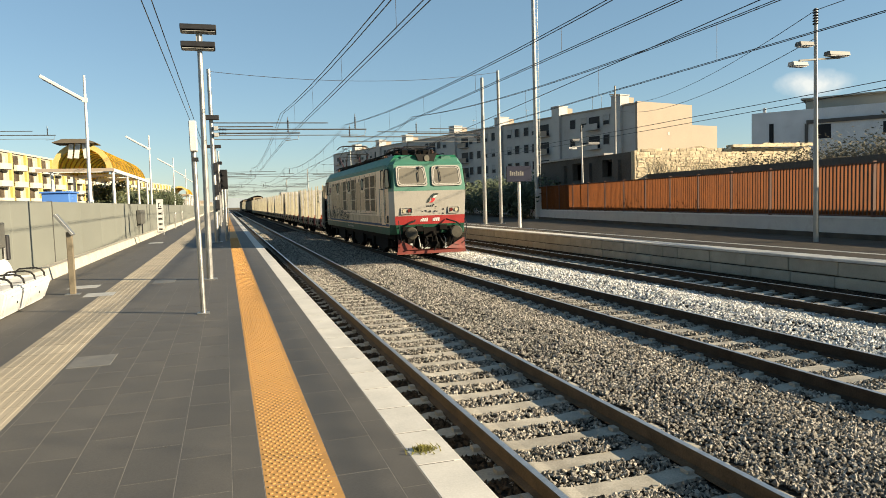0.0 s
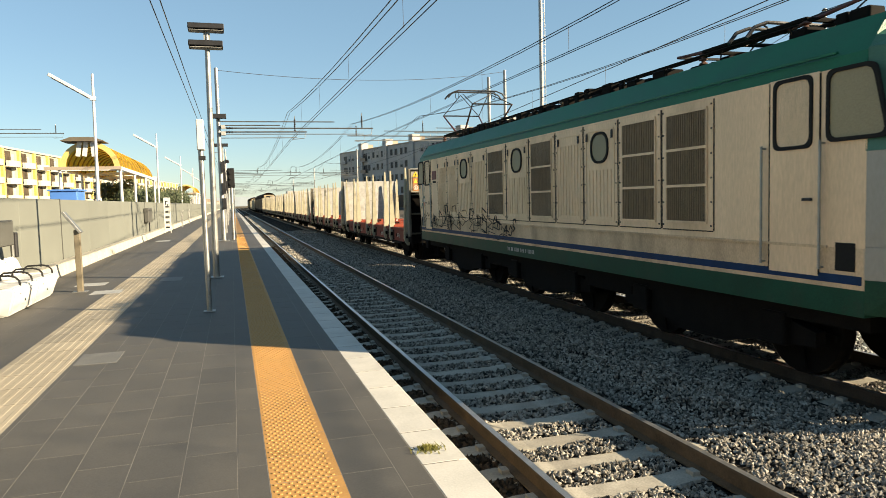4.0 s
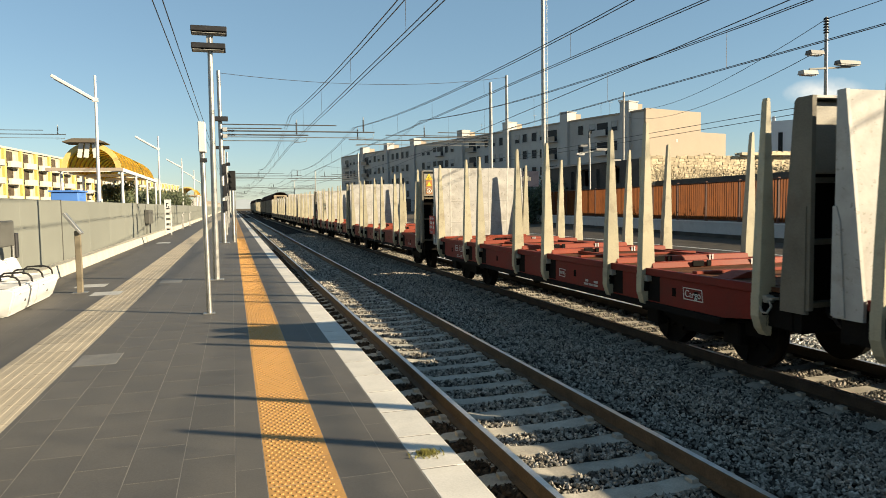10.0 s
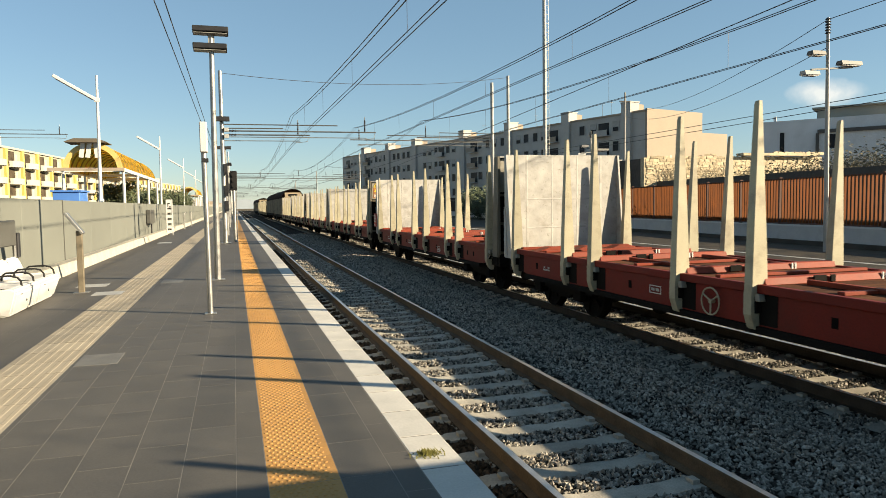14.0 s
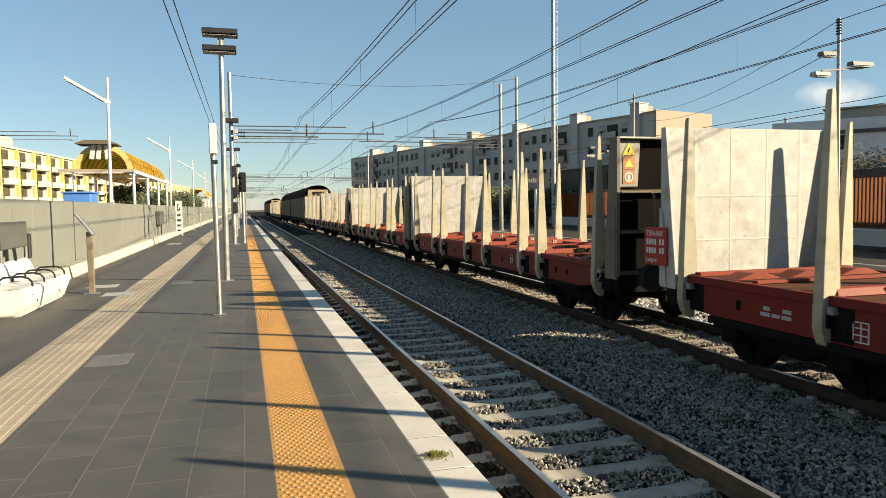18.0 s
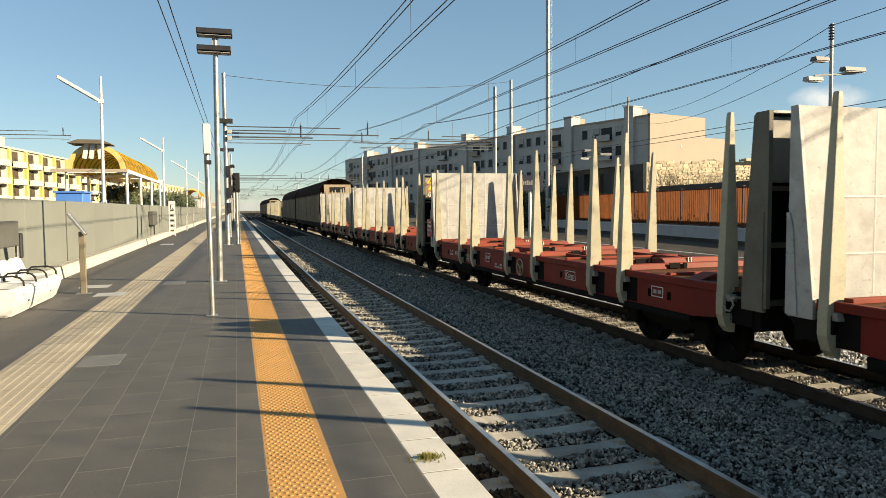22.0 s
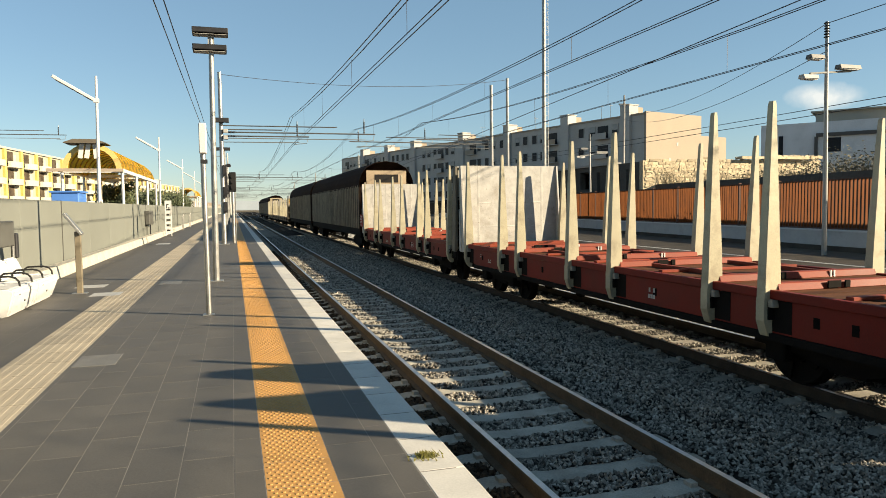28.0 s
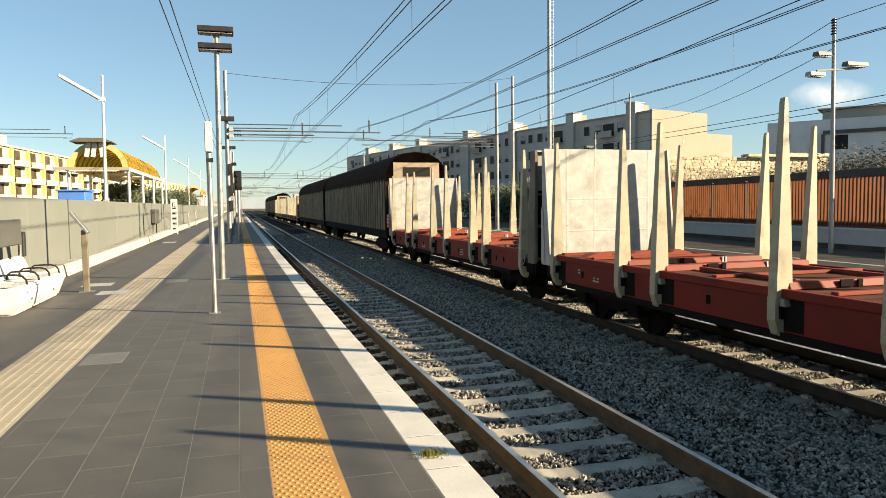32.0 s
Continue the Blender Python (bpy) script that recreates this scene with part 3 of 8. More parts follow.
for i in range(7):
    x = BEI0 + 0.06 + i * 0.095
    prism(bm, [(x - 0.026, PLAT - 0.001), (x + 0.026, PLAT - 0.001), (x + 0.018, PLAT + 0.0026), (x - 0.018, PLAT + 0.0026)], 0.004, 0.596)
bei_mesh = mesh_of(bm, "guide_slab")
for i in range(-16, 90):
    part("guide_slab", bei_mesh, M_BEIGE, plat, at=pose(0, 2.0 + i * 0.6, 0))
part("distant_guide_strip", boxes((BEI0 + 0.003, BEI1 - 0.003, 56, 330, PLAT - 0.03, PLAT)), M_BEIGE, plat)


# ---------------------------------------------------------------- wall along the near platform
wall = thing("wall_west", "smooth grey panel wall on a pale concrete kerb along the platform", "wall", kind="structure")
part("footing", boxes((WALL_X - 0.25, WALL_X + 0.22, 3, 330, PLAT - 0.1, 0.80)), M_KERB, wall)
bm = bmesh.new()
box(bm, -0.02, 0.34, 0.006, 1.19, 0, 0.30)
for vv in bm.verts:
    if vv.co.x > 0.2 and vv.co.z > 0.2:
        vv.co.x -= 0.07
bevel(bm, 0.012)
kerb_mesh = mesh_of(bm, "kerb_stone")
for i in range(60):
    part("kerb_stone", kerb_mesh, M_KERB, wall, at=pose(WALL_X + 0.2, 8 + i * 1.2, PLAT))
part("distant_kerb", boxes((WALL_X + 0.18, WALL_X + 0.5, 80, 330, PLAT, PLAT + 0.3)), M_KERB, wall)
bm = bmesh.new()
box(bm, -0.06, 0.06, 0.006, 3.994, 0.80, 2.51)
bevel(bm, 0.006)
pan_mesh = mesh_of(bm, "wall_panel")
for i in range(25):
    part("wall_panel", pan_mesh, M_GREYWALL, wall, at=pose(WALL_X, 2.0 + i * 4.0, 0))
    if i % 5 == 0:
        part("panel_post", boxes((-0.075, 0.075, -0.03, 0.03, 0.8, 2.52)), M_SIGNGREY, wall, at=pose(WALL_X, 2.0 + i * 4.0, 0))
part("distant_wall", boxes((WALL_X - 0.06, WALL_X + 0.06, 102.02, 330, 0.80, 2.49)), M_GREYWALL, wall)

# ---------------------------------------------------------------- far platform and its fence
farp = thing("platform_far", "old low platform edged with two courses of pale concrete blocks", "platform", kind="structure")
# dark body stands in for the shadow in and below the block courses
part("platform_body", boxes((FAR_EDGE + 0.06, 46, -12, 330, -0.6, PLAT - 0.09)), M_FOOTING, farp)
part("paving", boxes((FAR_EDGE + 0.58, 45.9, -12, 330, PLAT - 0.088, PLAT - 0.002)), M_ASPHALT, farp, "dark asphalt paving")
part("pale_stripe", boxes((FAR_EDGE + 1.55, FAR_EDGE + 1.75, -12, 330, PLAT - 0.002, PLAT + 0.002)), M_EDGE, farp, "faded white safety line")
def edge_block(w, h):
    bm = bmesh.new()
    box(bm, 0, 0.52, 0.008, w - 0.008, 0.0, h)
    bevel(bm, 0.014)
    return mesh_of(bm, "edge_block")


UPPER = [edge_block(w, 0.335) for w in (1.55, 0.8, 1.75)]
LOWER = [edge_block(w, 0.265) for w in (1.4, 1.7, 0.9)]
bm = bmesh.new()
box(bm, -0.05, 0.575, 0.006, 1.594, 0.0, 0.07)
bevel(bm, 0.01)
cap = mesh_of(bm, "coping_stone")
rs = random.Random(31)
for meshes, widths, dx, z in ((UPPER, (1.55, 0.8, 1.75), 0.0, 0.135), (LOWER, (1.4, 1.7, 0.9), -0.035, -0.16)):
    y = 2.0
    while y < 56:
        k = rs.choice((0, 0, 1, 2))
        part("edge_block", meshes[k], M_PALE, farp, at=pose(FAR_EDGE + dx + rs.uniform(-0.006, 0.006), y, z + rs.uniform(-0.004, 0.004), 0, 0, rs.uniform(-0.2, 0.2)))
        y += widths[k]
for i in range(34):
    part("coping_stone", cap, M_EDGE, farp, at=pose(FAR_EDGE, 2 + i * 1.6, PLAT - 0.07))
part("distant_blocks", boxes((FAR_EDGE, FAR_EDGE + 0.5, 56.7, 330, -0.5, PLAT - 0.07), (FAR_EDGE - 0.04, FAR_EDGE + 0.57, 56.5, 330, PLAT - 0.07, PLAT)), M_PALE, farp)

FEN_DIR = Vector((0.1017, 0.9948, 0)).normalized()
FEN_0 = Vector((19.48, 16.52, 0)) - FEN_DIR * 24
FEN_TURN = -math.degrees(math.atan2(FEN_DIR.x, FEN_DIR.y))
FEN_M = pose(FEN_0.x, FEN_0.y, 0, 0, 0, FEN_TURN)
FEN_LEN = 100.0
fwall = thing("wall_east", "low whitewashed wall with a grimy base behind the old platform", "wall", kind="structure", at=FEN_M)
part("wall_body", boxes((0.0, 0.30, 0, FEN_LEN, PLAT - 0.02, 1.22)), M_WHITEWALL, fwall)
part("wall_coping", boxes((-0.03, 0.33, 0, FEN_LEN, 1.22, 1.27)), M_WHITE, fwall)
part("wall_plinth", boxes((-0.10, -0.001, 0, FEN_LEN, PLAT - 0.02, 0.72)), M_FOOTING, fwall, "grimy concrete plinth")
fence = thing("fence", "rust-orange steel picket fence on a low whitewashed wall", "fence", at=FEN_M)
bm = bmesh.new()
box(bm, 0.09, 0.175, -0.016, 0.016, 1.34, 2.98)
slat_mesh = mesh_of(bm, "slat")
bm = bmesh.new()
box(bm, 0.08, 0.21, -0.04, 0.04, 1.27, 3.06)
bevel(bm, 0.006)
post_mesh = mesh_of(bm, "post")
nslat = 0
rest = bmesh.new()
for k in range(22):
    y = 2.15 + k * 2.5
    part("post", post_mesh, M_RUSTDARK, fence, at=pose(0, y, 0))
    for i in range(1, 15):
        q = y + i * 2.5 / 15
        if 14 < y < 68 and nslat < 300:
            part("slat", slat_mesh, M_RUSTFENCE, fence, at=pose(0, q, 0))
            nslat += 1
        else:
            box(rest, 0.09, 0.175, q - 0.016, q + 0.016, 1.34, 2.98)
tagged(part("outlying_slats", rest, M_RUSTFENCE, fence), kind="stuff")
part("rail_top", boxes((0.06, 0.21, 0, 55.2, 2.985, 3.02)), M_RUSTDARK, fence)
part("rail_bottom", boxes((0.10, 0.17, 0, 55.2, 1.295, 1.335)), M_RUSTDARK, fence)
# ---------------------------------------------------------------- rolling stock
TRAIN_X = TRACKS["middle"]
MOVING = []      # (thing, place along the track at the start)
TURNING = []     # (wheelset, seat on its thing, radius)


def wheelset_mesh(r):
    bm = bmesh.new()
    for sx in (-1, 1):
        rod(bm, (sx * 0.685, 0, 0), (sx * 0.82, 0, 0), r, n=24)
        rod(bm, (sx * 0.66, 0, 0), (sx * 0.685, 0, 0), r + 0.03, n=24)
        rod(bm, (sx * 0.82, 0, 0), (sx * 0.86, 0, 0), r * 0.45, n=12)
        for k in range(5):
            a = k * 1.2566
            box(bm, sx * 0.845 - 0.03, sx * 0.845 + 0.0, -0.03, 0.03, 0.1, r - 0.06, Matrix.Rotation(a, 4, 'X'))
    rod(bm, (-0.9, 0, 0), (0.9, 0, 0), 0.08, n=12)
    return mesh_of(bm, "wheelset")


WS_WAGON = wheelset_mesh(0.46)
WS_LOCO = wheelset_mesh(0.60)


def put_wheelset(parent, y, r, mesh):
    ob = part("wheelset", mesh, M_GRIMESHADE, parent, at=pose(0, y, r))
    TURNING.append((ob, y, r))
    return ob


def buffer_mesh():
    bm = bmesh.new()
    rod(bm, (0, 0, 0), (0, -0.42, 0), 0.10, n=14)
    rod(bm, (0, -0.02, 0), (0, -0.24, 0), 0.145, n=14)
    rod(bm, (0, -0.42, 0), (0, -0.47, 0), 0.225, 0.235, n=20)
    rod(bm, (0, -0.47, 0), (0, -0.50, 0), 0.235, 0.20, n=20)
    return mesh_of(bm, "buffer")


BUFFER = buffer_mesh()
BUFFER.materials.append(M_DARK)

M_BUFFER = material("oily_grey_buffer", (0.069, 0.063, 0.048), 0.6, 0.2, var=0.25, scale=4, stain=0.5, stain_col=(0.03, 0.026, 0.02), spec=0.2)
BUFFER_LOCO = buffer_mesh()
# these two dark paints stand in for shade in recesses and holes
M_DEEPSHADE = material("painted_deep_shade", (0.0055, 0.0048, 0.0042), 0.9, var=0.3, scale=3, spec=0.05)
M_FRAMEDARK = material("shade_darkened_frame", (0.10, 0.085, 0.062), 0.8, var=0.25, scale=2.5, stain=0.5, stain_col=(0.03, 0.025, 0.02), spec=0.15)
M_PLATE = material("faded_brown_plate", (0.30, 0.12, 0.03), 0.6, var=0.15, scale=8)
# leading wings: worn cream, darkened because they face away from the sun
M_WING = material("worn_wing_darkened_for_shade", (0.1256, 0.1131, 0.0874), 0.65, var=0.15, scale=2.5, stain=0.5, stain_col=(0.0713, 0.0513, 0.0312), stain_scale=2.2, spec=0.2)
M_BOARD = material("dull_red_board", (0.30, 0.022, 0.016), 0.55, var=0.12, scale=3, spec=0.2)
M_BOX = material("dirty_cream_box", (0.233, 0.216, 0.177), 0.65, var=0.15, scale=3, stain=0.5, stain_col=(0.0887, 0.0666, 0.0444), stain_scale=2.5)
# ---- stake wagon. Its y runs from the leading end to the trailing end; stakes stand at these places
W_LEN = 15.25
STAKES = [0.77, 3.26, 4.29, 6.77, 8.29, 10.74, 11.79, 14.26]
SILL_0, SILL_1 = 0.80, 14.44


def stake_mesh(side):
    """A folded steel stanchion: both edges drawing in towards the top, curved foot."""
    s = side
    bm = bmesh.new()
    outer = 1.50
    levels = []
    for z, w, d in ((1.10, 0.235, 0.070), (1.60, 0.205, 0.065), (2.30, 0.145, 0.050), (3.36, 0.058, 0.012), (3.41, 0.046, 0.0)):
        lean = 0.36 * (0.235 - w)
        inner = outer - lean - w
        levels.append([bm.verts.new((s * x, y, z)) for x, y in ((inner + w, -0.055), (inner + w - 0.008, -0.063), (inner, -0.063), (inner, d), (inner + w, d))])
    for p, q in zip(levels[:-1], levels[1:]):
        for i in range(5):
            bm.faces.new((p[i], p[(i + 1) % 5], q[(i + 1) % 5], q[i]))
    bm.faces.new(levels[0])
    bm.faces.new(levels[-1])
    # curved foot under the deck
    prism(bm, [(s * (outer + 0.004), 1.11), (s * (outer + 0.004), 0.84), (s * (outer - 0.05), 0.68), (s * (outer - 0.12), 0.60), (s * (outer - 0.18), 0.60), (s * (outer - 0.20), 0.78), (s * (outer - 0.20), 1.11)], -0.058, 0.075)
    bmesh.ops.recalc_face_normals(bm, faces=bm.faces[:])
    return mesh_of(bm, "stake")


def stake_wagon(at, label):
    w = thing("stake_wagon", label, "freight wagon", "wagons of the train", at=at)
    hw = 1.38
    sill = [(SILL_0, 1.10), (SILL_0, 0.78), (1.5, 0.70), (W_LEN - 1.5, 0.70), (SILL_1, 0.78), (SILL_1, 1.10)]
    for sx in (-1, 1):
        bm = bmesh.new()
        prism(bm, sill, *sorted((sx * hw, sx * (hw - 0.035))), 'x')
        part("side_sill", bm, M_WAGRED, w)
        part("edge_strip", bevel(boxes((sx * hw - 0.045, sx * hw + 0.045, SILL_0, SILL_1, 1.102, 1.21)), 0.008), M_WAGRED, w)
        part("lower_flange", boxes((sx * hw - 0.05, sx * hw + 0.05, 1.5, W_LEN - 1.5, 0.61 if sx < 0 else 0.672, 0.698)), M_GRIMESHADE, w)
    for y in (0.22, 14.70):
        part("headstock", boxes((-hw + 0.036, hw - 0.036, y, y + 0.12, 0.70, 1.10)), M_GRIMESHADE, w)
    part("centre_beam", boxes((-0.3, 0.3, 0.35, W_LEN - 0.56, 0.5, 1.08)), M_GRIMESHADE, w)
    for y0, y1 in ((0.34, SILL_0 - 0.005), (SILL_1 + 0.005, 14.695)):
        part("end_frame", boxes((-hw + 0.02, hw - 0.02, y0, y1, 0.72, 1.12)), M_GRIMESHADE, w)
    # deck planks, laid crosswise
    bm = bmesh.new()
    box(bm, -hw + 0.05, hw - 0.05, 0.004, 0.221, 1.135, 1.19)
    plank = mesh_of(bm, "deck_plank")
    n = int((14.5 - 0.5) / 0.228)
    for i in range(n):
        part("deck_plank", plank, M_PLANK, w, at=pose(0, 0.55 + i * 0.228, 0.0 if i % 3 else -0.004))
    # bolsters across the deck, one at each pair of stakes
    for y in STAKES[1:-1]:
        bm = bmesh.new()
        prism(bm, [(y - 0.09, 1.19), (y + 0.09, 1.19), (y + 0.06, 1.285), (y - 0.06, 1.285)], -hw + 0.06, hw - 0.06, 'x')
        bo = part("bolster", bevel(bm, 0.008), M_WAGRED2, w)
        for x in (0.50, 0.56):
            part("white_line", boxes((x - 0.012, x + 0.012, y - 0.094, y - 0.078, 1.195, 1.286)), M_WHITE, bo)
        part("clamp", bevel(boxes((-0.62, -0.42, y - 0.115, y - 0.092, 1.20, 1.29)), 0.006), M_GRIMESHADE, w)
        part("clamp", bevel(boxes((-0.36, -0.28, y - 0.115, y - 0.092, 1.20, 1.29)), 0.006), M_GRIMESHADE, w)
    # low bars between the bolsters and raised wedges by the ends
    for y in (2.25, 5.65, 7.64, 9.65, 13.05):
        part("cross_bar", bevel(boxes((-hw + 0.12, hw - 0.12, y - 0.05, y + 0.05, 1.19, 1.235)), 0.008), M_WAGRED2, w)
    for y0, y1 in ((4.65, 6.6), (8.7, 10.6)):
        for x in (-0.75, 0.75):
            part("stowed_bar", bevel(boxes((x - 0.04, x + 0.04, y0, y1, 1.19, 1.25)), 0.006), M_WAGRED2, w)
    for x, y in ((-0.85, 13.6), (0.0, 13.6), (0.85, 13.6), (-0.85, 1.7), (0.85, 1.7)):
        bm = bmesh.new()
        prism(bm, [(x - 0.38, 1.19), (x + 0.38, 1.19), (x + 0.10, 1.28), (x - 0.10, 1.28)], y - 0.16, y + 0.16)
        part("deck_wedge", bevel(bm, 0.008), M_WAGRED2, w)
    part("end_bar", bevel(boxes((-hw + 0.05, hw - 0.05, 14.05, 14.17, 1.19, 1.25)), 0.008), M_WAGRED2, w)
    for y in STAKES:
        for s, me in ((-1, STAKE_L), (1, STAKE_R)):
            st = part("stake", me, M_STAKE, w, at=pose(0, y, 0))
            part("socket", SOCKET_L if s < 0 else SOCKET_R, M_GRIMESHADE, st)
            part("lock_bell", BELL_L if s < 0 else BELL_R, M_BOX, st)
        # dark plate stands in for the shaded pocket beside each stake
        part("stake_pocket", boxes((-hw - 0.004, -hw + 0.0, max(SILL_0, y - 0.36), y - 0.06, 0.72, 1.10)), M_GRIMESHADE, w, "flat dark plate on the sill, painted for shade")
    # holes drawn as flat patches with their shade in the colour
    for y in (2.55, 2.05, 5.6, 9.6, 13.2):
        part("sill_hole", boxes((-hw - 0.003, -hw + 0.0, y - 0.045, y + 0.045, 0.85, 0.97)), M_DEEPSHADE, w)
    # leading bulkhead: seen from outside, open frame round a recessed plate blackened for shade
    bk = part("bulkhead", BULK_A, M_PANEL, w)
    for me in BULK_A_WINGS:
        part("wing", me, M_WING, bk)
    part("outer_skin", BULK_SKIN, M_DEEPSHADE, bk)
    part("top_flange", BULK_A_TOP, M_PANEL, bk)
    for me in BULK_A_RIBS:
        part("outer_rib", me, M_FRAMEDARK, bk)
    part("corner_panel", BULK_BOX, M_BOX, bk)
    part("handrail", BULK_LADDER, M_BULKBACK, bk)
    part("warning_plate", BULK_SIGN_Y, M_SIGNYEL, bk, "yellow warning triangle plate")
    part("warning_plate", BULK_SIGN_R, M_PLATE, bk, "brown and white prohibition plate")
    part("warning_plate", BULK_SIGN_O, M_PLATE, bk, "brown and yellow warning plate")
    part("warning_mark", BULK_SIGN_T, M_SIGNYEL, bk)
    part("torn_label", BULK_SIGN_W, M_WHITE, bk)
    part("warning_bolt", BULK_SIGN_B, M_BLACK, bk)
    part("tow_hook", TOW_HOOK, M_BOX, w, "dull cream rope hook")
    # trailing bulkhead: its scraped, seamed inside leans outwards
    bk = part("bulkhead", BULK_B, M_PANEL, w)
    for me in BULK_B_SEAMS:
        part("plate_seam", me, M_PANEL, bk)
    for me in BULK_B_WINGS:
        part("wing", me, M_PANEL, bk)
    part("top_flange", BULK_B_TOP, M_PANEL, bk)
    part("outer_skin", BULK_B_SKIN, M_PANEL, bk)
    part("end_platform", boxes((-1.36, 1.36, 14.83, 15.25, 1.04, 1.10)), M_GRIMESHADE, w)
    part("written_board", BULK_BOARD, M_BOARD, w, "red board with rows of white writing")
    for k, (txt, size) in enumerate((("TEN-RIV", 0.12), ("", 0), ("", 0), ("Laaprs", 0.105))):
        z = 1.735 - k * 0.13
        if txt:
            part("board_writing", lettering(txt, size), M_WHITE, w, at=pose(-1.4935, 15.15, z, 90, 0, -90))
        else:
            for j in (0, 1, 2, 3, 5, 6):
                part("board_writing", boxes((-1.496, -1.4925, 15.14 - j * 0.068 - 0.045, 15.14 - j * 0.068, z, z + 0.085)), M_WHITE, w)
    # bogies
    for yb in (2.5, W_LEN - 2.5):
        for sx in (-1, 1):
            bm = bmesh.new()
            prism(bm, [(-1.35, 0.62), (-1.35, 0.47), (-0.6, 0.44), (-0.35, 0.36), (0.35, 0.36), (0.6, 0.44), (1.35, 0.47), (1.35, 0.62), (0.4, 0.74), (-0.4, 0.74)], sx * 1.0 - 0.07, sx * 1.0 + 0.07, 'x')
            part("bogie_side", bm, M_GRIMESHADE, w, at=pose(0, yb, 0))
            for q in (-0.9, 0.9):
                part("axle_box", bevel(boxes((sx * 1.08 - 0.09, sx * 1.08 + 0.09, q - 0.16, q + 0.16, 0.32, 0.62)), 0.02), M_GRIMESHADE, w, at=pose(0, yb, 0))
        part("bogie_bolster", boxes((-1.0, 1.0, yb - 0.25, yb + 0.25, 0.3, 0.6)), M_GRIMESHADE, w)
        for q in (-0.9, 0.9):
            put_wheelset(w, yb + q, 0.46, WS_WAGON)
    for y, rz in ((0.22, 0), (14.82, 180)):
        for sx in (-1, 1):
            part("buffer", BUFFER, M_DARK, w, at=pose(sx * 0.875, y + (0.12 if rz == 0 else -0.12), 0.98, 0, 0, rz))
        bm = bmesh.new()
        d = -1 if rz == 0 else 1
        rods([(0, y, 0.98), (0, y + d * 0.30, 0.96), (0.0, y + d * 0.40, 0.90)], 0.045, 8, bm)
        rods([(0.35, y, 0.75), (0.38, y + d * 0.2, 0.5), (0.2, y + d * 0.38, 0.42)], 0.022, 6, bm)
        part("coupling", bm, M_GRIMESHADE, w)
    return w


def lettering(text, size):
    """Flat writing as a mesh, in the x-y plane from the origin to the right."""
    cu = bpy.data.curves.new("writing", 'FONT')
    cu.body, cu.size, cu.extrude = text, size, 0.0015
    ob = bpy.data.objects.new("writing", cu)
    me = bpy.data.meshes.new_from_object(ob)
    bpy.data.objects.remove(ob)
    return me


STAKE_L, STAKE_R = stake_mesh(-1), stake_mesh(1)


def socket_mesh(s):
    bm = bmesh.new()
    box(bm, *sorted((s * 1.10, s * 1.30)), -0.15, 0.02, 1.0, 1.12)
    box(bm, *sorted((s * 1.382, s * 1.455)), -0.09, 0.12, 0.86, 1.06)
    rod(bm, (s * 1.22, -0.20, 1.08), (s * 1.22, -0.10, 1.08), 0.045, n=8)
    return mesh_of(bm, "socket")


SOCKET_L, SOCKET_R = socket_mesh(-1), socket_mesh(1)
for me in (STAKE_L, STAKE_R):
    me.materials.append(M_STAKE)
def bell_mesh(s):
    bm = bmesh.new()
    prism(bm, [(-0.165, 1.01), (-0.075, 1.01), (-0.075, 1.10), (-0.14, 1.10)], *sorted((s * 1.36, s * 1.47)), 'x')
    bevel(bm, 0.01)
    return mesh_of(bm, "lock_bell")


BELL_L, BELL_R = bell_mesh(-1), bell_mesh(1)
BTOP = 3.34


INSIDE = 14.74      # inner face of a trailing bulkhead


def ridge(x0, x1, z0, z1, out):
    bm = bmesh.new()
    # a ridge of weld, peaked along its middle
    if x1 - x0 > z1 - z0:
        prism(bm, [(INSIDE, z0), (INSIDE - out, (z0 + z1) / 2), (INSIDE, z1)], x0, x1, 'x')
    else:
        prism(bm, [(x0, INSIDE), ((x0 + x1) / 2, INSIDE - out), (x1, INSIDE)], z0, z1, 'z')
    return mesh_of(bm, "plate_seam")


# leading end: its outside looks to -y
bm = bmesh.new()
prism(bm, [(0.38, 1.12), (0.40, 1.12), (0.25, BTOP - 0.03), (0.23, BTOP - 0.03)], -1.41, 1.41, 'x')
BULK_A = mesh_of(bm, "bulkhead")
BULK_A_TOP = mesh_of(boxes((-1.41, 1.41, 0.0, 0.25, BTOP - 0.028, BTOP)), "top_flange")
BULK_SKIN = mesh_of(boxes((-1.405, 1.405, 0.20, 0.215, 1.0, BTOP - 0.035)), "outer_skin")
BULK_A_WINGS, BULK_B_WINGS = [], []
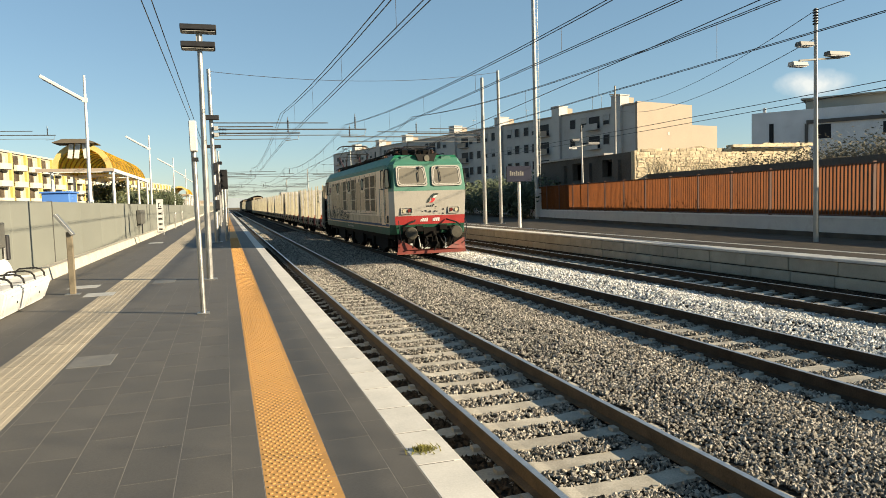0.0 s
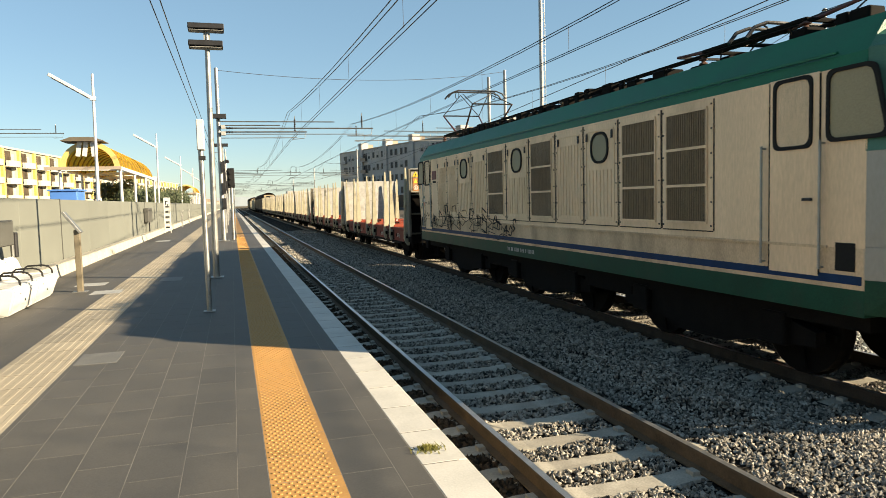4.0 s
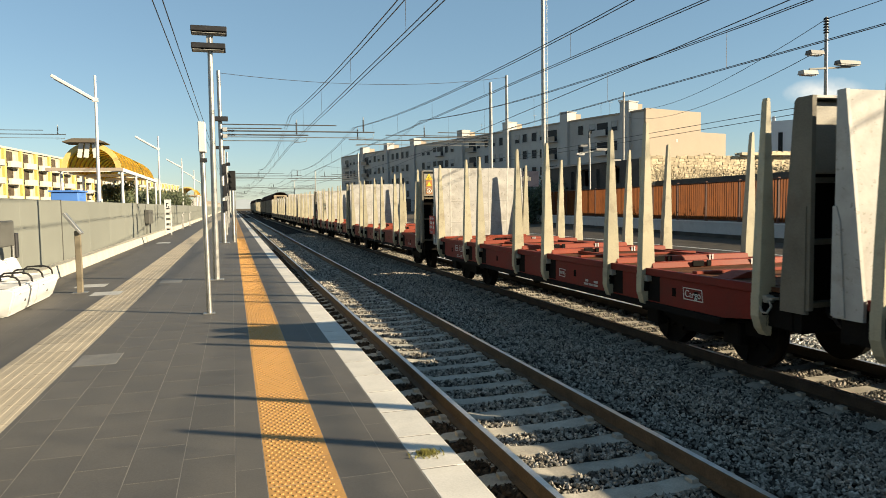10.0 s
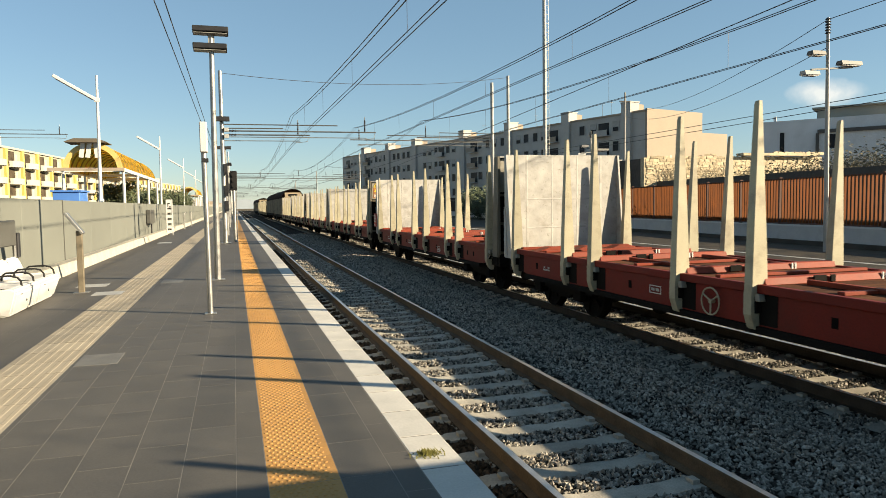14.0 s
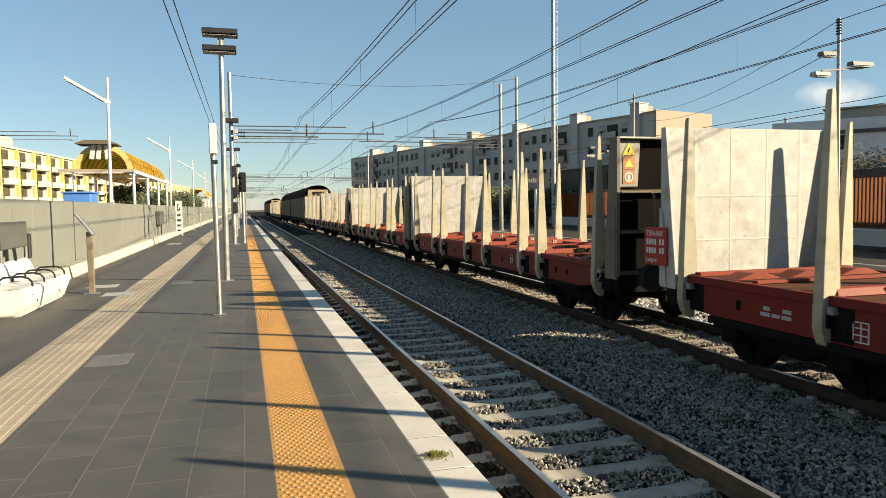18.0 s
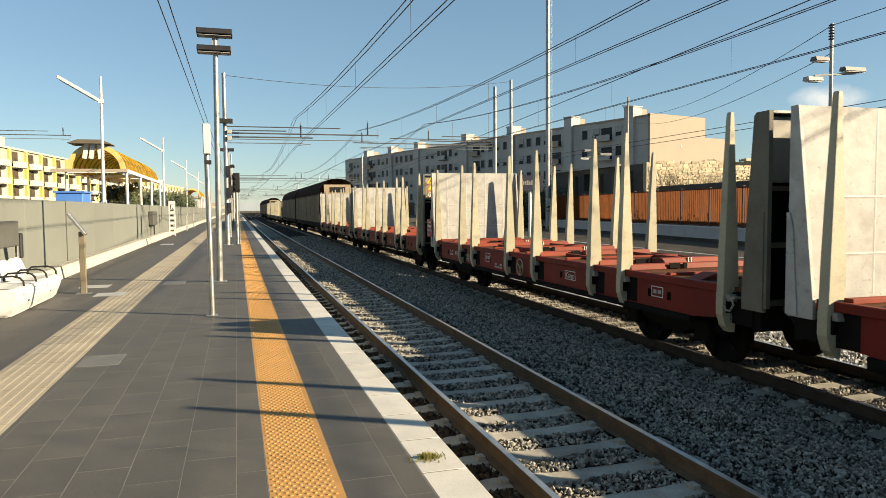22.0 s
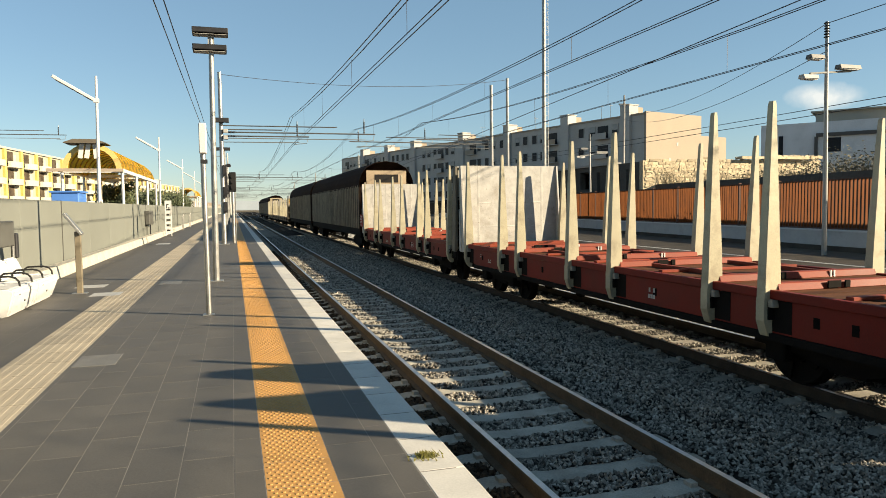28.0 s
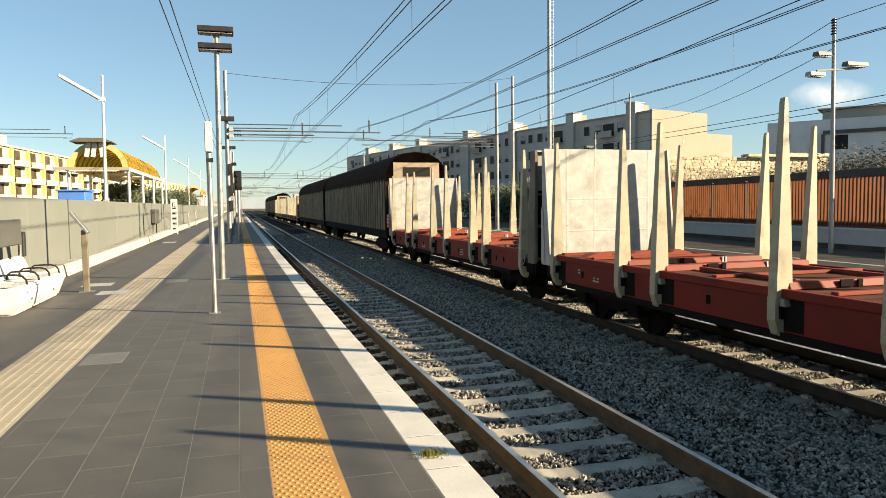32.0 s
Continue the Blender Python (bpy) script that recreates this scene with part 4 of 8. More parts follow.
for s in (-1, 1):
    bm = bmesh.new()
    prism(bm, [(0.05, 0.95), (0.43, 0.95), (0.43, 1.20), (0.26, BTOP - 0.04), (0.22, BTOP), (0.05, BTOP)], *sorted((s * 1.415, s * 1.455)), 'x')
    BULK_A_WINGS.append(mesh_of(bm, "wing"))
    bm = bmesh.new()
    box(bm, *sorted((s * 1.405, s * 1.462)), 0.0, 0.05, 1.0, BTOP)
    BULK_A_WINGS.append(mesh_of(bm, "wing"))
    bm = bmesh.new()
    prism(bm, [(0.052, 0.98), (0.14, 0.98), (0.20, 1.1), (0.13, 1.95), (0.07, 2.15), (0.052, 2.15)], *sorted((s * 1.456, s * 1.474)), 'x')
    BULK_A_WINGS.append(mesh_of(bm, "wing"))
    bm = bmesh.new()
    prism(bm, [(14.45, 0.98), (14.82, 0.98), (14.82, BTOP), (INSIDE - 0.03, BTOP), (14.45, 1.17)], *sorted((s * 1.412, s * 1.455)), 'x')
    BULK_B_WINGS.append(mesh_of(bm, "wing"))
    bm = bmesh.new()
    prism(bm, [(14.66, 1.0), (14.83, 1.0), (14.83, 2.15), (14.79, 2.15), (14.74, 2.0)], *sorted((s * 1.456, s * 1.474)), 'x')
    BULK_B_WINGS.append(mesh_of(bm, "wing"))
BULK_A_RIBS = [mesh_of(boxes((-1.40, 1.40, 0.07, 0.198, z, z + 0.06)), "outer_rib") for z in (1.02, 1.72, 2.40)]
BULK_A_RIBS += [mesh_of(boxes((x - 0.03, x + 0.03, 0.10, 0.198, 1.085, 1.715)), "outer_rib") for x in (-0.5, 0.5)]
# trailing end
bm = bmesh.new()
prism(bm, [(INSIDE, 1.15), (INSIDE + 0.02, 1.15), (INSIDE + 0.02, BTOP), (INSIDE, BTOP)], -1.41, 1.41, 'x')
BULK_B = mesh_of(bm, "bulkhead")
BULK_B_TOP = mesh_of(boxes((-1.41, 1.41, INSIDE + 0.022, 14.82, BTOP - 0.03, BTOP)), "top_flange")
BULK_B_SKIN = mesh_of(boxes((-1.41, 1.41, 14.77, 14.79, 1.0, BTOP - 0.035)), "outer_skin")
BULK_B_SEAMS = [ridge(-0.93, 0.95, z, z + 0.04, 0.0035) for z in (1.64, 2.30)]
BULK_B_SEAMS += [ridge(x - w, x + w, 1.17, BTOP - 0.01, 0.003) for x, w in ((-0.93, 0.035), (-0.30, 0.02), (0.35, 0.02), (0.97, 0.035))]
# corner column drawn only as tall as its sunlit part
bm = bmesh.new()
prism(bm, [(-1.37, 2.50), (-1.01, 2.50), (-0.96, 3.29), (-1.37, 3.29)], 0.10, 0.195)
bevel(bm, 0.015)
BULK_BOX = mesh_of(bm, "corner_panel")
bm = bmesh.new()
rods([(-1.35, 0.05, 2.42), (-0.80, 0.05, 2.42), (-0.73, 0.05, 2.36), (-0.73, 0.05, 1.80), (-0.80, 0.05, 1.74), (-1.35, 0.05, 1.74)], 0.018, 6, bm)
BULK_LADDER = mesh_of(bm, "handrail")
bm = bmesh.new()
prism(bm, [(-1.31, 3.04), (-1.07, 3.04), (-1.19, 3.25)], 0.090, 0.098)
BULK_SIGN_Y = mesh_of(bm, "warning_plate")
bm = bmesh.new()
prism(bm, [(-1.20, 3.07), (-1.185, 3.13), (-1.17, 3.13), (-1.185, 3.18), (-1.175, 3.18), (-1.20, 3.13), (-1.215, 3.13)], 0.086, 0.089)
BULK_SIGN_B = mesh_of(bm, "warning_bolt")
BULK_SIGN_O = mesh_of(boxes((-1.30, -1.08, 0.090, 0.098, 2.80, 3.02)), "warning_plate")
bm = bmesh.new()
prism(bm, [(-1.27, 2.84), (-1.11, 2.84), (-1.19, 2.98)], 0.086, 0.089)
BULK_SIGN_T = mesh_of(bm, "warning_mark")
BULK_SIGN_R = mesh_of(boxes((-1.30, -1.08, 0.090, 0.098, 2.56, 2.785)), "warning_plate")
bm = bmesh.new()
ring_frame(bm, [(-1.19 + 0.085 * math.cos(t * 0.5236), 2.672 + 0.085 * math.sin(t * 0.5236)) for t in range(12)], [(-1.19 + 0.062 * math.cos(t * 0.5236), 2.672 + 0.062 * math.sin(t * 0.5236)) for t in range(12)], 0.085, 0.089, 'y')
box(bm, -1.215, -1.165, 0.085, 0.089, 2.63, 2.71)
BULK_SIGN_W = mesh_of(bm, "torn_label")
bm = bmesh.new()
rods([(-1.46, 0.66, 1.06), (-1.46, 0.60, 1.06), (-1.47, 0.55, 0.98), (-1.50, 0.58, 0.90), (-1.50, 0.66, 0.90), (-1.48, 0.72, 0.97)], 0.015, 6, bm)
box(bm, -1.47, -1.36, 0.54, 0.70, 1.05, 1.08)
TOW_HOOK = mesh_of(bm, "tow_hook")
BULK_BOARD = mesh_of(boxes((-1.492, -1.48, 14.62, 15.20, 1.30, 1.87)), "written_board")

WAGON_0 = 44.52      # leading end of the first wagon at the start
WAGON_STEP = 15.5
first = stake_wagon(pose(TRAIN_X, WAGON_0, 0), "red flat wagon with cream steel stakes and scraped grey bulkheads, empty")
MOVING.append((first, WAGON_0))


def dress(w, marks, wheel):
    """White marks on the side sill, which differ from wagon to wagon, and the hand brake wheel where there is one."""
    hw = 1.38
    x0, x1 = -hw - 0.004, -hw
    for y, z, dy, dz, style in marks:
        if style != "rows":
            t = 0.012
            bm = bmesh.new()
            k = 0.12 * dz if style == "logo" else 0.0
            ring_frame(bm, [(y, z), (y + dy, z), (y + dy + k, z + dz), (y + k, z + dz)], [(y + t, z + t), (y + dy - t, z + t), (y + dy - t + k, z + dz - t), (y + t + k, z + dz - t)], x0, x1 + 0.001)
            part("inscription", bm, M_WHITE, w, "white painted inscription frame")
        if style == "box":
            if dy == 0.24 and y < 12.4:
                part("inscription", lettering("GE", dz * 0.85), M_SHUTTER, w, at=pose(x0 - 0.001, y + 0.86 * dy, z + dz * 0.22, 90, 0, -90))
                continue
            for a, b in ((0.16, 0.44), (0.56, 0.84)):
                part("inscription", boxes((x0, x1, y + a * dy, y + b * dy, z + dz * 0.32, z + dz * 0.68)), M_SHUTTER, w)
        elif style == "logo":
            part("inscription", lettering("Cargo", dz * 0.82), M_WHITE, w, at=pose(x0 - 0.001, y + 0.93 * dy, z + dz * 0.24, 90, 0, -90))
        elif style == "grid":
            for i in (1, 2):
                part("inscription", boxes((x0, x1, y + 0.02, y + dy - 0.02, z + dz * i / 3, z + dz * i / 3 + 0.012)), M_WHITE, w)
                part("inscription", boxes((x0 - 0.001, x1, y + dy * i / 3, y + dy * i / 3 + 0.012, z + 0.02, z + dz - 0.02)), M_WHITE, w)
        else:
            for i, (a, b) in enumerate(((0, 0.3), (0.36, 0.62), (0.68, 1.0))):
                part("inscription", boxes((x0, x1, y + a * dy, y + b * dy, z, z + dz * 0.38)), M_SHUTTER, w)
                if i != 1:
                    part("inscription", boxes((x0, x1, y + a * dy, y + b * dy * 0.9, z + dz * 0.6, z + dz)), M_SHUTTER, w)
    if wheel:
        bm = bmesh.new()
        yw, zw = 7.55, 0.90
        for i in range(20):
            a, b = i * 0.31416, (i + 1) * 0.31416
            rod(bm, (-hw - 0.06, yw + 0.18 * math.cos(a), zw + 0.18 * math.sin(a)), (-hw - 0.06, yw + 0.18 * math.cos(b), zw + 0.18 * math.sin(b)), 0.011, n=6)
        for i in range(3):
            a = i * 2.0944 + 0.5
            rod(bm, (-hw - 0.05, yw, zw), (-hw - 0.06, yw + 0.18 * math.cos(a), zw + 0.18 * math.sin(a)), 0.012, n=6)
        rod(bm, (-hw, yw, zw), (-hw - 0.07, yw, zw), 0.03)
        part("hand_wheel", bm, M_STAKE, w, "cream hand brake wheel")


PLATES = ("warning_plate", "torn_label", "warning_bolt", "warning_mark", "handrail")
BOARD = ("written_board", "board_writing", "end_platform")


def strip(w, names):
    for ch in [c for c in w.children_recursive if c.name.startswith(names)]:
        bpy.data.objects.remove(ch)


def again(ob, y, plates):
    """The same wagon further back; warning plates in front, or a written board behind."""
    c = copy_thing(ob, pose(TRAIN_X, y, 0))
    strip(c, BOARD if plates else PLATES)
    MOVING.append((c, y))
    for ch in c.children_recursive:
        if ch.name.startswith("wheelset"):
            TURNING.append((ch, ch.location.y, ch.location.z))
    return c


WAGONS = [(59.65, [(1.9, 0.84, 0.42, 0.17, "logo"), (4.75, 0.74, 0.5, 0.10, "rows"), (6.0, 0.80, 0.25, 0.15, "box"), (12.25, 0.90, 0.24, 0.16, "box"), (12.65, 0.90, 0.24, 0.16, "box"), (12.3, 0.74, 0.45, 0.07, "rows")], False),
          (75.80, [(2.0, 0.80, 0.35, 0.06, "rows"), (8.75, 0.84, 0.30, 0.12, "box"), (12.6, 0.85, 0.3, 0.08, "rows")], True),
          (91.02, [(5.2, 0.76, 0.32, 0.17, "logo"), (8.8, 0.84, 0.5, 0.12, "rows"), (11.25, 0.76, 0.28, 0.22, "grid"), (12.3, 0.84, 0.5, 0.12, "rows")], False),
          (107.10, [(4.9, 0.86, 0.16, 0.2, "box"), (10.9, 0.80, 0.35, 0.09, "rows"), (13.3, 0.86, 0.14, 0.1, "rows")], False),
          (122.24, [(5.0, 0.84, 0.42, 0.17, "logo"), (8.8, 0.76, 0.5, 0.11, "rows"), (9.6, 0.86, 0.36, 0.22, "box"), (11.25, 0.76, 0.28, 0.20, "grid"), (12.3, 0.86, 0.2, 0.12, "box"), (12.75, 0.84, 0.25, 0.15, "rows"), (2.2, 0.86, 0.3, 0.16, "box")], True),
          (138.00, [(12.6, 0.82, 0.2, 0.08, "rows"), (13.3, 0.92, 0.08, 0.08, "rows"), (5.6, 0.80, 0.18, 0.16, "rows")], False),
          (153.15, [(5.2, 0.80, 0.30, 0.16, "box"), (9.4, 0.78, 0.4, 0.1, "rows")], False)]
for k, (y, marks, wheel) in enumerate(WAGONS):
    dress(again(first, y, k % 2 == 1), marks, wheel)
for k in range(3):
    again(first, 216.0 + k * WAGON_STEP, k % 2 == 0)
dress(first, [(2.0, 0.84, 0.42, 0.13, "box"), (5.1, 0.80, 0.30, 0.16, "box"), (10.0, 0.80, 0.5, 0.1, "rows")], True)
strip(first, BOARD)

# ---- covered wagon with arched roof and ribbed sliding sides
C_LEN = 21.6
ROOF_ARC = [(-1.40, 3.25), (-1.37, 3.58), (-1.24, 3.92), (-1.0, 4.22), (-0.58, 4.45), (0.0, 4.53), (0.58, 4.45), (1.0, 4.22), (1.24, 3.92), (1.37, 3.58), (1.40, 3.25)]


M_RIBS = material("pale_weathered_ribs", (0.3, 0.25, 0.18), 0.7, var=0.2, scale=2, stain=0.4, stain_col=(0.14, 0.10, 0.07), per_piece=0.12, spec=0.2)
M_ENDTAN = material("tan_end_wall", (0.30, 0.235, 0.16), 0.75, var=0.2, scale=1.5, stain=0.4, stain_col=(0.11, 0.08, 0.05), spec=0.2)
RIB = {}
for sx in (-1, 1):
    bm = bmesh.new()
    prism(bm, [(sx * 1.362, -0.045), (sx * 1.42, -0.03), (sx * 1.42, 0.03), (sx * 1.362, 0.045)], 1.17, 3.33, 'z')
    RIB[sx] = mesh_of(bm, "rib")


def covered_wagon(at, doors, label):
    w = thing("covered_wagon", label, "freight wagon", "wagons of the train", at=at)
    bm = bmesh.new()
    prism(bm, ROOF_ARC, 0.0, C_LEN)
    part("roof", bm, M_BROWNROOF, w)
    part("underframe", boxes((-1.35, 1.35, 0.05, C_LEN - 0.05, 0.80, 1.15)), M_GRIMESHADE, w)
    n = 4
    for sx in (-1, 1):
        for i in range(n):
            y0, y1 = 0.25 + i * (C_LEN - 0.5) / n, 0.25 + (i + 1) * (C_LEN - 0.5) / n
            d = part("sliding_wall", boxes((sx * 1.34 - 0.02, sx * 1.34 + 0.02, y0 + 0.02, y1 - 0.02, 1.15, 3.36)), doors, w)
            k = 9
            for j in range(k + 1):
                part("rib", RIB[sx], M_RIBS if doors is M_SILVER and i < 2 else doors, d, at=pose(0, y0 + 0.06 + j * (y1 - y0 - 0.12) / k, 0))
    for y in (0.0, C_LEN - 0.22):
        bm = bmesh.new()
        prism(bm, [(-1.38, 1.0), (-1.38, 3.25)] + [(x, z - 0.02) for x, z in ROOF_ARC[1:-1]] + [(1.38, 3.25), (1.38, 1.0)], y, y + 0.2)
        part("end_wall", bm, M_BROWNROOF, w, "dark brown end wall")
        q = y - 0.05 if y == 0 else y + 0.2
        part("end_panel", boxes((-1.02, 1.02, q + 0.012, q + 0.05, 3.2, 4.06)), M_ENDTAN, w, "tan upper end panel")
        part("vent_hatch", boxes((-0.60, 0.60, q, q + 0.011, 3.46, 3.86)), M_RUBBER, w)
        for x in (-1.2, -0.6, 0.6, 1.2):
            part("end_rib", boxes((x - 0.05, x + 0.05, q, q + 0.049, 1.05, 3.1)), M_ENDTAN, w)
    for yb in (2.6, C_LEN - 2.6):
        for sx in (-1, 1):
            bm = bmesh.new()
            prism(bm, [(-1.35, 0.58), (-1.35, 0.36), (-0.4, 0.22), (0.4, 0.22), (1.35, 0.36), (1.35, 0.58), (0.4, 0.78), (-0.4, 0.78)], sx * 1.0 - 0.07, sx * 1.0 + 0.07, 'x')
            part("bogie_side", bm, M_GRIMESHADE, w, at=pose(0, yb, 0))
        for q in (-0.9, 0.9):
            put_wheelset(w, yb + q, 0.46, WS_WAGON)
    for y, rz in ((0, 0), (C_LEN, 180)):
        for sx in (-1, 1):
            part("buffer", BUFFER, M_DARK, w, at=pose(sx * 0.875, y, 0.98, 0, 0, rz))
    return w


for y, mt, lb in ((169.1, M_SILVER, "brown covered wagon with arched roof and weathered ribbed sliding walls"),
                  (191.9, M_BROWN, "dark brown covered wagon with arched roof and ribbed sliding walls"),
                  (263.2, M_BROWN, "dark brown covered wagon with arched roof far down the train"),
                  (286.0, M_BROWN, "dark brown covered wagon with arched roof ending the train")):
    c = covered_wagon(pose(TRAIN_X, y, 0), mt, lb)
    MOVING.append((c, y))

# ---------------------------------------------------------------- locomotive (y runs from its front to its rear)
L_LEN = 17.92
LOCO_S = 25.45


M_ARM = material("dull_red_arm", (0.085, 0.022, 0.017), 0.6, var=0.2, scale=4)


def pantograph(parent, yc, raised):
    z0 = 4.28
    p = new("pantograph")
    p.empty_display_size = 0.1
    p.parent = parent
    bm = bmesh.new()
    for sx in (-1, 1):
        rods([(sx * 0.75, yc - 0.95, z0), (sx * 0.75, yc + 0.95, z0)], 0.03, 6, bm)
    for y in (-0.95, -0.4, 0.4, 0.95):
        rods([(-0.75, yc + y, z0), (0.75, yc + y, z0)], 0.03, 6, bm)
    part("base_frame", bm, M_GRIMESHADE, p)
    for sx in (-1, 1):
        for y in (-0.95, 0.95):
            bm = bmesh.new()
            insulator_bar(bm, (sx * 0.75, yc + y, z0 - 0.31), (sx * 0.75, yc + y, z0 - 0.02), 0.065, 5)
            part("insulator", bm, M_RUSTDARK, p)
    kz, ky, hz = (4.98, 1.45, 5.56) if raised else (4.36, 1.75, 4.44)
    for d in (-1, 1):
        for sx in (-1, 1):
            bm = bmesh.new()
            rod(bm, (sx * 0.5, yc + d * 0.35, z0), (sx * 0.62, yc + d * ky, kz), 0.032, 0.020, n=8)
            part("lower_arm", bm, M_ARM, p, "dull red tubular arm")
            bm = bmesh.new()
            rod(bm, (sx * 0.62, yc + d * ky, kz), (sx * 0.45, yc + d * 0.12, hz - 0.1), 0.013, n=6)
            part("upper_arm", bm, M_DARK, p)
        part("knuckle_bar", rods([(-0.62, yc + d * ky, kz), (0.62, yc + d * ky, kz)], 0.022), M_DARK, p)
    bm = bmesh.new()
    rods([(0.62, yc + ky, kz), (-0.45, yc + 0.12, hz - 0.1)], 0.012, 6, bm)
    rods([(-0.62, yc - ky, kz), (0.45, yc - 0.12, hz - 0.1)], 0.012, 6, bm)
    part("diagonal_brace", bm, M_DARK, p)
    for d in (-0.17, 0.17):
        rods_ = [(-0.95, yc + d, hz - 0.22), (-0.82, yc + d, hz - 0.07), (-0.62, yc + d, hz), (0.62, yc + d, hz), (0.82, yc + d, hz - 0.07), (0.95, yc + d, hz - 0.22)]
        part("collector_strip", rods(rods_, 0.026, 6), M_DARK, p)
    for sx in (-1, 1):
        bm = bmesh.new()
        for k in range(12):
            a, b = k * 0.5236, (k + 1) * 0.5236
            rod(bm, (sx * 0.6, yc + 0.17 * math.cos(a), hz - 0.12 + 0.12 * math.sin(a)), (sx * 0.6, yc + 0.17 * math.cos(b), hz - 0.12 + 0.12 * math.sin(b)), 0.012, n=5)
        part("spring_loop", bm, M_DARK, p)


def side_panel(loco, sx, y0, y1, kind):
    """One bolted panel of the engine room side: ribbed door, door with an oval light, or a tall louvre."""
    z0, z1 = 1.74, 3.43
    x = sx * 1.5
    o = sx
    name = {"rib": "access_panel", "eye": "access_panel", "grille": "louvre_panel"}[kind]
    bm = bmesh.new()
    box(bm, *sorted((x, x + o * 0.012)), y0 + 0.012, y1 - 0.012, z0, z1)
    bevel(bm, 0.004)
    p = part(name, bm, M_CREAMSIDE, loco)
    w = y1 - y0
    for q in (y0, y1):
        part("panel_seam", boxes((*sorted((x, x + o * 0.009)), q - 0.008, q + 0.008, z0, z1)), M_LOUVREBACK, p)
    part("panel_seam", boxes((*sorted((x, x + o * 0.009)), y0 + 0.0125, y1 - 0.0125, z0 - 0.016, z0 - 0.001)), M_LOUVREBACK, p)
    if kind == "grille":
        g0, g1, h0, h1 = y0 + 0.13, y1 - 0.13, z0 + 0.10, z1 - 0.10
        part("louvre_back", boxes((*sorted((x + o * 0.0125, x + o * 0.016)), g0, g1, h0, h1)), M_LOUVREBACK, p)
        n = int((g1 - g0) / 0.046)
        bm = bmesh.new()
        box(bm, *sorted((x + o * 0.0165, x + o * 0.034)), 0, 0.019, h0 + 0.02, h1 - 0.02)
        slat = mesh_of(bm, "louvre_slat")
        for i in range(n):
            part("louvre_slat", slat, M_SLAT, p, at=pose(0, g0 + (i + 0.3) * (g1 - g0) / n, 0))
        bm = bmesh.new()
        for k in range(4):
            z = h0 + k * (h1 - h0) / 3
            box(bm, *sorted((x + o * 0.0165, x + o * 0.036)), g0 - 0.02, g1 + 0.02, z - 0.018, z + 0.018)
        for q in (g0 - 0.02, g1 - 0.0):
            box(bm, *sorted((x + o * 0.0165, x + o * 0.034)), q, q + 0.02, h0, h1)
        part("louvre_frame", bm, M_CREAMSIDE, p)
    else:
        a, b = z0 + 0.14, (z1 - 0.28 if kind == "rib" else z0 + 0.92)
        n = 7
        for i in range(n):
            q = y0 + 0.20 + i * (w - 0.40) / (n - 1)
            bm = bmesh.new()
            prism(bm, [(q - 0.018, a), (q + 0.018, a), (q + 0.018, b), (q - 0.018, b)], *sorted((x + o * 0.0125, x + o * 0.026)), 'x')
            part("pressed_rib", bm, M_CREAMSIDE, p)
        bm = bmesh.new()
        ring_frame(bm, rounded(w - 0.16, z1 - z0 - 0.16, 0.04, (y0 + y1) / 2, (z0 + z1) / 2 - 0.02, 2), rounded(w - 0.20, z1 - z0 - 0.20, 0.04, (y0 + y1) / 2, (z0 + z1) / 2 - 0.02, 2), *sorted((x + o * 0.0125, x + o * 0.024)))
        part("door_rim", bm, M_CREAMSIDE, p)
        for q in (y0 + 0.14, y1 - 0.14):
            part("latch", boxes((*sorted((x + o * 0.025, x + o * 0.04)), q - 0.022, q + 0.022, z1 - 0.27, z1 - 0.14)), M_DARK, p)
        if kind == "eye":
            c = (y0 + y1) / 2
            bm = bmesh.new()
            ring_frame(bm, rounded(0.58, 0.52, 0.22, c, 3.03), rounded(0.50, 0.44, 0.19, c, 3.03), *sorted((x + o * 0.0125, x + o * 0.035)))
            part("light_rim", bm, M_RUBBER, p, "black rubber rim")
            bm = bmesh.new()
            prism(bm, rounded(0.50, 0.44, 0.19, c, 3.03), *sorted((x + o * 0.0125, x + o * 0.018)), 'x')
            part("pane", bm, M_PANE, p, "dusty olive pane")
    # bolts round the panel
    bm = bmesh.new()
    for i in range(6):
        for q in (y0 + 0.04, y1 - 0.04):
            z = z0 + 0.06 + i * (z1 - z0 - 0.12) / 5
            box(bm, *sorted((x + o * 0.0125, x + o * 0.02)), q - 0.012, q + 0.012, z - 0.012, z + 0.012)
    tagged(part("bolts", bm, M_DARK, p), kind="stuff")


M_SLAT = material("tan_louvre_paint", (0.22, 0.15, 0.085), 0.65, var=0.15, scale=5, per_piece=0.06)
M_LOUVREBACK = material("dark_brown_louvre", (0.035, 0.024, 0.015), 0.8, var=0.2, scale=5)
M_TAIL = material("dull_red_lens", (0.11, 0.016, 0.012), 0.25, var=0.2, scale=8, bump=0.0)
M_PANE = material("dusty_olive_pane", (0.22, 0.20, 0.12), 0.5, var=0.1, scale=2, spec=0.3)
M_DUSTY = material("dusty_windscreen", (0.085, 0.076, 0.055), 0.6, var=0.12, scale=2.5, stain=0.3, stain_col=(0.15, 0.13, 0.095), bump=0.0, coat=0.03)


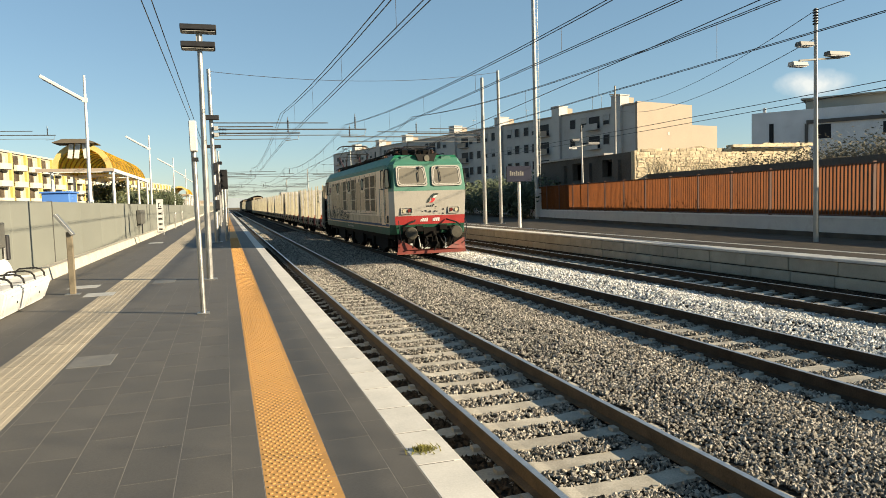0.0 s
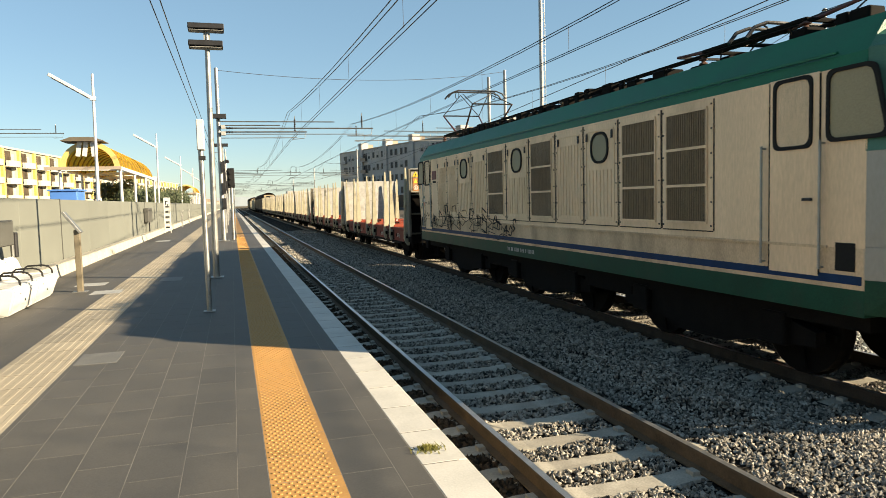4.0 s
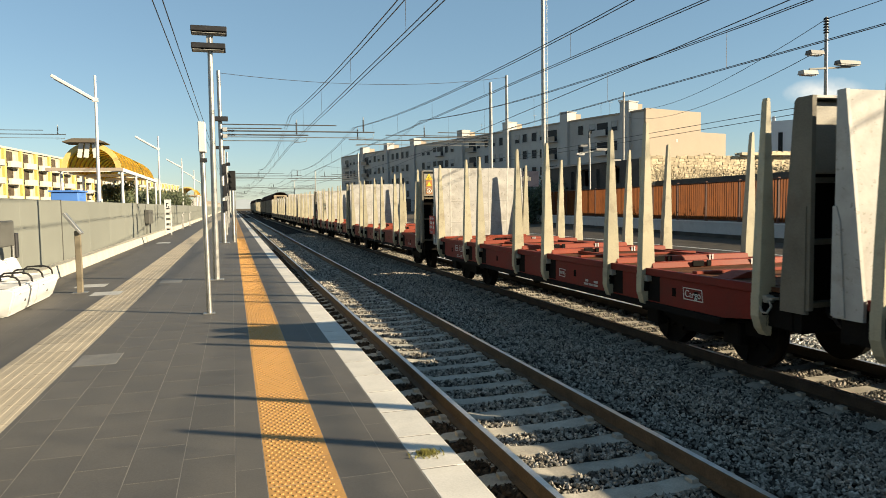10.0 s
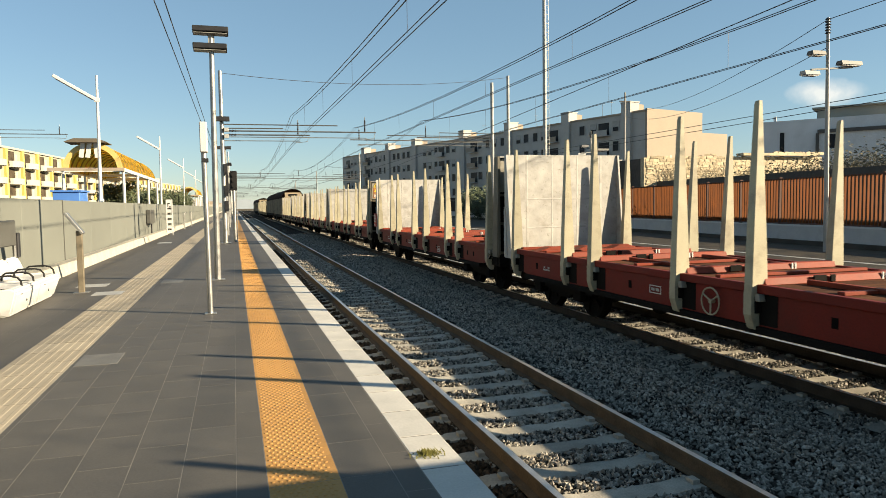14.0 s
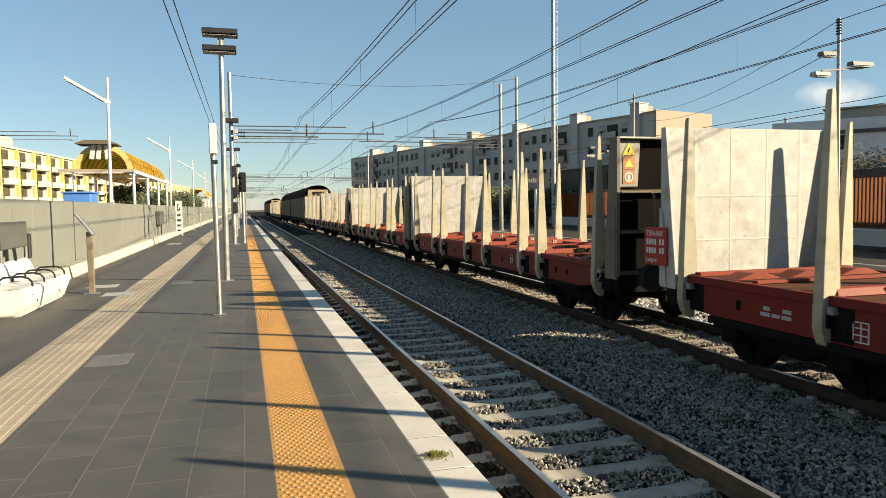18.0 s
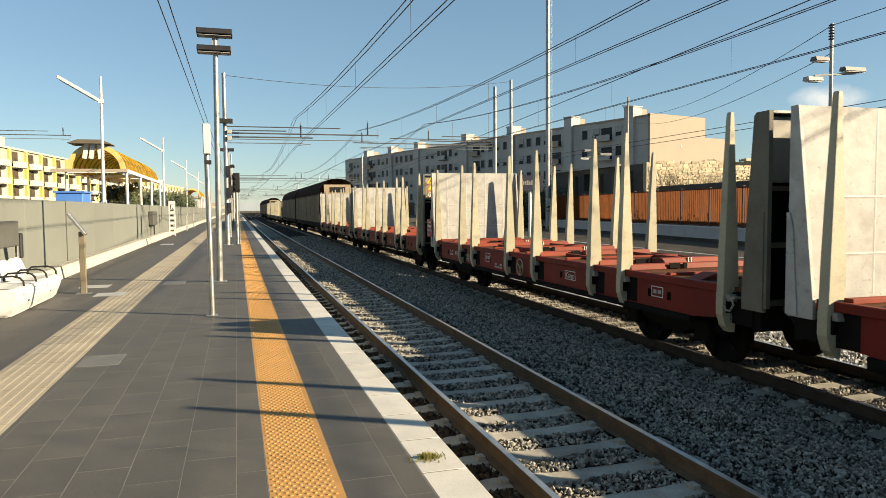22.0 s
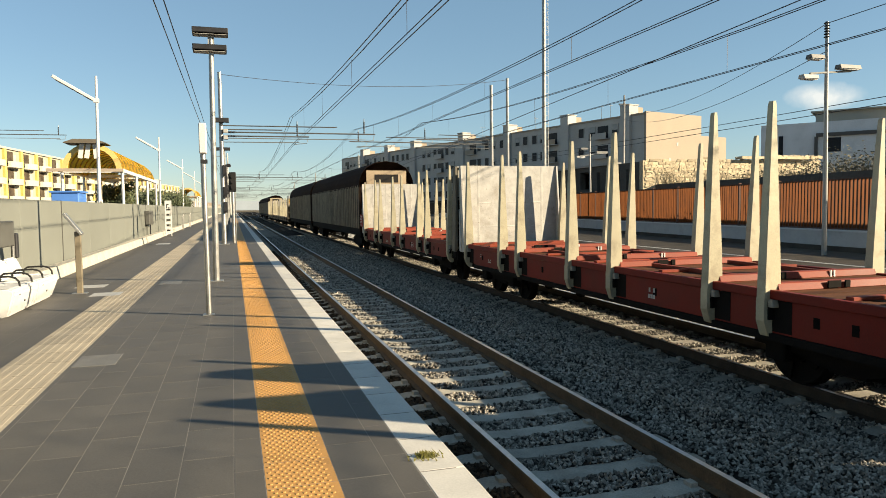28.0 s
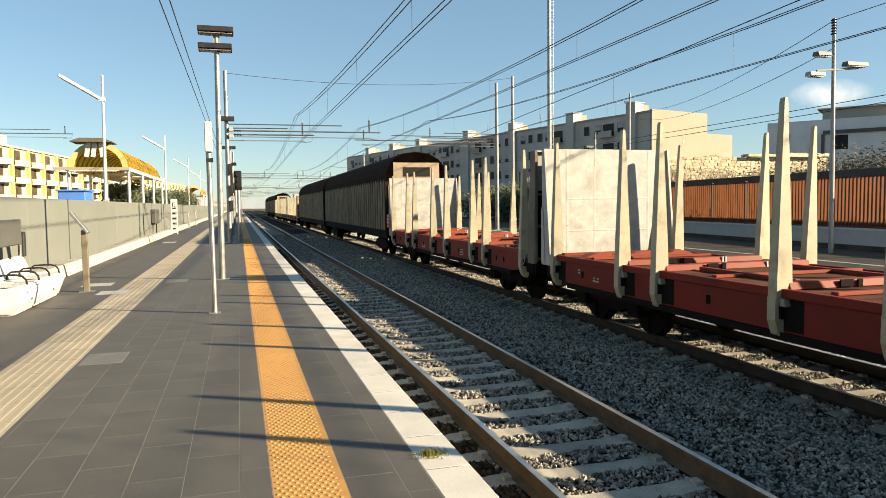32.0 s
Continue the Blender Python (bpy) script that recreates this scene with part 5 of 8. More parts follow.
def cab(loco, m, front):
    """A driving cab: nose in bands, two windscreens, lamps; m places it at either end."""
    def q(name, rows, mat, parent=loco, label=""):
        # rows: (z, nose y, half width at nose); cheeks join the sides at y = 0.55
        bm = bmesh.new()
        R = []
        for z, y, h, hs in rows:
            R.append([bm.verts.new(v) for v in ((-hs, 0.56, z), (-h, y, z), (h, y, z), (hs, 0.56, z))])
        for a, b in zip(R[:-1], R[1:]):
            for i in range(3):
                bm.faces.new((a[i], a[i + 1], b[i + 1], b[i]))
            bm.faces.new((a[3], a[0], b[0], b[3]))
        bm.faces.new(R[0])
        bm.faces.new(R[-1])
        for v in bm.verts:
            v.co = m @ v.co
        return part(name, bm, mat, parent, label)

    q("nose_skirt", [(0.98, 0.14, 1.30, 1.495), (1.33, 0.11, 1.36, 1.499)], M_GREEN, label="dull green lower nose")
    # rear nose takes the brighter cream because it is in shade
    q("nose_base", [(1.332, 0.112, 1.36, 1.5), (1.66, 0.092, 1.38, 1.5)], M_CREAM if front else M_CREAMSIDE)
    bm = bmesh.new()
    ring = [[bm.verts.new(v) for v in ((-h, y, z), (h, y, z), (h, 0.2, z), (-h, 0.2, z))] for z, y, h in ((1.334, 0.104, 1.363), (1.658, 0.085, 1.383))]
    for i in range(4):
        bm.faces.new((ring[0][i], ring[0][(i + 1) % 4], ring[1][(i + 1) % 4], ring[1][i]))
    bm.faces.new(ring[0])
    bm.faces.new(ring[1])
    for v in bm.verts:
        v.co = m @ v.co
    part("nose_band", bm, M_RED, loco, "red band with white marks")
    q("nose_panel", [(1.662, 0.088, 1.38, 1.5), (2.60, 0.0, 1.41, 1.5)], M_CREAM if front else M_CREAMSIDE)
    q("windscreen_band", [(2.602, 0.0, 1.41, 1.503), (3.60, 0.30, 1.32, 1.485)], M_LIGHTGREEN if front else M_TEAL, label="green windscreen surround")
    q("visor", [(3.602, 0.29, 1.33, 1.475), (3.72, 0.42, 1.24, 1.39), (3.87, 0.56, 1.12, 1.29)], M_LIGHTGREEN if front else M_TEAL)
    # windscreens lean back with the band
    lean = math.atan2(0.30, 1.0)
    for sx in (-1, 1):
        base = m @ Matrix.Translation((sx * 0.68, 0.165, 3.15)) @ Matrix.Rotation(-lean, 4, 'X')
        out = [(-0.56, -0.36), (0.56, -0.36), (0.54, 0.36), (-0.50, 0.36)]
        if sx < 0:
            out = [(-x, z) for x, z in out]
        def ring(k):
            c = []
            for (x, z) in out:
                c.append((x * k[0], z * k[1]))
            r = []
            for i in range(4):
                p0, p1, p2 = Vector(c[i - 1]), Vector(c[i]), Vector(c[(i + 1) % 4])
                a = p1 + (p0 - p1).normalized() * 0.14
                b = p1 + (p2 - p1).normalized() * 0.14
                for t in (0, 0.25, 0.5, 0.75, 1):
                    r.append(tuple((1 - t) ** 2 * a + 2 * t * (1 - t) * p1 + t * t * b))
            return r
        for nm, k0, k1, mt, d0, d1 in (("windscreen_frame", (1.08, 1.12), (1.0, 1.0), M_CREAM, -0.055, -0.012), ("windscreen_seal", (1.0, 1.0), (0.965, 0.95), M_RUBBER, -0.05, -0.012)):
            bm = bmesh.new()
            ring_frame(bm, ring(k0), ring(k1), d0, d1, 'y')
            for v in bm.verts:
                v.co = base @ v.co
            part(nm, bm, mt, loco)
        bm = bmesh.new()
        prism(bm, ring((0.965, 0.95)), -0.046, -0.040)
        for v in bm.verts:
            v.co = base @ v.co
        part("windscreen", bm, M_DUSTY, loco, "dusty windscreen, an opaque olive pane")
        bm = bmesh.new()
        ring_frame(bm, ring((0.965, 0.95)), ring((0.90, 0.86)), -0.056, -0.0465, 'y')
        for v in bm.verts:
            v.co = base @ v.co
        part("windscreen_bead", bm, M_CREAM, loco)
        bm = bmesh.new()
        rods([(sx * -0.30, -0.075, 0.30), (sx * -0.24, -0.08, 0.02)], 0.008, 5, bm)
        box(bm, sx * -0.25 - 0.013, sx * -0.25 + 0.013, -0.09, -0.07, -0.24, 0.14)
        box(bm, sx * -0.30 - 0.03, sx * -0.30 + 0.03, -0.10, -0.06, 0.28, 0.36)
        for v in bm.verts:
            v.co = base @ v.co
        part("wiper", bm, M_BLACK, loco)
        # lamp cluster
        bm = bmesh.new()
        ring_frame(bm, rounded(0.46, 0.26, 0.03, sx * 0.93, 1.86, 2), rounded(0.40, 0.20, 0.02, sx * 0.93, 1.86, 2), 0.03, 0.078, 'y')
        for v in bm.verts:
            v.co = m @ v.co
        part("lamp_frame", bm, M_CREAM, loco)
        for dx, mt, lb in ((0.10 if sx < 0 else -0.10, M_TAIL, "dark red tail lamp"), (-0.10 if sx < 0 else 0.10, M_STAKE, "clear headlamp")):
            bm = bmesh.new()
            rod(bm, (sx * 0.93 + dx, 0.09, 1.86), (sx * 0.93 + dx, 0.035, 1.86), 0.075, 0.065, n=14)
            for v in bm.verts:
                v.co = m @ v.co
            part("lamp", bm, mt, loco, lb)
        bm = bmesh.new()
        box(bm, sx * 0.93 - 0.195, sx * 0.93 + 0.195, 0.07, 0.085, 1.77, 1.95)
        for v in bm.verts:
            v.co = m @ v.co
        part("lamp_recess", bm, M_CREAM, loco)
        # roof horn boxes
        bm = bmesh.new()
        box(bm, sx * 0.80 - 0.20, sx * 0.80 + 0.20, 0.50, 0.85, 3.72, 3.94)
        bevel(bm, 0.02)
        for v in bm.verts:
            v.co = m @ v.co
        part("roof_box", bm, M_LIGHTGREEN if front else M_TEAL, loco)
        # cab side: glazed door and quarter light
        o = sx
        for corners, nm in (([(0.32, 2.76), (0.98, 2.76), (0.98, 3.42), (0.48, 3.42)], "side_window"), ([(1.24, 2.72), (1.72, 2.72), (1.72, 3.42), (1.24, 3.42)], "door_window")):
            cy, cz = sum(c[0] for c in corners) / 4, sum(c[1] for c in corners) / 4
            def outline(k):
                c = [Vector((y + (k if y > cy else -k), z + (k if z > cz else -k))) for y, z in corners]
                r = []
                for i in range(4):
                    p0, p1, p2 = c[i - 1], c[i], c[(i + 1) % 4]
                    a0, b0 = p1 + (p0 - p1).normalized() * 0.10, p1 + (p2 - p1).normalized() * 0.10
                    for t in (0, 0.25, 0.5, 0.75, 1):
                        r.append(tuple((1 - t) ** 2 * a0 + 2 * t * (1 - t) * p1 + t * t * b0))
                return r
            bm = bmesh.new()
            ring_frame(bm, outline(0.04), outline(0.0), *sorted((o * 1.498, o * 1.53)))
            for v in bm.verts:
                v.co = m @ v.co
            part("window_seal", bm, M_RUBBER, loco)
            bm = bmesh.new()
            prism(bm, outline(0.0), *sorted((o * 1.506, o * 1.512)), 'x')
            for v in bm.verts:
                v.co = m @ v.co
            part(nm, bm, M_CABDARK, loco, "brown-tinted cab window")
        bm = bmesh.new()
        box(bm, *sorted((o * 1.499, o * 1.512)), 1.12, 1.82, 1.32, 3.47)
        bevel(bm, 0.004)
        for v in bm.verts:
            v.co = m @ v.co
        door = part("cab_door", bm, M_CREAMSIDE, loco, "cream cab door")
        for y in (1.112, 1.828):
            bm = boxes((*sorted((o * 1.5, o * 1.513)), y - 0.007, y + 0.007, 1.34, 3.45))
            for v in bm.verts:
                v.co = m @ v.co
            part("door_gap", bm, M_RUBBER, door)
        bm = bmesh.new()
        for y in (1.06, 1.90):
            rods([(o * 1.56, y, 1.40), (o * 1.56, y, 2.75)], 0.016, 6, bm)
            for z in (1.42, 2.72):
                rods([(o * 1.5, y, z), (o * 1.56, y, z)], 0.012, 5, bm)
        for v in bm.verts:
            v.co = m @ v.co
        part("grab_rail", bm, M_STEEL, loco)
        bm = bmesh.new()
        box(bm, *sorted((o * 1.513, o * 1.54)), 1.2, 1.32, 2.12, 2.15)
        for v in bm.verts:
            v.co = m @ v.co
        part("door_handle", bm, M_DARK, loco)
        # step recess as a flat black plate, its shade only in the colour
        bm = bmesh.new()
        box(bm, *sorted((o * 1.4985, o * 1.507)), 0.66, 0.90, 1.40, 1.69)
        for v in bm.verts:
            v.co = m @ v.co
        part("step_recess", bm, M_RUBBER, loco)
        # buffers and hoses
        part("buffer", BUFFER_LOCO, M_BUFFER, loco, at=m @ pose(sx * 0.875, 0.08, 1.02))
        bm = bmesh.new()
        box(bm, sx * 0.875 - 0.22, sx * 0.875 + 0.22, 0.05, 0.25, 0.85, 1.25)
        for v in bm.verts:
            v.co = m @ v.co
        part("buffer_beam_box", bm, M_GRIMESHADE, loco)
        bm = bmesh.new()
        rods([(sx * 0.5, 0.1, 0.9), (sx * 0.52, -0.12, 0.75), (sx * 0.5, -0.15, 0.5), (sx * 0.42, -0.08, 0.42)], 0.024, 6, bm)
        for v in bm.verts:
            v.co = m @ v.co
        part("brake_hose", bm, M_POLEGREY, loco)
        bm = bmesh.new()
        rods([(sx * 1.3, -0.1, 1.5), (sx * 1.32, -0.28, 1.3), (sx * 1.25, -0.3, 0.7), (sx * 1.15, -0.1, 0.55)], 0.015, 6, bm)
        for v in bm.verts:
            v.co = m @ v.co
        part("hand_rail", bm, M_DARK, loco)
        bm = bmesh.new()
        rods([(sx * 0.62, 0.05, 1.50), (sx * 0.70, -0.14, 1.46), (sx * 0.95, -0.2, 1.38), (sx * 1.15, -0.1, 1.25)], 0.03, 8, bm)
        for v in bm.verts:
            v.co = m @ v.co
        part("jumper_cable", bm, M_RUBBER, loco)
    # coupling hook, snow plough, centre headlight, logo, marks
    bm = bmesh.new()
    box(bm, -0.30, 0.30, -0.02, 0.3, 0.85, 1.22)
    rods([(0, 0.0, 1.02), (0, -0.32, 1.02), (0, -0.40, 0.92)], 0.05, 8, bm)
    rods([(0.06, -0.35, 0.98), (0.07, -0.28, 0.7), (-0.07, -0.28, 0.7), (-0.06, -0.35, 0.98)], 0.025, 6, bm)
    for v in bm.verts:
        v.co = m @ v.co
    part("coupling", bm, M_GRIMESHADE, loco)
    bm = bmesh.new()
    prism(bm, [(-1.38, 0.22), (1.38, 0.22), (1.34, 0.36), (1.30, 0.80), (0.95, 0.62), (0.55, 0.40), (-0.55, 0.40), (-0.95, 0.62), (-1.30, 0.80), (-1.34, 0.36)], -0.02, 0.01)
    for v in bm.verts:
        v.co.y -= 0.30 * (1 - abs(v.co.x) / 1.4) * (0.9 - v.co.z)
        v.co = m @ v.co
    part("snow_plough", bm, M_PLOW if front else M_GRIMESHADE, loco, "battered faded red snow plough" if front else "dark snow plough")
    for x in (-0.9, -0.5, 0.5, 0.9):
        part("plough_stay", boxes((x - 0.03, x + 0.03, 0.0, 0.5, 0.35, 0.9)), M_GRIMESHADE, loco, at=m)
    for x0, z0, x1, z1 in ((-0.22, 0.86, -0.40, 0.40), (0.16, 0.88, 0.02, 0.34), (-0.72, 1.20, -0.80, 0.46), (0.74, 1.18, 0.66, 0.50), (0.30, 0.90, 0.46, 0.52)):
        bm = rods([(x0, -0.06, z0), (x0 * 1.05, -0.26, (z0 + z1) / 2), (x1, -0.20, z1)], 0.028, 6)
        for v in bm.verts:
            v.co = m @ v.co
        part("hanging_hose", bm, M_RUBBER, loco)
    for x0, z0, x1, z1 in ((-0.62, 1.28, -0.34, 1.06), (0.30, 1.30, 0.60, 1.10)):
        part("valve_block", bevel(boxes((x0, x1, -0.10, 0.06, z1, z0)), 0.02), M_GRIMESHADE, loco, at=m)
    for x0, x1, z0, z1 in ((-1.25, -0.62, 0.62, 0.98), (0.62, 1.25, 0.62, 0.98), (-0.28, 0.28, 0.45, 0.8)):
        part("brake_gear", bevel(boxes((x0, x1, 0.06, 0.40, z0, z1)), 0.03), M_GRIMESHADE, loco, at=m)
    bm = bmesh.new()
    prism(bm, [(-0.28, 3.68), (0.28, 3.68), (0.42, 4.0), (-0.42, 4.0)], 0.42, 0.8)
    for v in bm.verts:
        v.co = m @ v.co
    part("headlight_housing", bm, M_RUBBER, loco)
    bm = bmesh.new()
    prism(bm, rounded(0.20, 0.22, 0.08, 0.02, 3.84), 0.39, 0.419)
    for v in bm.verts:
        v.co = m @ v.co
    part("headlight", bm, M_DUSTY, loco, "dull grey headlight")
    if front:
        slope = math.atan2(0.088, 0.94)
        base = Matrix.Translation((0.04, 0.030, 2.33)) @ Matrix.Rotation(slope, 4, 'X') @ Matrix.Diagonal((0.92, 1, 0.92, 1))
        for mt, pts in ((M_EMBLEMDARK, [(-0.09, 0.0), (-0.02, 0.10), (0.08, 0.17), (0.31, 0.18), (0.27, 0.12), (0.13, 0.10), (0.07, 0.05), (0.04, 0.0)]), (M_EMBLEMDARK, [(-0.22, -0.20), (-0.12, -0.20), (-0.03, -0.02), (-0.13, -0.02)]),
                        (M_WHITE, [(0.06, 0.0), (0.09, 0.045), (0.15, 0.09), (0.26, 0.105), (0.20, 0.03), (0.14, 0.0)]), (M_SIGNRED, [(0.0, -0.02), (0.16, -0.02), (0.14, -0.11), (0.06, -0.19), (-0.09, -0.20), (0.0, -0.13), (0.03, -0.07)])):
            bm = bmesh.new()
            prism(bm, pts, -0.016, -0.010)
            for v in bm.verts:
                v.co = base @ v.co
            part("emblem_stripe", bm, mt, loco, "slanted tricolour emblem stripe")
        bm = bmesh.new()
        for i in range(4):
            box(bm, -0.15 + i * 0.07, -0.11 + i * 0.07, 0.044, 0.05, 1.99, 2.04)
        part("inscription", bm, M_BLACK, loco)
        for x, dx, h in ((-0.40, 0.035, 0.09), (-0.33, 0.048, 0.13), (-0.25, 0.048, 0.13), (-0.17, 0.048, 0.13), (0.08, 0.035, 0.10), (0.14, 0.048, 0.13), (0.22, 0.048, 0.13), (0.30, 0.048, 0.13)):
            bm = bmesh.new()
            prism(bm, [(x, 1.435), (x + dx, 1.435), (x + dx + 0.02, 1.435 + h), (x + 0.02, 1.435 + h)], 0.084, 0.094)
            part("inscription", bm, M_WHITE, loco, "white painted mark on the red band")
        random.seed(11)
        bm = bmesh.new()
        for i in range(26):
            x, z = random.gauss(0.25, 0.35), random.gauss(1.80, 0.10)
            if abs(x) < 0.66 and 1.68 < z < 2.1:
                r = random.uniform(0.008, 0.05)
                yy = 0.086 - 0.094 * (z - 1.66)
                prism(bm, [(x + r * random.uniform(0.5, 1.3) * math.cos(t), z + r * random.uniform(0.3, 1.1) * math.sin(t)) for t in (0, 1, 2, 3, 4, 5)], yy - 0.014, yy - 0.002)
        tagged(part("flaked_patch", bm, M_DARK, loco), "flaked paint and grime", kind="stuff")


M_CABDARK = material("brown_tinted_glass", (0.26, 0.22, 0.13), 0.5, var=0.12, scale=1.5, bump=0.0, spec=0.3)


def locomotive(at):
    lo = thing("locomotive", "cream, green and red electric locomotive with graffiti and one raised pantograph", "locomotive", at=at)
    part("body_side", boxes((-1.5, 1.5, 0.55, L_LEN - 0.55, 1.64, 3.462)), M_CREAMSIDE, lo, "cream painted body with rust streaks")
    part("lower_side", boxes((-1.499, 1.499, 0.552, L_LEN - 0.552, 1.221, 1.638)), M_LOWERCREAM, lo, "darker cream lower body side")
    for sx in (-1, 1):
        part("side_ledge", boxes((*sorted((sx * 1.5, sx * 1.522)), 1.0, L_LEN - 1.0, 1.622, 1.652)), M_LOWERCREAM, lo)
    part("skirt", boxes((-1.495, 1.495, 0.55, L_LEN - 0.55, 0.95, 1.219)), M_GREEN, lo, "dull green lower body")
    for sx in (-1, 1):
        part("body_band", boxes((*sorted((sx * 1.5, sx * 1.504)), 0.58, L_LEN - 0.58, 1.27, 1.36)), M_BLUESTRIPE, lo, "dark blue band")
        part("rain_gutter", boxes((*sorted((sx * 1.495, sx * 1.53)), 0.9, L_LEN - 0.9, 3.60, 3.625)), M_TEAL, lo)
    bm = bmesh.new()
    prism(bm, [(-1.502, 3.464), (-1.49, 3.58), (-1.20, 3.97), (1.20, 3.97), (1.49, 3.58), (1.502, 3.464)], 0.56, L_LEN - 0.56)
    part("roof", bm, M_TEAL, lo, "dark teal sloping roof")
    for sx in (-1, 1):
        for a, b, k in ((2.80, 3.92, "grille"), (3.95, 5.09, "grille"), (5.13, 6.24, "eye"), (6.28, 7.35, "rib"), (7.40, 8.60, "grille"), (8.64, 9.86, "eye"), (9.90, 11.11, "grille"),
                        (11.14, 12.24, "rib"), (12.27, 13.41, "eye"), (13.43, 14.38, "rib"), (14.40, 15.36, "rib")):
            side_panel(lo, sx, a, b, k)
    cab(lo, Matrix.Identity(4), True)
    cab(lo, pose(0, L_LEN, 0, 0, 0, 180), False)
    # red plate and letters by the rear cab
    part("wall_plate", boxes((-1.512, -1.5, 15.53, 15.93, 2.84, 3.10)), M_PLOW, lo, "rust-red plate")
    bm = bmesh.new()
    for i in range(5):
        box(bm, -1.51, -1.503, 15.57 + i * 0.065, 15.61 + i * 0.065, 2.74, 2.80)
    part("inscription", bm, M_BLACK, lo)
    for mt, pts in ((M_FLAGGREEN, [(-0.10, 0.02), (-0.01, 0.02), (0.05, 0.10), (0.20, 0.11), (0.22, 0.15), (-0.03, 0.15)]), (M_FLAGGREEN, [(-0.21, -0.15), (-0.12, -0.15), (-0.04, -0.01), (-0.13, -0.01)]),
                    (M_SIGNRED, [(-0.02, -0.01), (0.10, -0.01), (0.05, -0.12), (-0.02, -0.15), (-0.11, -0.15), (-0.03, -0.11)]), (M_WHITE, [(0.02, 0.02), (0.12, 0.02), (0.20, 0.09), (0.07, 0.09)])):
        bm = bmesh.new()
        prism(bm, [(17.06 - 1.3 * u, 2.15 + 1.3 * v) for u, v in pts], -1.506, -1.5, 'x')
        part("emblem_stripe", bm, mt, lo, "slanted tricolour emblem stripe")
    # long number on the skirt as bars
    y = 8.46
    for w in (5, 1, 3, 4, 2, 2):
        for i in range(w):
            part("inscription", boxes((-1.500, -1.494, y, y + 0.035, 1.05, 1.13)), M_SHUTTER, lo, "small pale mark on the skirt")
            y += 0.068
        y += 0.06
    # sprayed scrawl
    rz = random.Random(21)
    strokes = []
    shapes = ([(0, 0), (0.1, 0.75), (0.3, 0.25), (0.45, 0.9), (0.62, 0.1)], [(0, 0.7), (0.15, 1.0), (0.7, 0.95), (0.8, 0.5), (0.35, 0.35), (0.9, 0.1)],
              [(0.9, 0.05), (0.3, 0.0), (0.1, 0.5), (0.55, 0.75), (0.75, 0.4)], [(0, 0.3), (0.5, 0.45), (1.0, 0.3), (0.6, 0.9), (0.4, 0.1)],
              [(0, 0.8), (0.6, 1.0), (0.75, 0.55), (0.2, 0.45), (0.25, 0.0), (0.95, 0.15)])
    y = 9.3
    while y < 15.9:
        big = 1.0 if 10.0 < y < 15.2 else 0.55
        w, h, z = rz.uniform(0.35, 0.62) * big, rz.uniform(0.38, 0.66) * big, rz.uniform(1.36, 1.50)
        lean = rz.uniform(-0.2, 0.3)
        for k in range(2 if big == 1.0 else 1):
            sh = rz.choice(shapes)
            strokes.append(([(y + (u + lean * v) * w, z + v * h) for u, v in sh], rz.choice((0.007, 0.009, 0.012, 0.016))))
        y += w * rz.uniform(0.75, 1.1)
    for k in range(14):
        q, z = rz.uniform(9.6, 15.8), rz.uniform(1.30, 1.75)
        strokes.append(([(q, z), (q + rz.uniform(0.2, 0.5), z + rz.uniform(-0.06, 0.1)), (q + rz.uniform(0.4, 0.8), z + rz.uniform(-0.12, 0.12))], rz.choice((0.006, 0.008))))
    strokes.append(([(16.88, 1.60), (16.84, 1.80), (16.74, 1.70), (16.60, 1.74), (16.46, 1.84), (16.36, 1.70), (16.30, 1.78)], 0.008))
    strokes.append(([(16.90, 1.50), (16.80, 1.58), (16.70, 1.54), (16.60, 1.66)], 0.007))
    for k in range(5):
        strokes.append(([(16.42 - k * 0.11, 2.08), (16.40 - k * 0.11, 2.20), (16.34 - k * 0.11, 2.10)], 0.006))
    bm = bmesh.new()
    for pts, w in strokes:
        for (a, b), (c, d) in zip(pts[:-1], pts[1:]):
            v = Vector((c - a, d - b))
            if v.length < 0.02:
                continue
            n = Vector((-v.y, v.x)).normalized() * w
            prism(bm, [(a - n.x, b - n.y), (c - n.x, d - n.y), (c + n.x, d + n.y), (a + n.x, b + n.y)], -1.5315, -1.5275, 'x')
    tagged(part("sprayed_scrawl", bm, M_SPRAY, lo, "black sprayed scrawl"), kind="stuff")
    # roof gear
    pantograph(lo, 3.05, False)
    pantograph(lo, L_LEN - 1.9, True)
    for i in range(10):
        y = 5.0 + i * 0.95
        for x in (-0.62, 0.62):
            bm = bmesh.new()
            insulator_bar(bm, (x, y, 3.96), (x, y, 4.24), 0.075, 4)
            part("insulator", bm, M_GRILLE, lo)
    for x in (-0.62, 0.62):
        part("roof_busbar", rods([(x, 2.6, 4.25), (x, 14.8, 4.25)], 0.025), M_GRIMESHADE, lo)
    for i in range(6):
        y = 4.9 + i * 1.6
        bm = bmesh.new()
        box(bm, -0.42, 0.42, y, y + 1.2, 3.97, 4.16)
        bevel(bm, 0.04)
        part("resistor_box", bm, M_GRIMESHADE, lo)
    rg = random.Random(8)
    for i in range(16):
        y, x = rg.uniform(0.9, 4.2), rg.uniform(-0.8, 0.8)
        bm = bmesh.new()
        box(bm, x - rg.uniform(0.08, 0.2), x + rg.uniform(0.08, 0.2), y, y + rg.uniform(0.15, 0.5), 3.9, rg.uniform(4.05, 4.26))
        bevel(bm, 0.02)
        part("roof_fitting", bm, M_GRIMESHADE, lo)
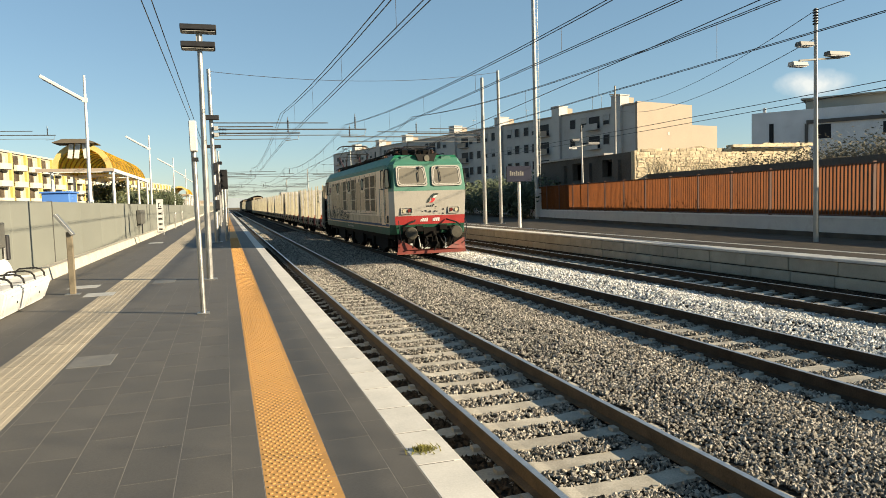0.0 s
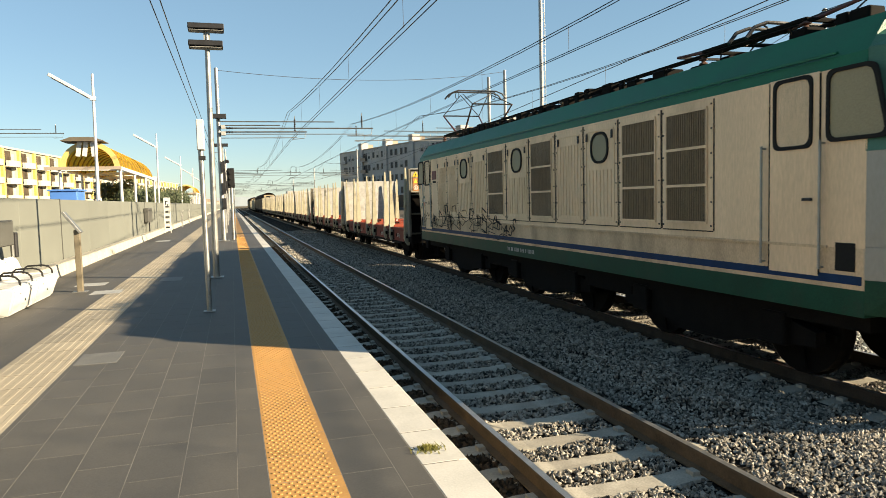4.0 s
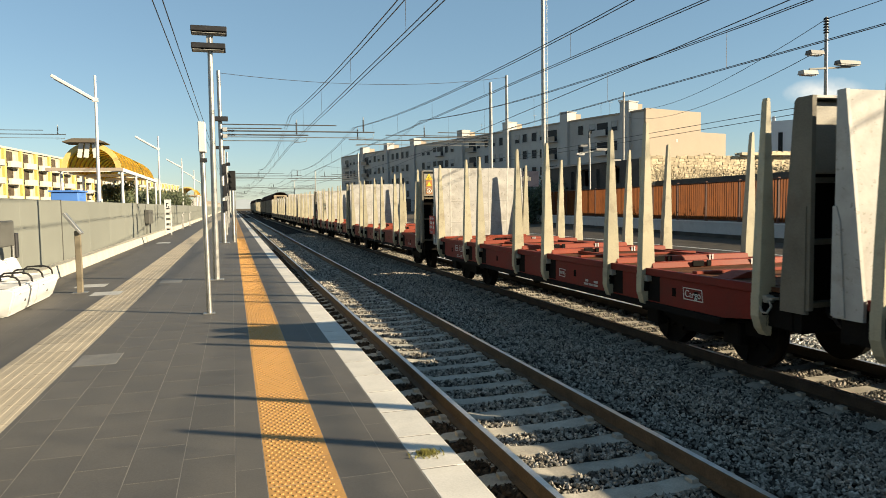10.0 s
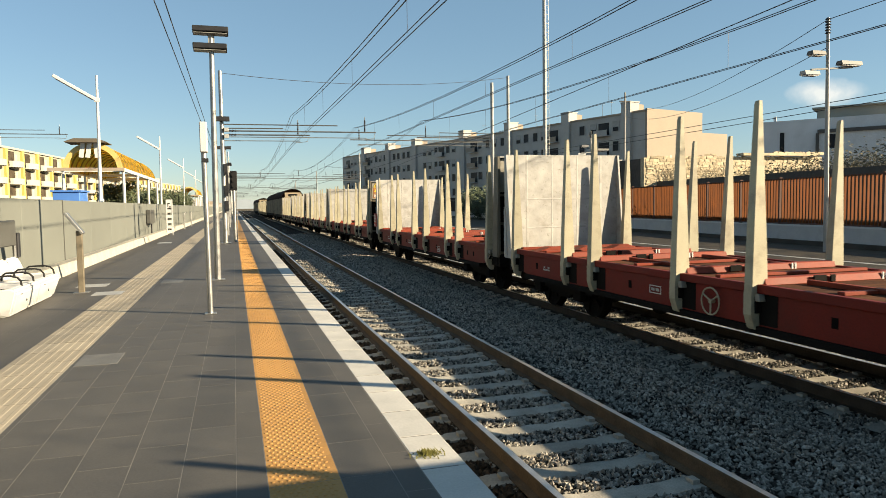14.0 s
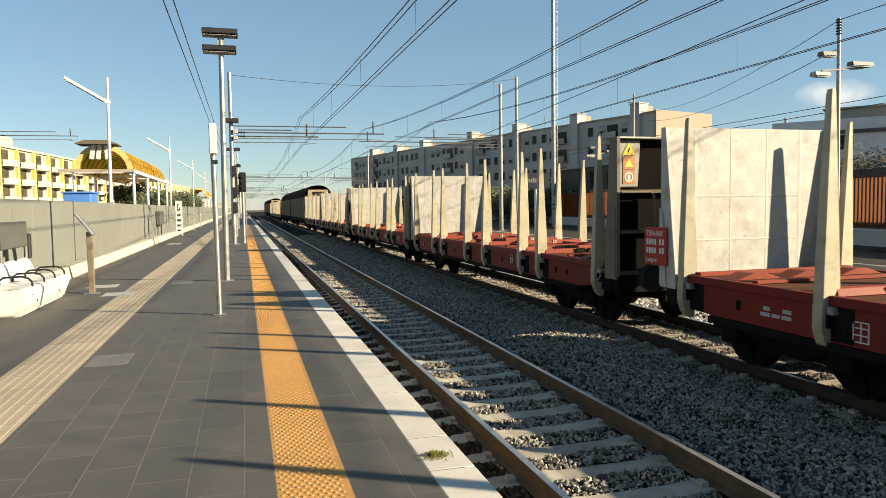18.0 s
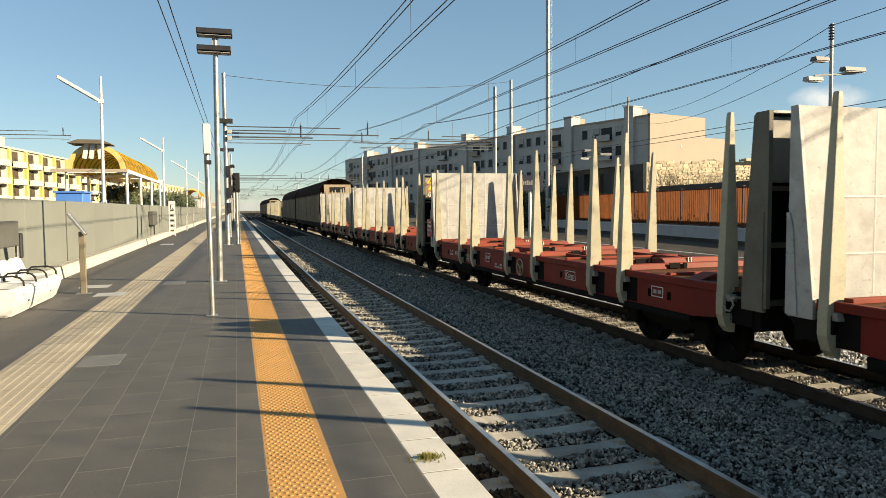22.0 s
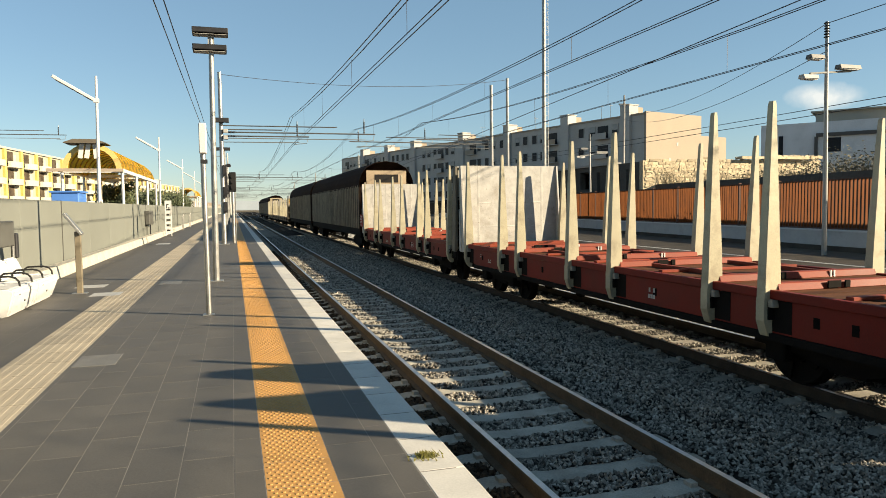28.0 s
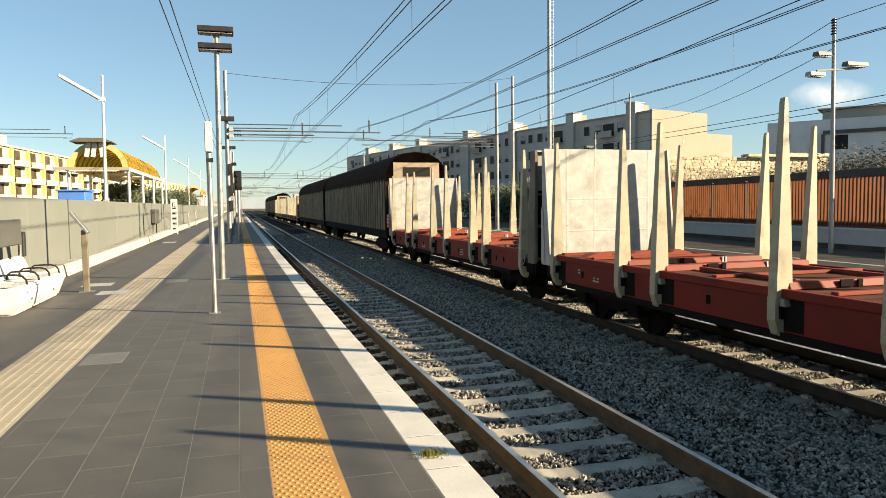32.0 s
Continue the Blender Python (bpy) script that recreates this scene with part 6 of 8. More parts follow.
    for x in (-0.3, 0.25):
        part("roof_cable", rods([(x, 0.95, 4.0), (x + 0.1, 1.2, 4.2), (x - 0.05, 2.2, 4.25), (x + 0.1, 3.6, 4.12), (x, 4.4, 4.2)], 0.03, 6), M_RUBBER, lo)
    for i in range(26):
        y = 4.6 + i * 0.40
        bm = bmesh.new()
        h = rg.uniform(0.10, 0.26)
        box(bm, -1.0, -1.0 + rg.uniform(0.2, 0.42), y, y + rg.uniform(0.14, 0.34), 3.965, 3.97 + h)
        bevel(bm, 0.02)
        part("roof_fitting", bm, M_GRIMESHADE, lo)
    for sx in (-1, 1):
        bm = bmesh.new()
        rods([(sx * 1.15, 1.8, 4.12), (sx * 1.15, 15.5, 4.12)], 0.014, 5, bm)
        for i in range(12):
            y = 1.9 + i * 1.2
            rods([(sx * 1.17, y, 3.96), (sx * 1.15, y, 4.12)], 0.012, 5, bm)
        part("roof_rail", bm, M_GRIMESHADE, lo)
    # running gear
    for yb in (3.45, 8.65, 13.85):
        for sx in (-1, 1):
            bm = bmesh.new()
            prism(bm, [(-2.0, 0.62), (-2.0, 0.45), (-0.9, 0.36), (-0.5, 0.25), (0.5, 0.25), (0.9, 0.36), (2.0, 0.45), (2.0, 0.62), (1.0, 0.85), (-1.0, 0.85)], sx * 1.12 - 0.07, sx * 1.12 + 0.07, 'x')
            part("bogie_side", bm, M_GRIMESHADE, lo, at=pose(0, yb, 0))
            for d in (-1.425, 1.425):
                part("axle_box", bevel(boxes((sx * 1.2 - 0.09, sx * 1.2 + 0.09, d - 0.2, d + 0.2, 0.4, 0.8)), 0.02), M_GRIMESHADE, lo, at=pose(0, yb, 0))
        bm = bmesh.new()
        box(bm, -1.2, 1.2, yb + 1.75, yb + 3.4, 0.56, 0.95)
        bevel(bm, 0.04)
        if yb < 13:
            part("equipment_case", bm, M_GRIMESHADE, lo)
        else:
            bm.free()
        for d in (-1.425, 1.425):
            put_wheelset(lo, yb + d, 0.60, WS_LOCO)
    part("underframe", boxes((-1.25, 1.25, 0.7, L_LEN - 0.7, 0.75, 0.949)), M_GRIMESHADE, lo)
    return lo


MOVING.append((locomotive(pose(TRAIN_X, LOCO_S, 0)), LOCO_S))

# ---------------------------------------------------------------- overhead line
def wire(name, a, b, sag=0.0, r=0.012, n=10, mat=None, label="", cat="wire", group="overhead wires"):
    a, b = Vector(a), Vector(b)
    pts = []
    for i in range(n + 1):
        t = i / n
        p = a.lerp(b, t)
        p.z -= sag * 4 * t * (1 - t)
        pts.append(p)
    return pts, rods(pts, r, 5)


SPANS = [-66, -16, 34.3, 84, 134, 184, 234, 284]


SPANS_EAST = [y + 8.2 for y in SPANS]     # the masts of the old platform stand further on


def overhead(name, x, contact, top, dip, label, spans=SPANS):
    line = thing(name, label, "overhead line", "overhead lines")
    for i, (y0, y1) in enumerate(zip(spans[:-1], spans[1:])):
        xa, xb = x + (0.2 if i % 2 else -0.2), x + (-0.2 if i % 2 else 0.2)
        for dx in (-0.05, 0.05):
            part("contact_wire", wire("w", (xa + dx, y0, contact), (xb + dx, y1, contact), 0.02, 0.009, 4)[1], M_WIRE, line)
        for dx in (-0.06, 0.06):
            pts, bm = wire("w", (xa + dx, y0, top), (xb + dx, y1, top), dip, 0.011, 14)
            part("catenary_wire", bm, M_WIRE, line)
        if y0 < 90:
            for k in range(1, 9):
                t = k / 9
                q = Vector((xa, y0, top)).lerp(Vector((xb, y1, top)), t)
                zq = q.z - dip * 4 * t * (1 - t)
                bm = bmesh.new()
                rod(bm, (q.x, q.y, contact), (q.x, q.y, zq), 0.005, n=4)
                part("dropper", bm, M_WIRE, line)
    return line


overhead("overhead_line", TRACKS["near"] - 0.06, 5.20, 6.55, 0.72, "overhead wires with droppers above the near track")
overhead("overhead_line", TRACKS["middle"], 5.50, 6.95, 0.90, "overhead wires with droppers above the middle track", SPANS_EAST)
overhead("overhead_line", TRACKS["far"], 5.45, 7.45, 1.15, "overhead wires with droppers above the far track", SPANS_EAST)


def line_mast(x, y, z0, h, reach, side, label, detailed=True, r=0.11):
    """Tubular mast with two cantilevers reaching over the tracks."""
    m = thing("overhead_line_mast", label, "mast", "overhead line masts", at=pose(x, y, z0))
    bm = bmesh.new()
    rod(bm, (0, 0, 0), (0, 0, h), r, r * 0.8, n=12)
    part("tube", bm, M_STEEL, m)
    part("base_plate", bevel(boxes((-0.25, 0.25, -0.25, 0.25, 0.0, 0.04)), 0.01), M_STEEL, m)
    for tip, zt in reach:
        d = (tip - x)
        zz = zt - z0
        part("cantilever_tube", rods([(0, 0, zz), (d + side * 0.55, 0, zz + 0.02)], 0.032, 8), M_ARMSTEEL, m)
        part("steady_arm", rods([(0, 0, zz - 0.28), (d + side * 0.1, 0, zz - 0.26)], 0.02, 6), M_STEEL, m)
        part("tie_tube", rods([(0, 0, zz + 0.30), (d * 0.8, 0, zz + 0.32)], 0.026, 6), M_ARMSTEEL, m)
        bm = bmesh.new()
        insulator_bar(bm, (side * 0.25, 0, zz), (side * 0.65, 0, zz), 0.06)
        part("insulator", bm, M_DARK, m)
        bm = bmesh.new()
        insulator_bar(bm, (d, 0, zz + 0.05), (d, 0, zz + 0.62), 0.05)
        part("insulator", bm, M_DARK, m)
        bm = bmesh.new()
        rods([(d, 0, zz + 0.6), (d, 0, zz + 0.75)], 0.02, 6, bm)
        part("drop_clamp", bm, M_STEEL, m)
        bm = bmesh.new()
        rods([(d - 0.15, 0, zz - 0.35), (d + 0.45, 0, zz - 0.28), (d + 0.5, 0, zz - 0.05)], 0.015, 6, bm)
        part("registration_arm", bm, M_STEEL, m)
    if side > 0 and y > 40:
        part("feeder_bracket", rods([(0, 0, 7.65), (-1.75, 0, 7.65)], 0.025, 6), M_STEEL, m)
    return m


line_mast(-0.42, 34.3, PLAT, 8.0, [(TRACKS["near"], 5.62), (6.3, 5.80)], 1, "galvanised overhead line mast standing on the platform")
for y in (84, 134, 184, 234):
    line_mast(-0.42, y, PLAT, 8.0, [(TRACKS["near"], 5.62), (TRACKS["middle"], 5.80)], 1, "galvanised overhead line mast further along the platform")
line_mast(16.1, 42.5, PLAT, 9.4, [(TRACKS["far"], 6.4), (TRACKS["middle"], 6.2)], -1, "galvanised overhead line mast on the old platform", r=0.13)
m = line_mast(17.25, 42.6, PLAT, 9.9, [], -1, "tall plain galvanised mast on the old platform", r=0.12)
for y in (92, 142, 192):
    line_mast(16.1, y, PLAT, 8.6, [(TRACKS["far"], 6.0), (TRACKS["middle"], 5.8)], -1, "galvanised overhead line mast further along the old platform")
line_mast(-17.6, 60, 0.0, 9.3, [(-12.6, 8.0)], 1, "galvanised overhead line mast beyond the platform wall", r=0.12)
# cross-span wire between mast heads and plain line wires
loose = (((-0.42, 34.3, 8.45), (17.25, 42.6, 10.35), 0.5, 0.012), ((-1.72, -16, 8.2), (-1.72, 234, 8.2), 0.0, 0.018), ((-2.0, -16, 8.2), (-2.0, 234, 8.2), 0.0, 0.018),
         ((20.6, -20, 5.95), (23.2, 62, 6.3), 0.25, 0.014), ((20.6, -20, 5.75), (23.2, 62, 6.0), 0.25, 0.014),
         ((17.78, 17.6, 7.75), (36.35, 60, 11.1), 1.0, 0.012), ((17.78, 17.6, 7.75), (15.2, -20, 8.3), 0.2, 0.012), ((17.78, 17.6, 6.9), (36.35, 60, 10.4), 1.0, 0.012),
         ((11.4, -16, 7.5), (12.1, 60, 4.98), 0.05, 0.013))
for a, b, sag, r in loose:
    w = part("line_wire", wire("w", a, b, sag, r, 16)[1], M_WIRE)
    tagged(w, "single dark line wire slung between masts", "wire", "line wires")

# ---------------------------------------------------------------- grey apartment block behind the old platform
BLD = pose(60.8, 94.5, -0.62, 0, 0, 15.6)      # x: depth away from the tracks, y: along the front
blk_b = thing("apartment_block", "long grey apartment block of five storeys with a cream end wall", "building", at=BLD)
H = 16.6
LENB = 112.0
part("wall_front", boxes((0, 0.4, 0, LENB, 0, H)), M_GREYBLD, blk_b)
part("wall_back", boxes((12.6, 13, 0, LENB, 0, H)), M_GREYBLD, blk_b)
part("wall_end", boxes((0.0, 13.0, -0.4, 0.0, 0, H + 0.4)), M_CREAMBLD, blk_b, "sunlit cream end wall")
part("wall_end", boxes((0.0, 13.0, LENB, LENB + 0.4, 0, H)), M_CREAMBLD, blk_b)
part("roof", boxes((0.4, 12.6, 0, LENB, H - 0.4, H - 0.1)), M_ROOFDARK, blk_b)
part("parapet", boxes((-0.12, 0.25, 0.01, LENB - 0.01, H - 0.05, H + 0.25)), M_CREAMBLD, blk_b)
part("lower_wing", boxes((13.0, 27.0, 5.0, 14, 0, 14.6)), M_CREAMBLD, blk_b, "lower cream wing")
bm = bmesh.new()
ring_frame(bm, [(-0.72, -0.85), (0.72, -0.85), (0.72, 0.85), (-0.72, 0.85)], [(-0.62, -0.75), (0.62, -0.75), (0.62, 0.75), (-0.62, 0.75)], -0.10, 0.02)
WIN_FRAME = mesh_of(bm, "window_frame")
WIN_PANE = mesh_of(boxes((-0.02, 0.015, -0.62, 0.62, -0.75, 0.75)), "pane")
WIN_SHUT = mesh_of(boxes((-0.05, -0.021, -0.62, 0.62, -0.1, 0.75)), "shutter")
WIN_SILL = mesh_of(boxes((-0.16, 0.0, -0.8, 0.8, -0.93, -0.86)), "window_sill")
WIN_FRAME.materials.append(M_SHUTTER)
WIN_PANE.materials.append(M_WINDOW)
WIN_SHUT.materials.append(M_SHUTTER)
WIN_SILL.materials.append(M_SHUTTER)


def window(parent, m, shutter):
    w = part("window", WIN_FRAME, M_SHUTTER, parent, at=m)
    part("pane", WIN_PANE, M_WINDOW, w)
    if shutter:
        part("shutter", WIN_SHUT, M_SHUTTER, w)
    return w


random.seed(7)
SHAFTS = [3.5, 17.5, 34.0, 50, 70.5, 84, 98]
for fl in range(5):
    z = 14.9 - fl * 3.15
    if z < 3:
        continue
    k = 0
    y = 6.0 if fl else 6.0
    while y < LENB - 2:
        k += 1
        near_shaft = min(abs(y - s) for s in SHAFTS)
        if near_shaft > 1.8:
            if k % 5 in (2,) and fl < 4:
                # balcony with a parapet; a flat dark sheet draws its shaded recess
                b = part("balcony", boxes((-0.9, 0.0, y - 1.5, y + 1.5, z - 1.45, z - 1.32)), M_GREYBLD, blk_b)
                part("balcony_parapet", boxes((-0.9, -0.82, y - 1.5, y + 1.5, z - 1.32, z - 0.45)), M_CREAMBLD if k % 2 else M_GREYBLD, b)
                part("balcony_opening", boxes((-0.02, 0.0, y - 1.2, y + 1.2, z - 1.32, z + 0.75)), M_WINDOW, b)
            else:
                window(blk_b, pose(0, y, z), random.random() < 0.35)
        y += 2.7 if k % 2 else 2.3
for s in SHAFTS:
    sh = part("stair_shaft", boxes((-0.5, 1.5, s - 0.95, s + 0.95, 0, H + 1.7)), M_GREYBLD, blk_b)
    part("shaft_cap", boxes((-0.6, 1.6, s - 1.05, s + 1.05, H + 1.7, H + 1.85)), M_GREYBLD, sh)
    part("water_tank", boxes((1.8, 3.4, s - 0.2, s + 1.6, H - 0.1, H + 1.6)), M_CREAMBLD, blk_b, "cream rooftop tank room")
for y in (8, 10, 27, 44, 61, 90):
    an = part("aerial", rods([(1.0, y, H), (1.0, y, H + 2.6)], 0.03, 5), M_STEEL, blk_b)
    part("aerial_boom", rods([(0.6, y, H + 2.4), (1.6, y, H + 2.4)], 0.02, 5), M_STEEL, an)
for x, z in ((5.2, 9.5), (7.0, 12.0)):
    part("vent_hole", boxes((x, x + 0.4, -0.43, -0.4, z, z + 0.5)), M_SHUTTER, blk_b)
for y in (30, 47, 64):
    part("awning", boxes((-1.6, -0.05, y - 6, y + 6, 3.6, 3.75)), M_ROOFDARK, blk_b, "dark ground floor awning")
part("shop_front", boxes((-0.05, -0.01, 8, LENB - 4, 0, 4.2)), M_WINDOW, blk_b, "dark ground floor arcade")

# modern grey house
mod = thing("modern_house", "low modern grey house with flat roof and dark window strip", "building", at=pose(91.8, 66.2, 0.88, 0, 0, 129))
# x runs along its front towards the sun side, y away behind
part("wall_front", boxes((0, 26, -0.4, 0, -1.5, 12.7)), M_HOUSE, mod)
part("wall_side", boxes((0, 0.4, -14, -0.4, -1.5, 12.7)), M_HOUSE, mod)
part("wall_back", boxes((0, 26, -14.4, -14, -1.5, 12.7)), M_HOUSE, mod)
part("wall_side", boxes((25.6, 26, -14, -0.4, -1.5, 12.7)), M_HOUSE, mod)
part("roof", boxes((0.4, 25.6, -14, -0.4, 12.3, 12.5)), M_ROOFDARK, mod)
part("window_strip", boxes((3, 18.5, -0.0, 0.06, 8.2, 10.6)), M_HOUSE, mod, "long recessed grey strip")
part("window", boxes((15.6, 17.6, 0.061, 0.08, 8.4, 10.4)), M_WINDOW, mod)
part("window", boxes((8.0, 9.4, 0.061, 0.08, 8.6, 10.2)), M_WINDOW, mod)
part("window_strip_frame", boxes((2.8, 18.7, 0.0, 0.35, 10.6, 11.1), (18.5, 18.9, 0.0, 0.35, 8.0, 10.6)), M_ROOFDARK, mod)
part("window", boxes((23.0, 23.6, 0.0, 0.05, 7.5, 11.0)), M_WINDOW, mod)
part("penthouse", boxes((9, 19, -9, -1.5, 12.5, 14.2)), M_WHITEBLD, mod, "white roof room")
part("penthouse_roof", boxes((8.6, 19.6, -9.4, -1.0, 14.2, 14.4)), M_WHITEBLD, mod)
part("chimney", boxes((24.4, 24.8, -2.4, -2.0, 12.5, 13.6)), M_HOUSE, mod)

# ---------------------------------------------------------------- ruined house by the fence
ruin = thing("ruined_house", "roofless ruined house, side wall in shade-dark render and sunlit rubble stone gable", "ruin", at=pose(26.0, 41.0, 0))
GZ = 0.5
# side towards the track, its shade put into dark render; openings left free
def pierced(name, parent, mat, y0, y1, z0, z1, x0, x1, holes):
    ys_ = sorted({y0, y1, *[h[0] for h in holes], *[h[1] for h in holes]})
    for a, b in zip(ys_[:-1], ys_[1:]):
        hs = [h for h in holes if h[0] <= a and b <= h[1]]
        bands = [(z0, z1)] if not hs else [(z0, hs[0][2]), (hs[0][3], z1)]
        for c, d in bands:
            if d - c > 0.01:
                part(name, boxes((x0, x1, a, b, c, d)), mat, parent)
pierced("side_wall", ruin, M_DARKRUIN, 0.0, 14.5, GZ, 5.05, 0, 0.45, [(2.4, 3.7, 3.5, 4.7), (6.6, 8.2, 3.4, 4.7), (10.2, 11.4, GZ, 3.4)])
# inner wall and unseen slab added to keep the openings dark
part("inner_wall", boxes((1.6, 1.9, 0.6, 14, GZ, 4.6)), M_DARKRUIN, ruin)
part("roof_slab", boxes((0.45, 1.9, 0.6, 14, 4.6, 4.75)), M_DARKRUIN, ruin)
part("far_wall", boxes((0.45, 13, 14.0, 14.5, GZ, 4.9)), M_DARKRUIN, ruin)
part("wall_top_slab", boxes((-0.15, 0.6, 3.2, 14.5, 5.05, 5.2)), M_CONC, ruin)
for y in (1.2, 5.2, 9.2):
    part("buttress", boxes((-0.25, 0.0, y, y + 0.5, GZ, 4.6)), M_DARKRUIN, ruin)
# gable of rubble: mortar core with stones on its face
part("gable_core", boxes((0.0, 14.4, -0.47, -0.06, GZ, 5.1)), M_RUINMORTAR, ruin)
random.seed(3)
rub = []
for k in range(5):
    bm = bmesh.new()
    box(bm, -0.5, 0.5, -0.5, 0.5, -0.5, 0.5)
    for v in bm.verts:
        v.co += Vector((random.uniform(-0.12, 0.12), random.uniform(-0.2, 0.2), random.uniform(-0.14, 0.14)))
    bevel(bm, 0.08)
    me = mesh_of(bm, "rubble_stone")
    me.materials.append(M_RUIN)
    rub.append(me)
cnt = 0
z = 3.0
gv, gf = [], []
while z < 5.75:
    x = 0.05 + random.uniform(0, 0.2)
    hgt = random.uniform(0.13, 0.22)
    while x < 14.3:
        w = random.uniform(0.22, 0.6)
        top = 5.12 + 0.2 * noise.noise((x * 0.7, 0, 0)) + 0.03 * x
        if z < top:
            m = Matrix.Translation((x + w / 2, -0.47 + random.uniform(-0.012, 0.012), z)) @ Euler((0, random.uniform(-0.15, 0.15), 0)).to_matrix().to_4x4() @ Matrix.Diagonal((w, 0.05 + 0.05 * random.random(), hgt, 1))
            me = rub[random.randrange(5)]
            if x < 6.5 and cnt < 300:
                part("rubble_stone", me, M_RUIN, ruin, at=m)
                cnt += 1
            else:
                k = len(gv)
                gv += [tuple(m @ v.co) for v in me.vertices]
                gf += [tuple(k + i for i in p.vertices) for p in me.polygons]
        x += w
    z += hgt
tagged(part("outer_rubble", data_mesh("outer_rubble", gv, gf), M_RUIN, ruin), kind="stuff")
part("gable_slab", boxes((7.5, 14.0, -0.9, -0.2, 5.25, 5.42)), M_RUIN, ruin, "broken pale stone slab on the wall top")

# retaining wall between the fence and the ruin, its shade put into dark render
back_wall = tagged(part("wall_rear", boxes((0.0, 0.35, 0, 90, 0.4, 3.52)), M_DARKRUIN, at=FEN_M @ Matrix.Translation((5.0, 6, 0))), "grey rendered wall behind the fence, coloured dark for shade", "wall", kind="structure")


def twiggy_bush(name, label, at, size, leaves, seed, leaf=M_DRYLEAF, spread=(1, 1, 1), twigs=26, leafs=0.06):
    rs = random.Random(seed)
    b = thing(name, label, "bush", "bushes", at=at)
    bm = bmesh.new()
    tips = []
    for i in range(twigs):
        a = rs.uniform(0, 6.28)
        p = Vector((rs.uniform(-0.3, 0.3) * spread[0], rs.uniform(-0.3, 0.3) * spread[1], 0)) * size
        d = Vector((math.cos(a) * 0.6 * spread[0], math.sin(a) * 0.6 * spread[1], rs.uniform(0.7, 1.3))) * size * 0.28
        for k in range(3):
            q = p + d + Vector((rs.uniform(-1, 1), rs.uniform(-1, 1), rs.uniform(-0.4, 0.7))) * size * 0.09
            rod(bm, p, q, 0.022 * (1 - 0.28 * k), 0.022 * (0.72 - 0.25 * k), n=4, caps=False)
            tips.append(q)
            p = q
            d *= 0.8
    part("branching", bm, M_TWIG, b)
    v, f = [], []
    for i in range(leaves):
        c = rs.choice(tips) + Vector((rs.gauss(0, 0.12), rs.gauss(0, 0.12), rs.gauss(0, 0.10))) * size
        s = leafs * rs.uniform(0.6, 1.5)
        u = Vector((rs.gauss(0, 1), rs.gauss(0, 1), rs.gauss(0, 1))).normalized()
        w = u.orthogonal().normalized()
        k = len(v)
        v += [tuple(c - u * s), tuple(c + w * s * 0.5), tuple(c + u * s), tuple(c - w * s * 0.5)]
        f.append((k, k + 1, k + 2, k + 3))
    tagged(part("leaves", data_mesh("leaves", v, f), leaf, b), kind="stuff")
    return b


for i, (x, y, z, s) in enumerate(((31.0, 31.0, 2.0, 3.8), (32.0, 28.0, 2.0, 4.0), (32.4, 24.6, 2.2, 4.2), (33.0, 21.2, 2.2, 4.4), (36.5, 28, 2.2, 4.2), (37.0, 23.5, 2.2, 4.4))):
    twiggy_bush("bush", "tangled dry olive-grey bush behind the fence", pose(x, y, z - 1.6), s, 22000, 40 + i, spread=(1.4, 1.4, 0.9), twigs=200, leafs=0.075)
# bushes added to fill the dark area past the fence's end
for i, (x, y) in enumerate(((23.4, 51.5), (23.9, 55.0), (24.4, 59.0), (24.9, 63.5), (25.6, 69.0), (26.4, 75.0))):
    twiggy_bush("hedge_bush", "dark evergreen bush added behind the low wall", pose(x, y, 0.3), 3.4, 4200, 90 + i, leaf=M_LEAF, spread=(0.8, 1.3, 1), twigs=40, leafs=0.14)
for i, (x, z) in enumerate(((28.2, 3.6), (30.6, 3.4), (33.0, 3.5), (35.5, 3.6))):
    twiggy_bush("creeper", "bare dry creeper clinging to the rubble gable", pose(x, 40.45, z - 0.6), 2.0, 160, 60 + i, spread=(1.3, 0.12, 1), twigs=30, leafs=0.05)

# ---------------------------------------------------------------- beyond the platform wall
street = tagged(part("street_ground", boxes((-60, WALL_X - 0.3, 10, 330, -0.6, 0.35)), M_CONC), "grey paved ground behind the platform wall", "pavement", kind="structure")


def street_lamp(y):
    l = thing("street_lamp", "tall white lamp post with one slanting lamp arm", "street lamp", "lamp posts behind the wall", at=pose(-8.1, y, 0.35))
    bm = bmesh.new()
    rod(bm, (0, 0, 0), (0.1, 0, 10.3), 0.13, 0.07, n=10)
    part("post", bm, M_WHITE, l)
    part("collar", boxes((-0.1, 0.22, -0.1, 0.1, 8.65, 8.9)), M_WHITE, l)
    bm = bmesh.new()
    box(bm, -2.75, 0.0, -0.20, 0.20, -0.10, 0.10)
    bevel(bm, 0.03)
    arm = part("lamp_arm", bm, M_WHITE, l, at=Matrix.Translation((0.0, 0, 8.78)) @ Matrix.Rotation(radians(31), 4, 'Y'))
    for k in range(4):
        part("lamp_module", boxes((-2.5 + k * 0.6, -2.0 + k * 0.6, -0.15, 0.15, -0.13, -0.101)), M_SHUTTER, arm)


for y in (48.8, 87.6, 127, 166, 205):
    street_lamp(y)

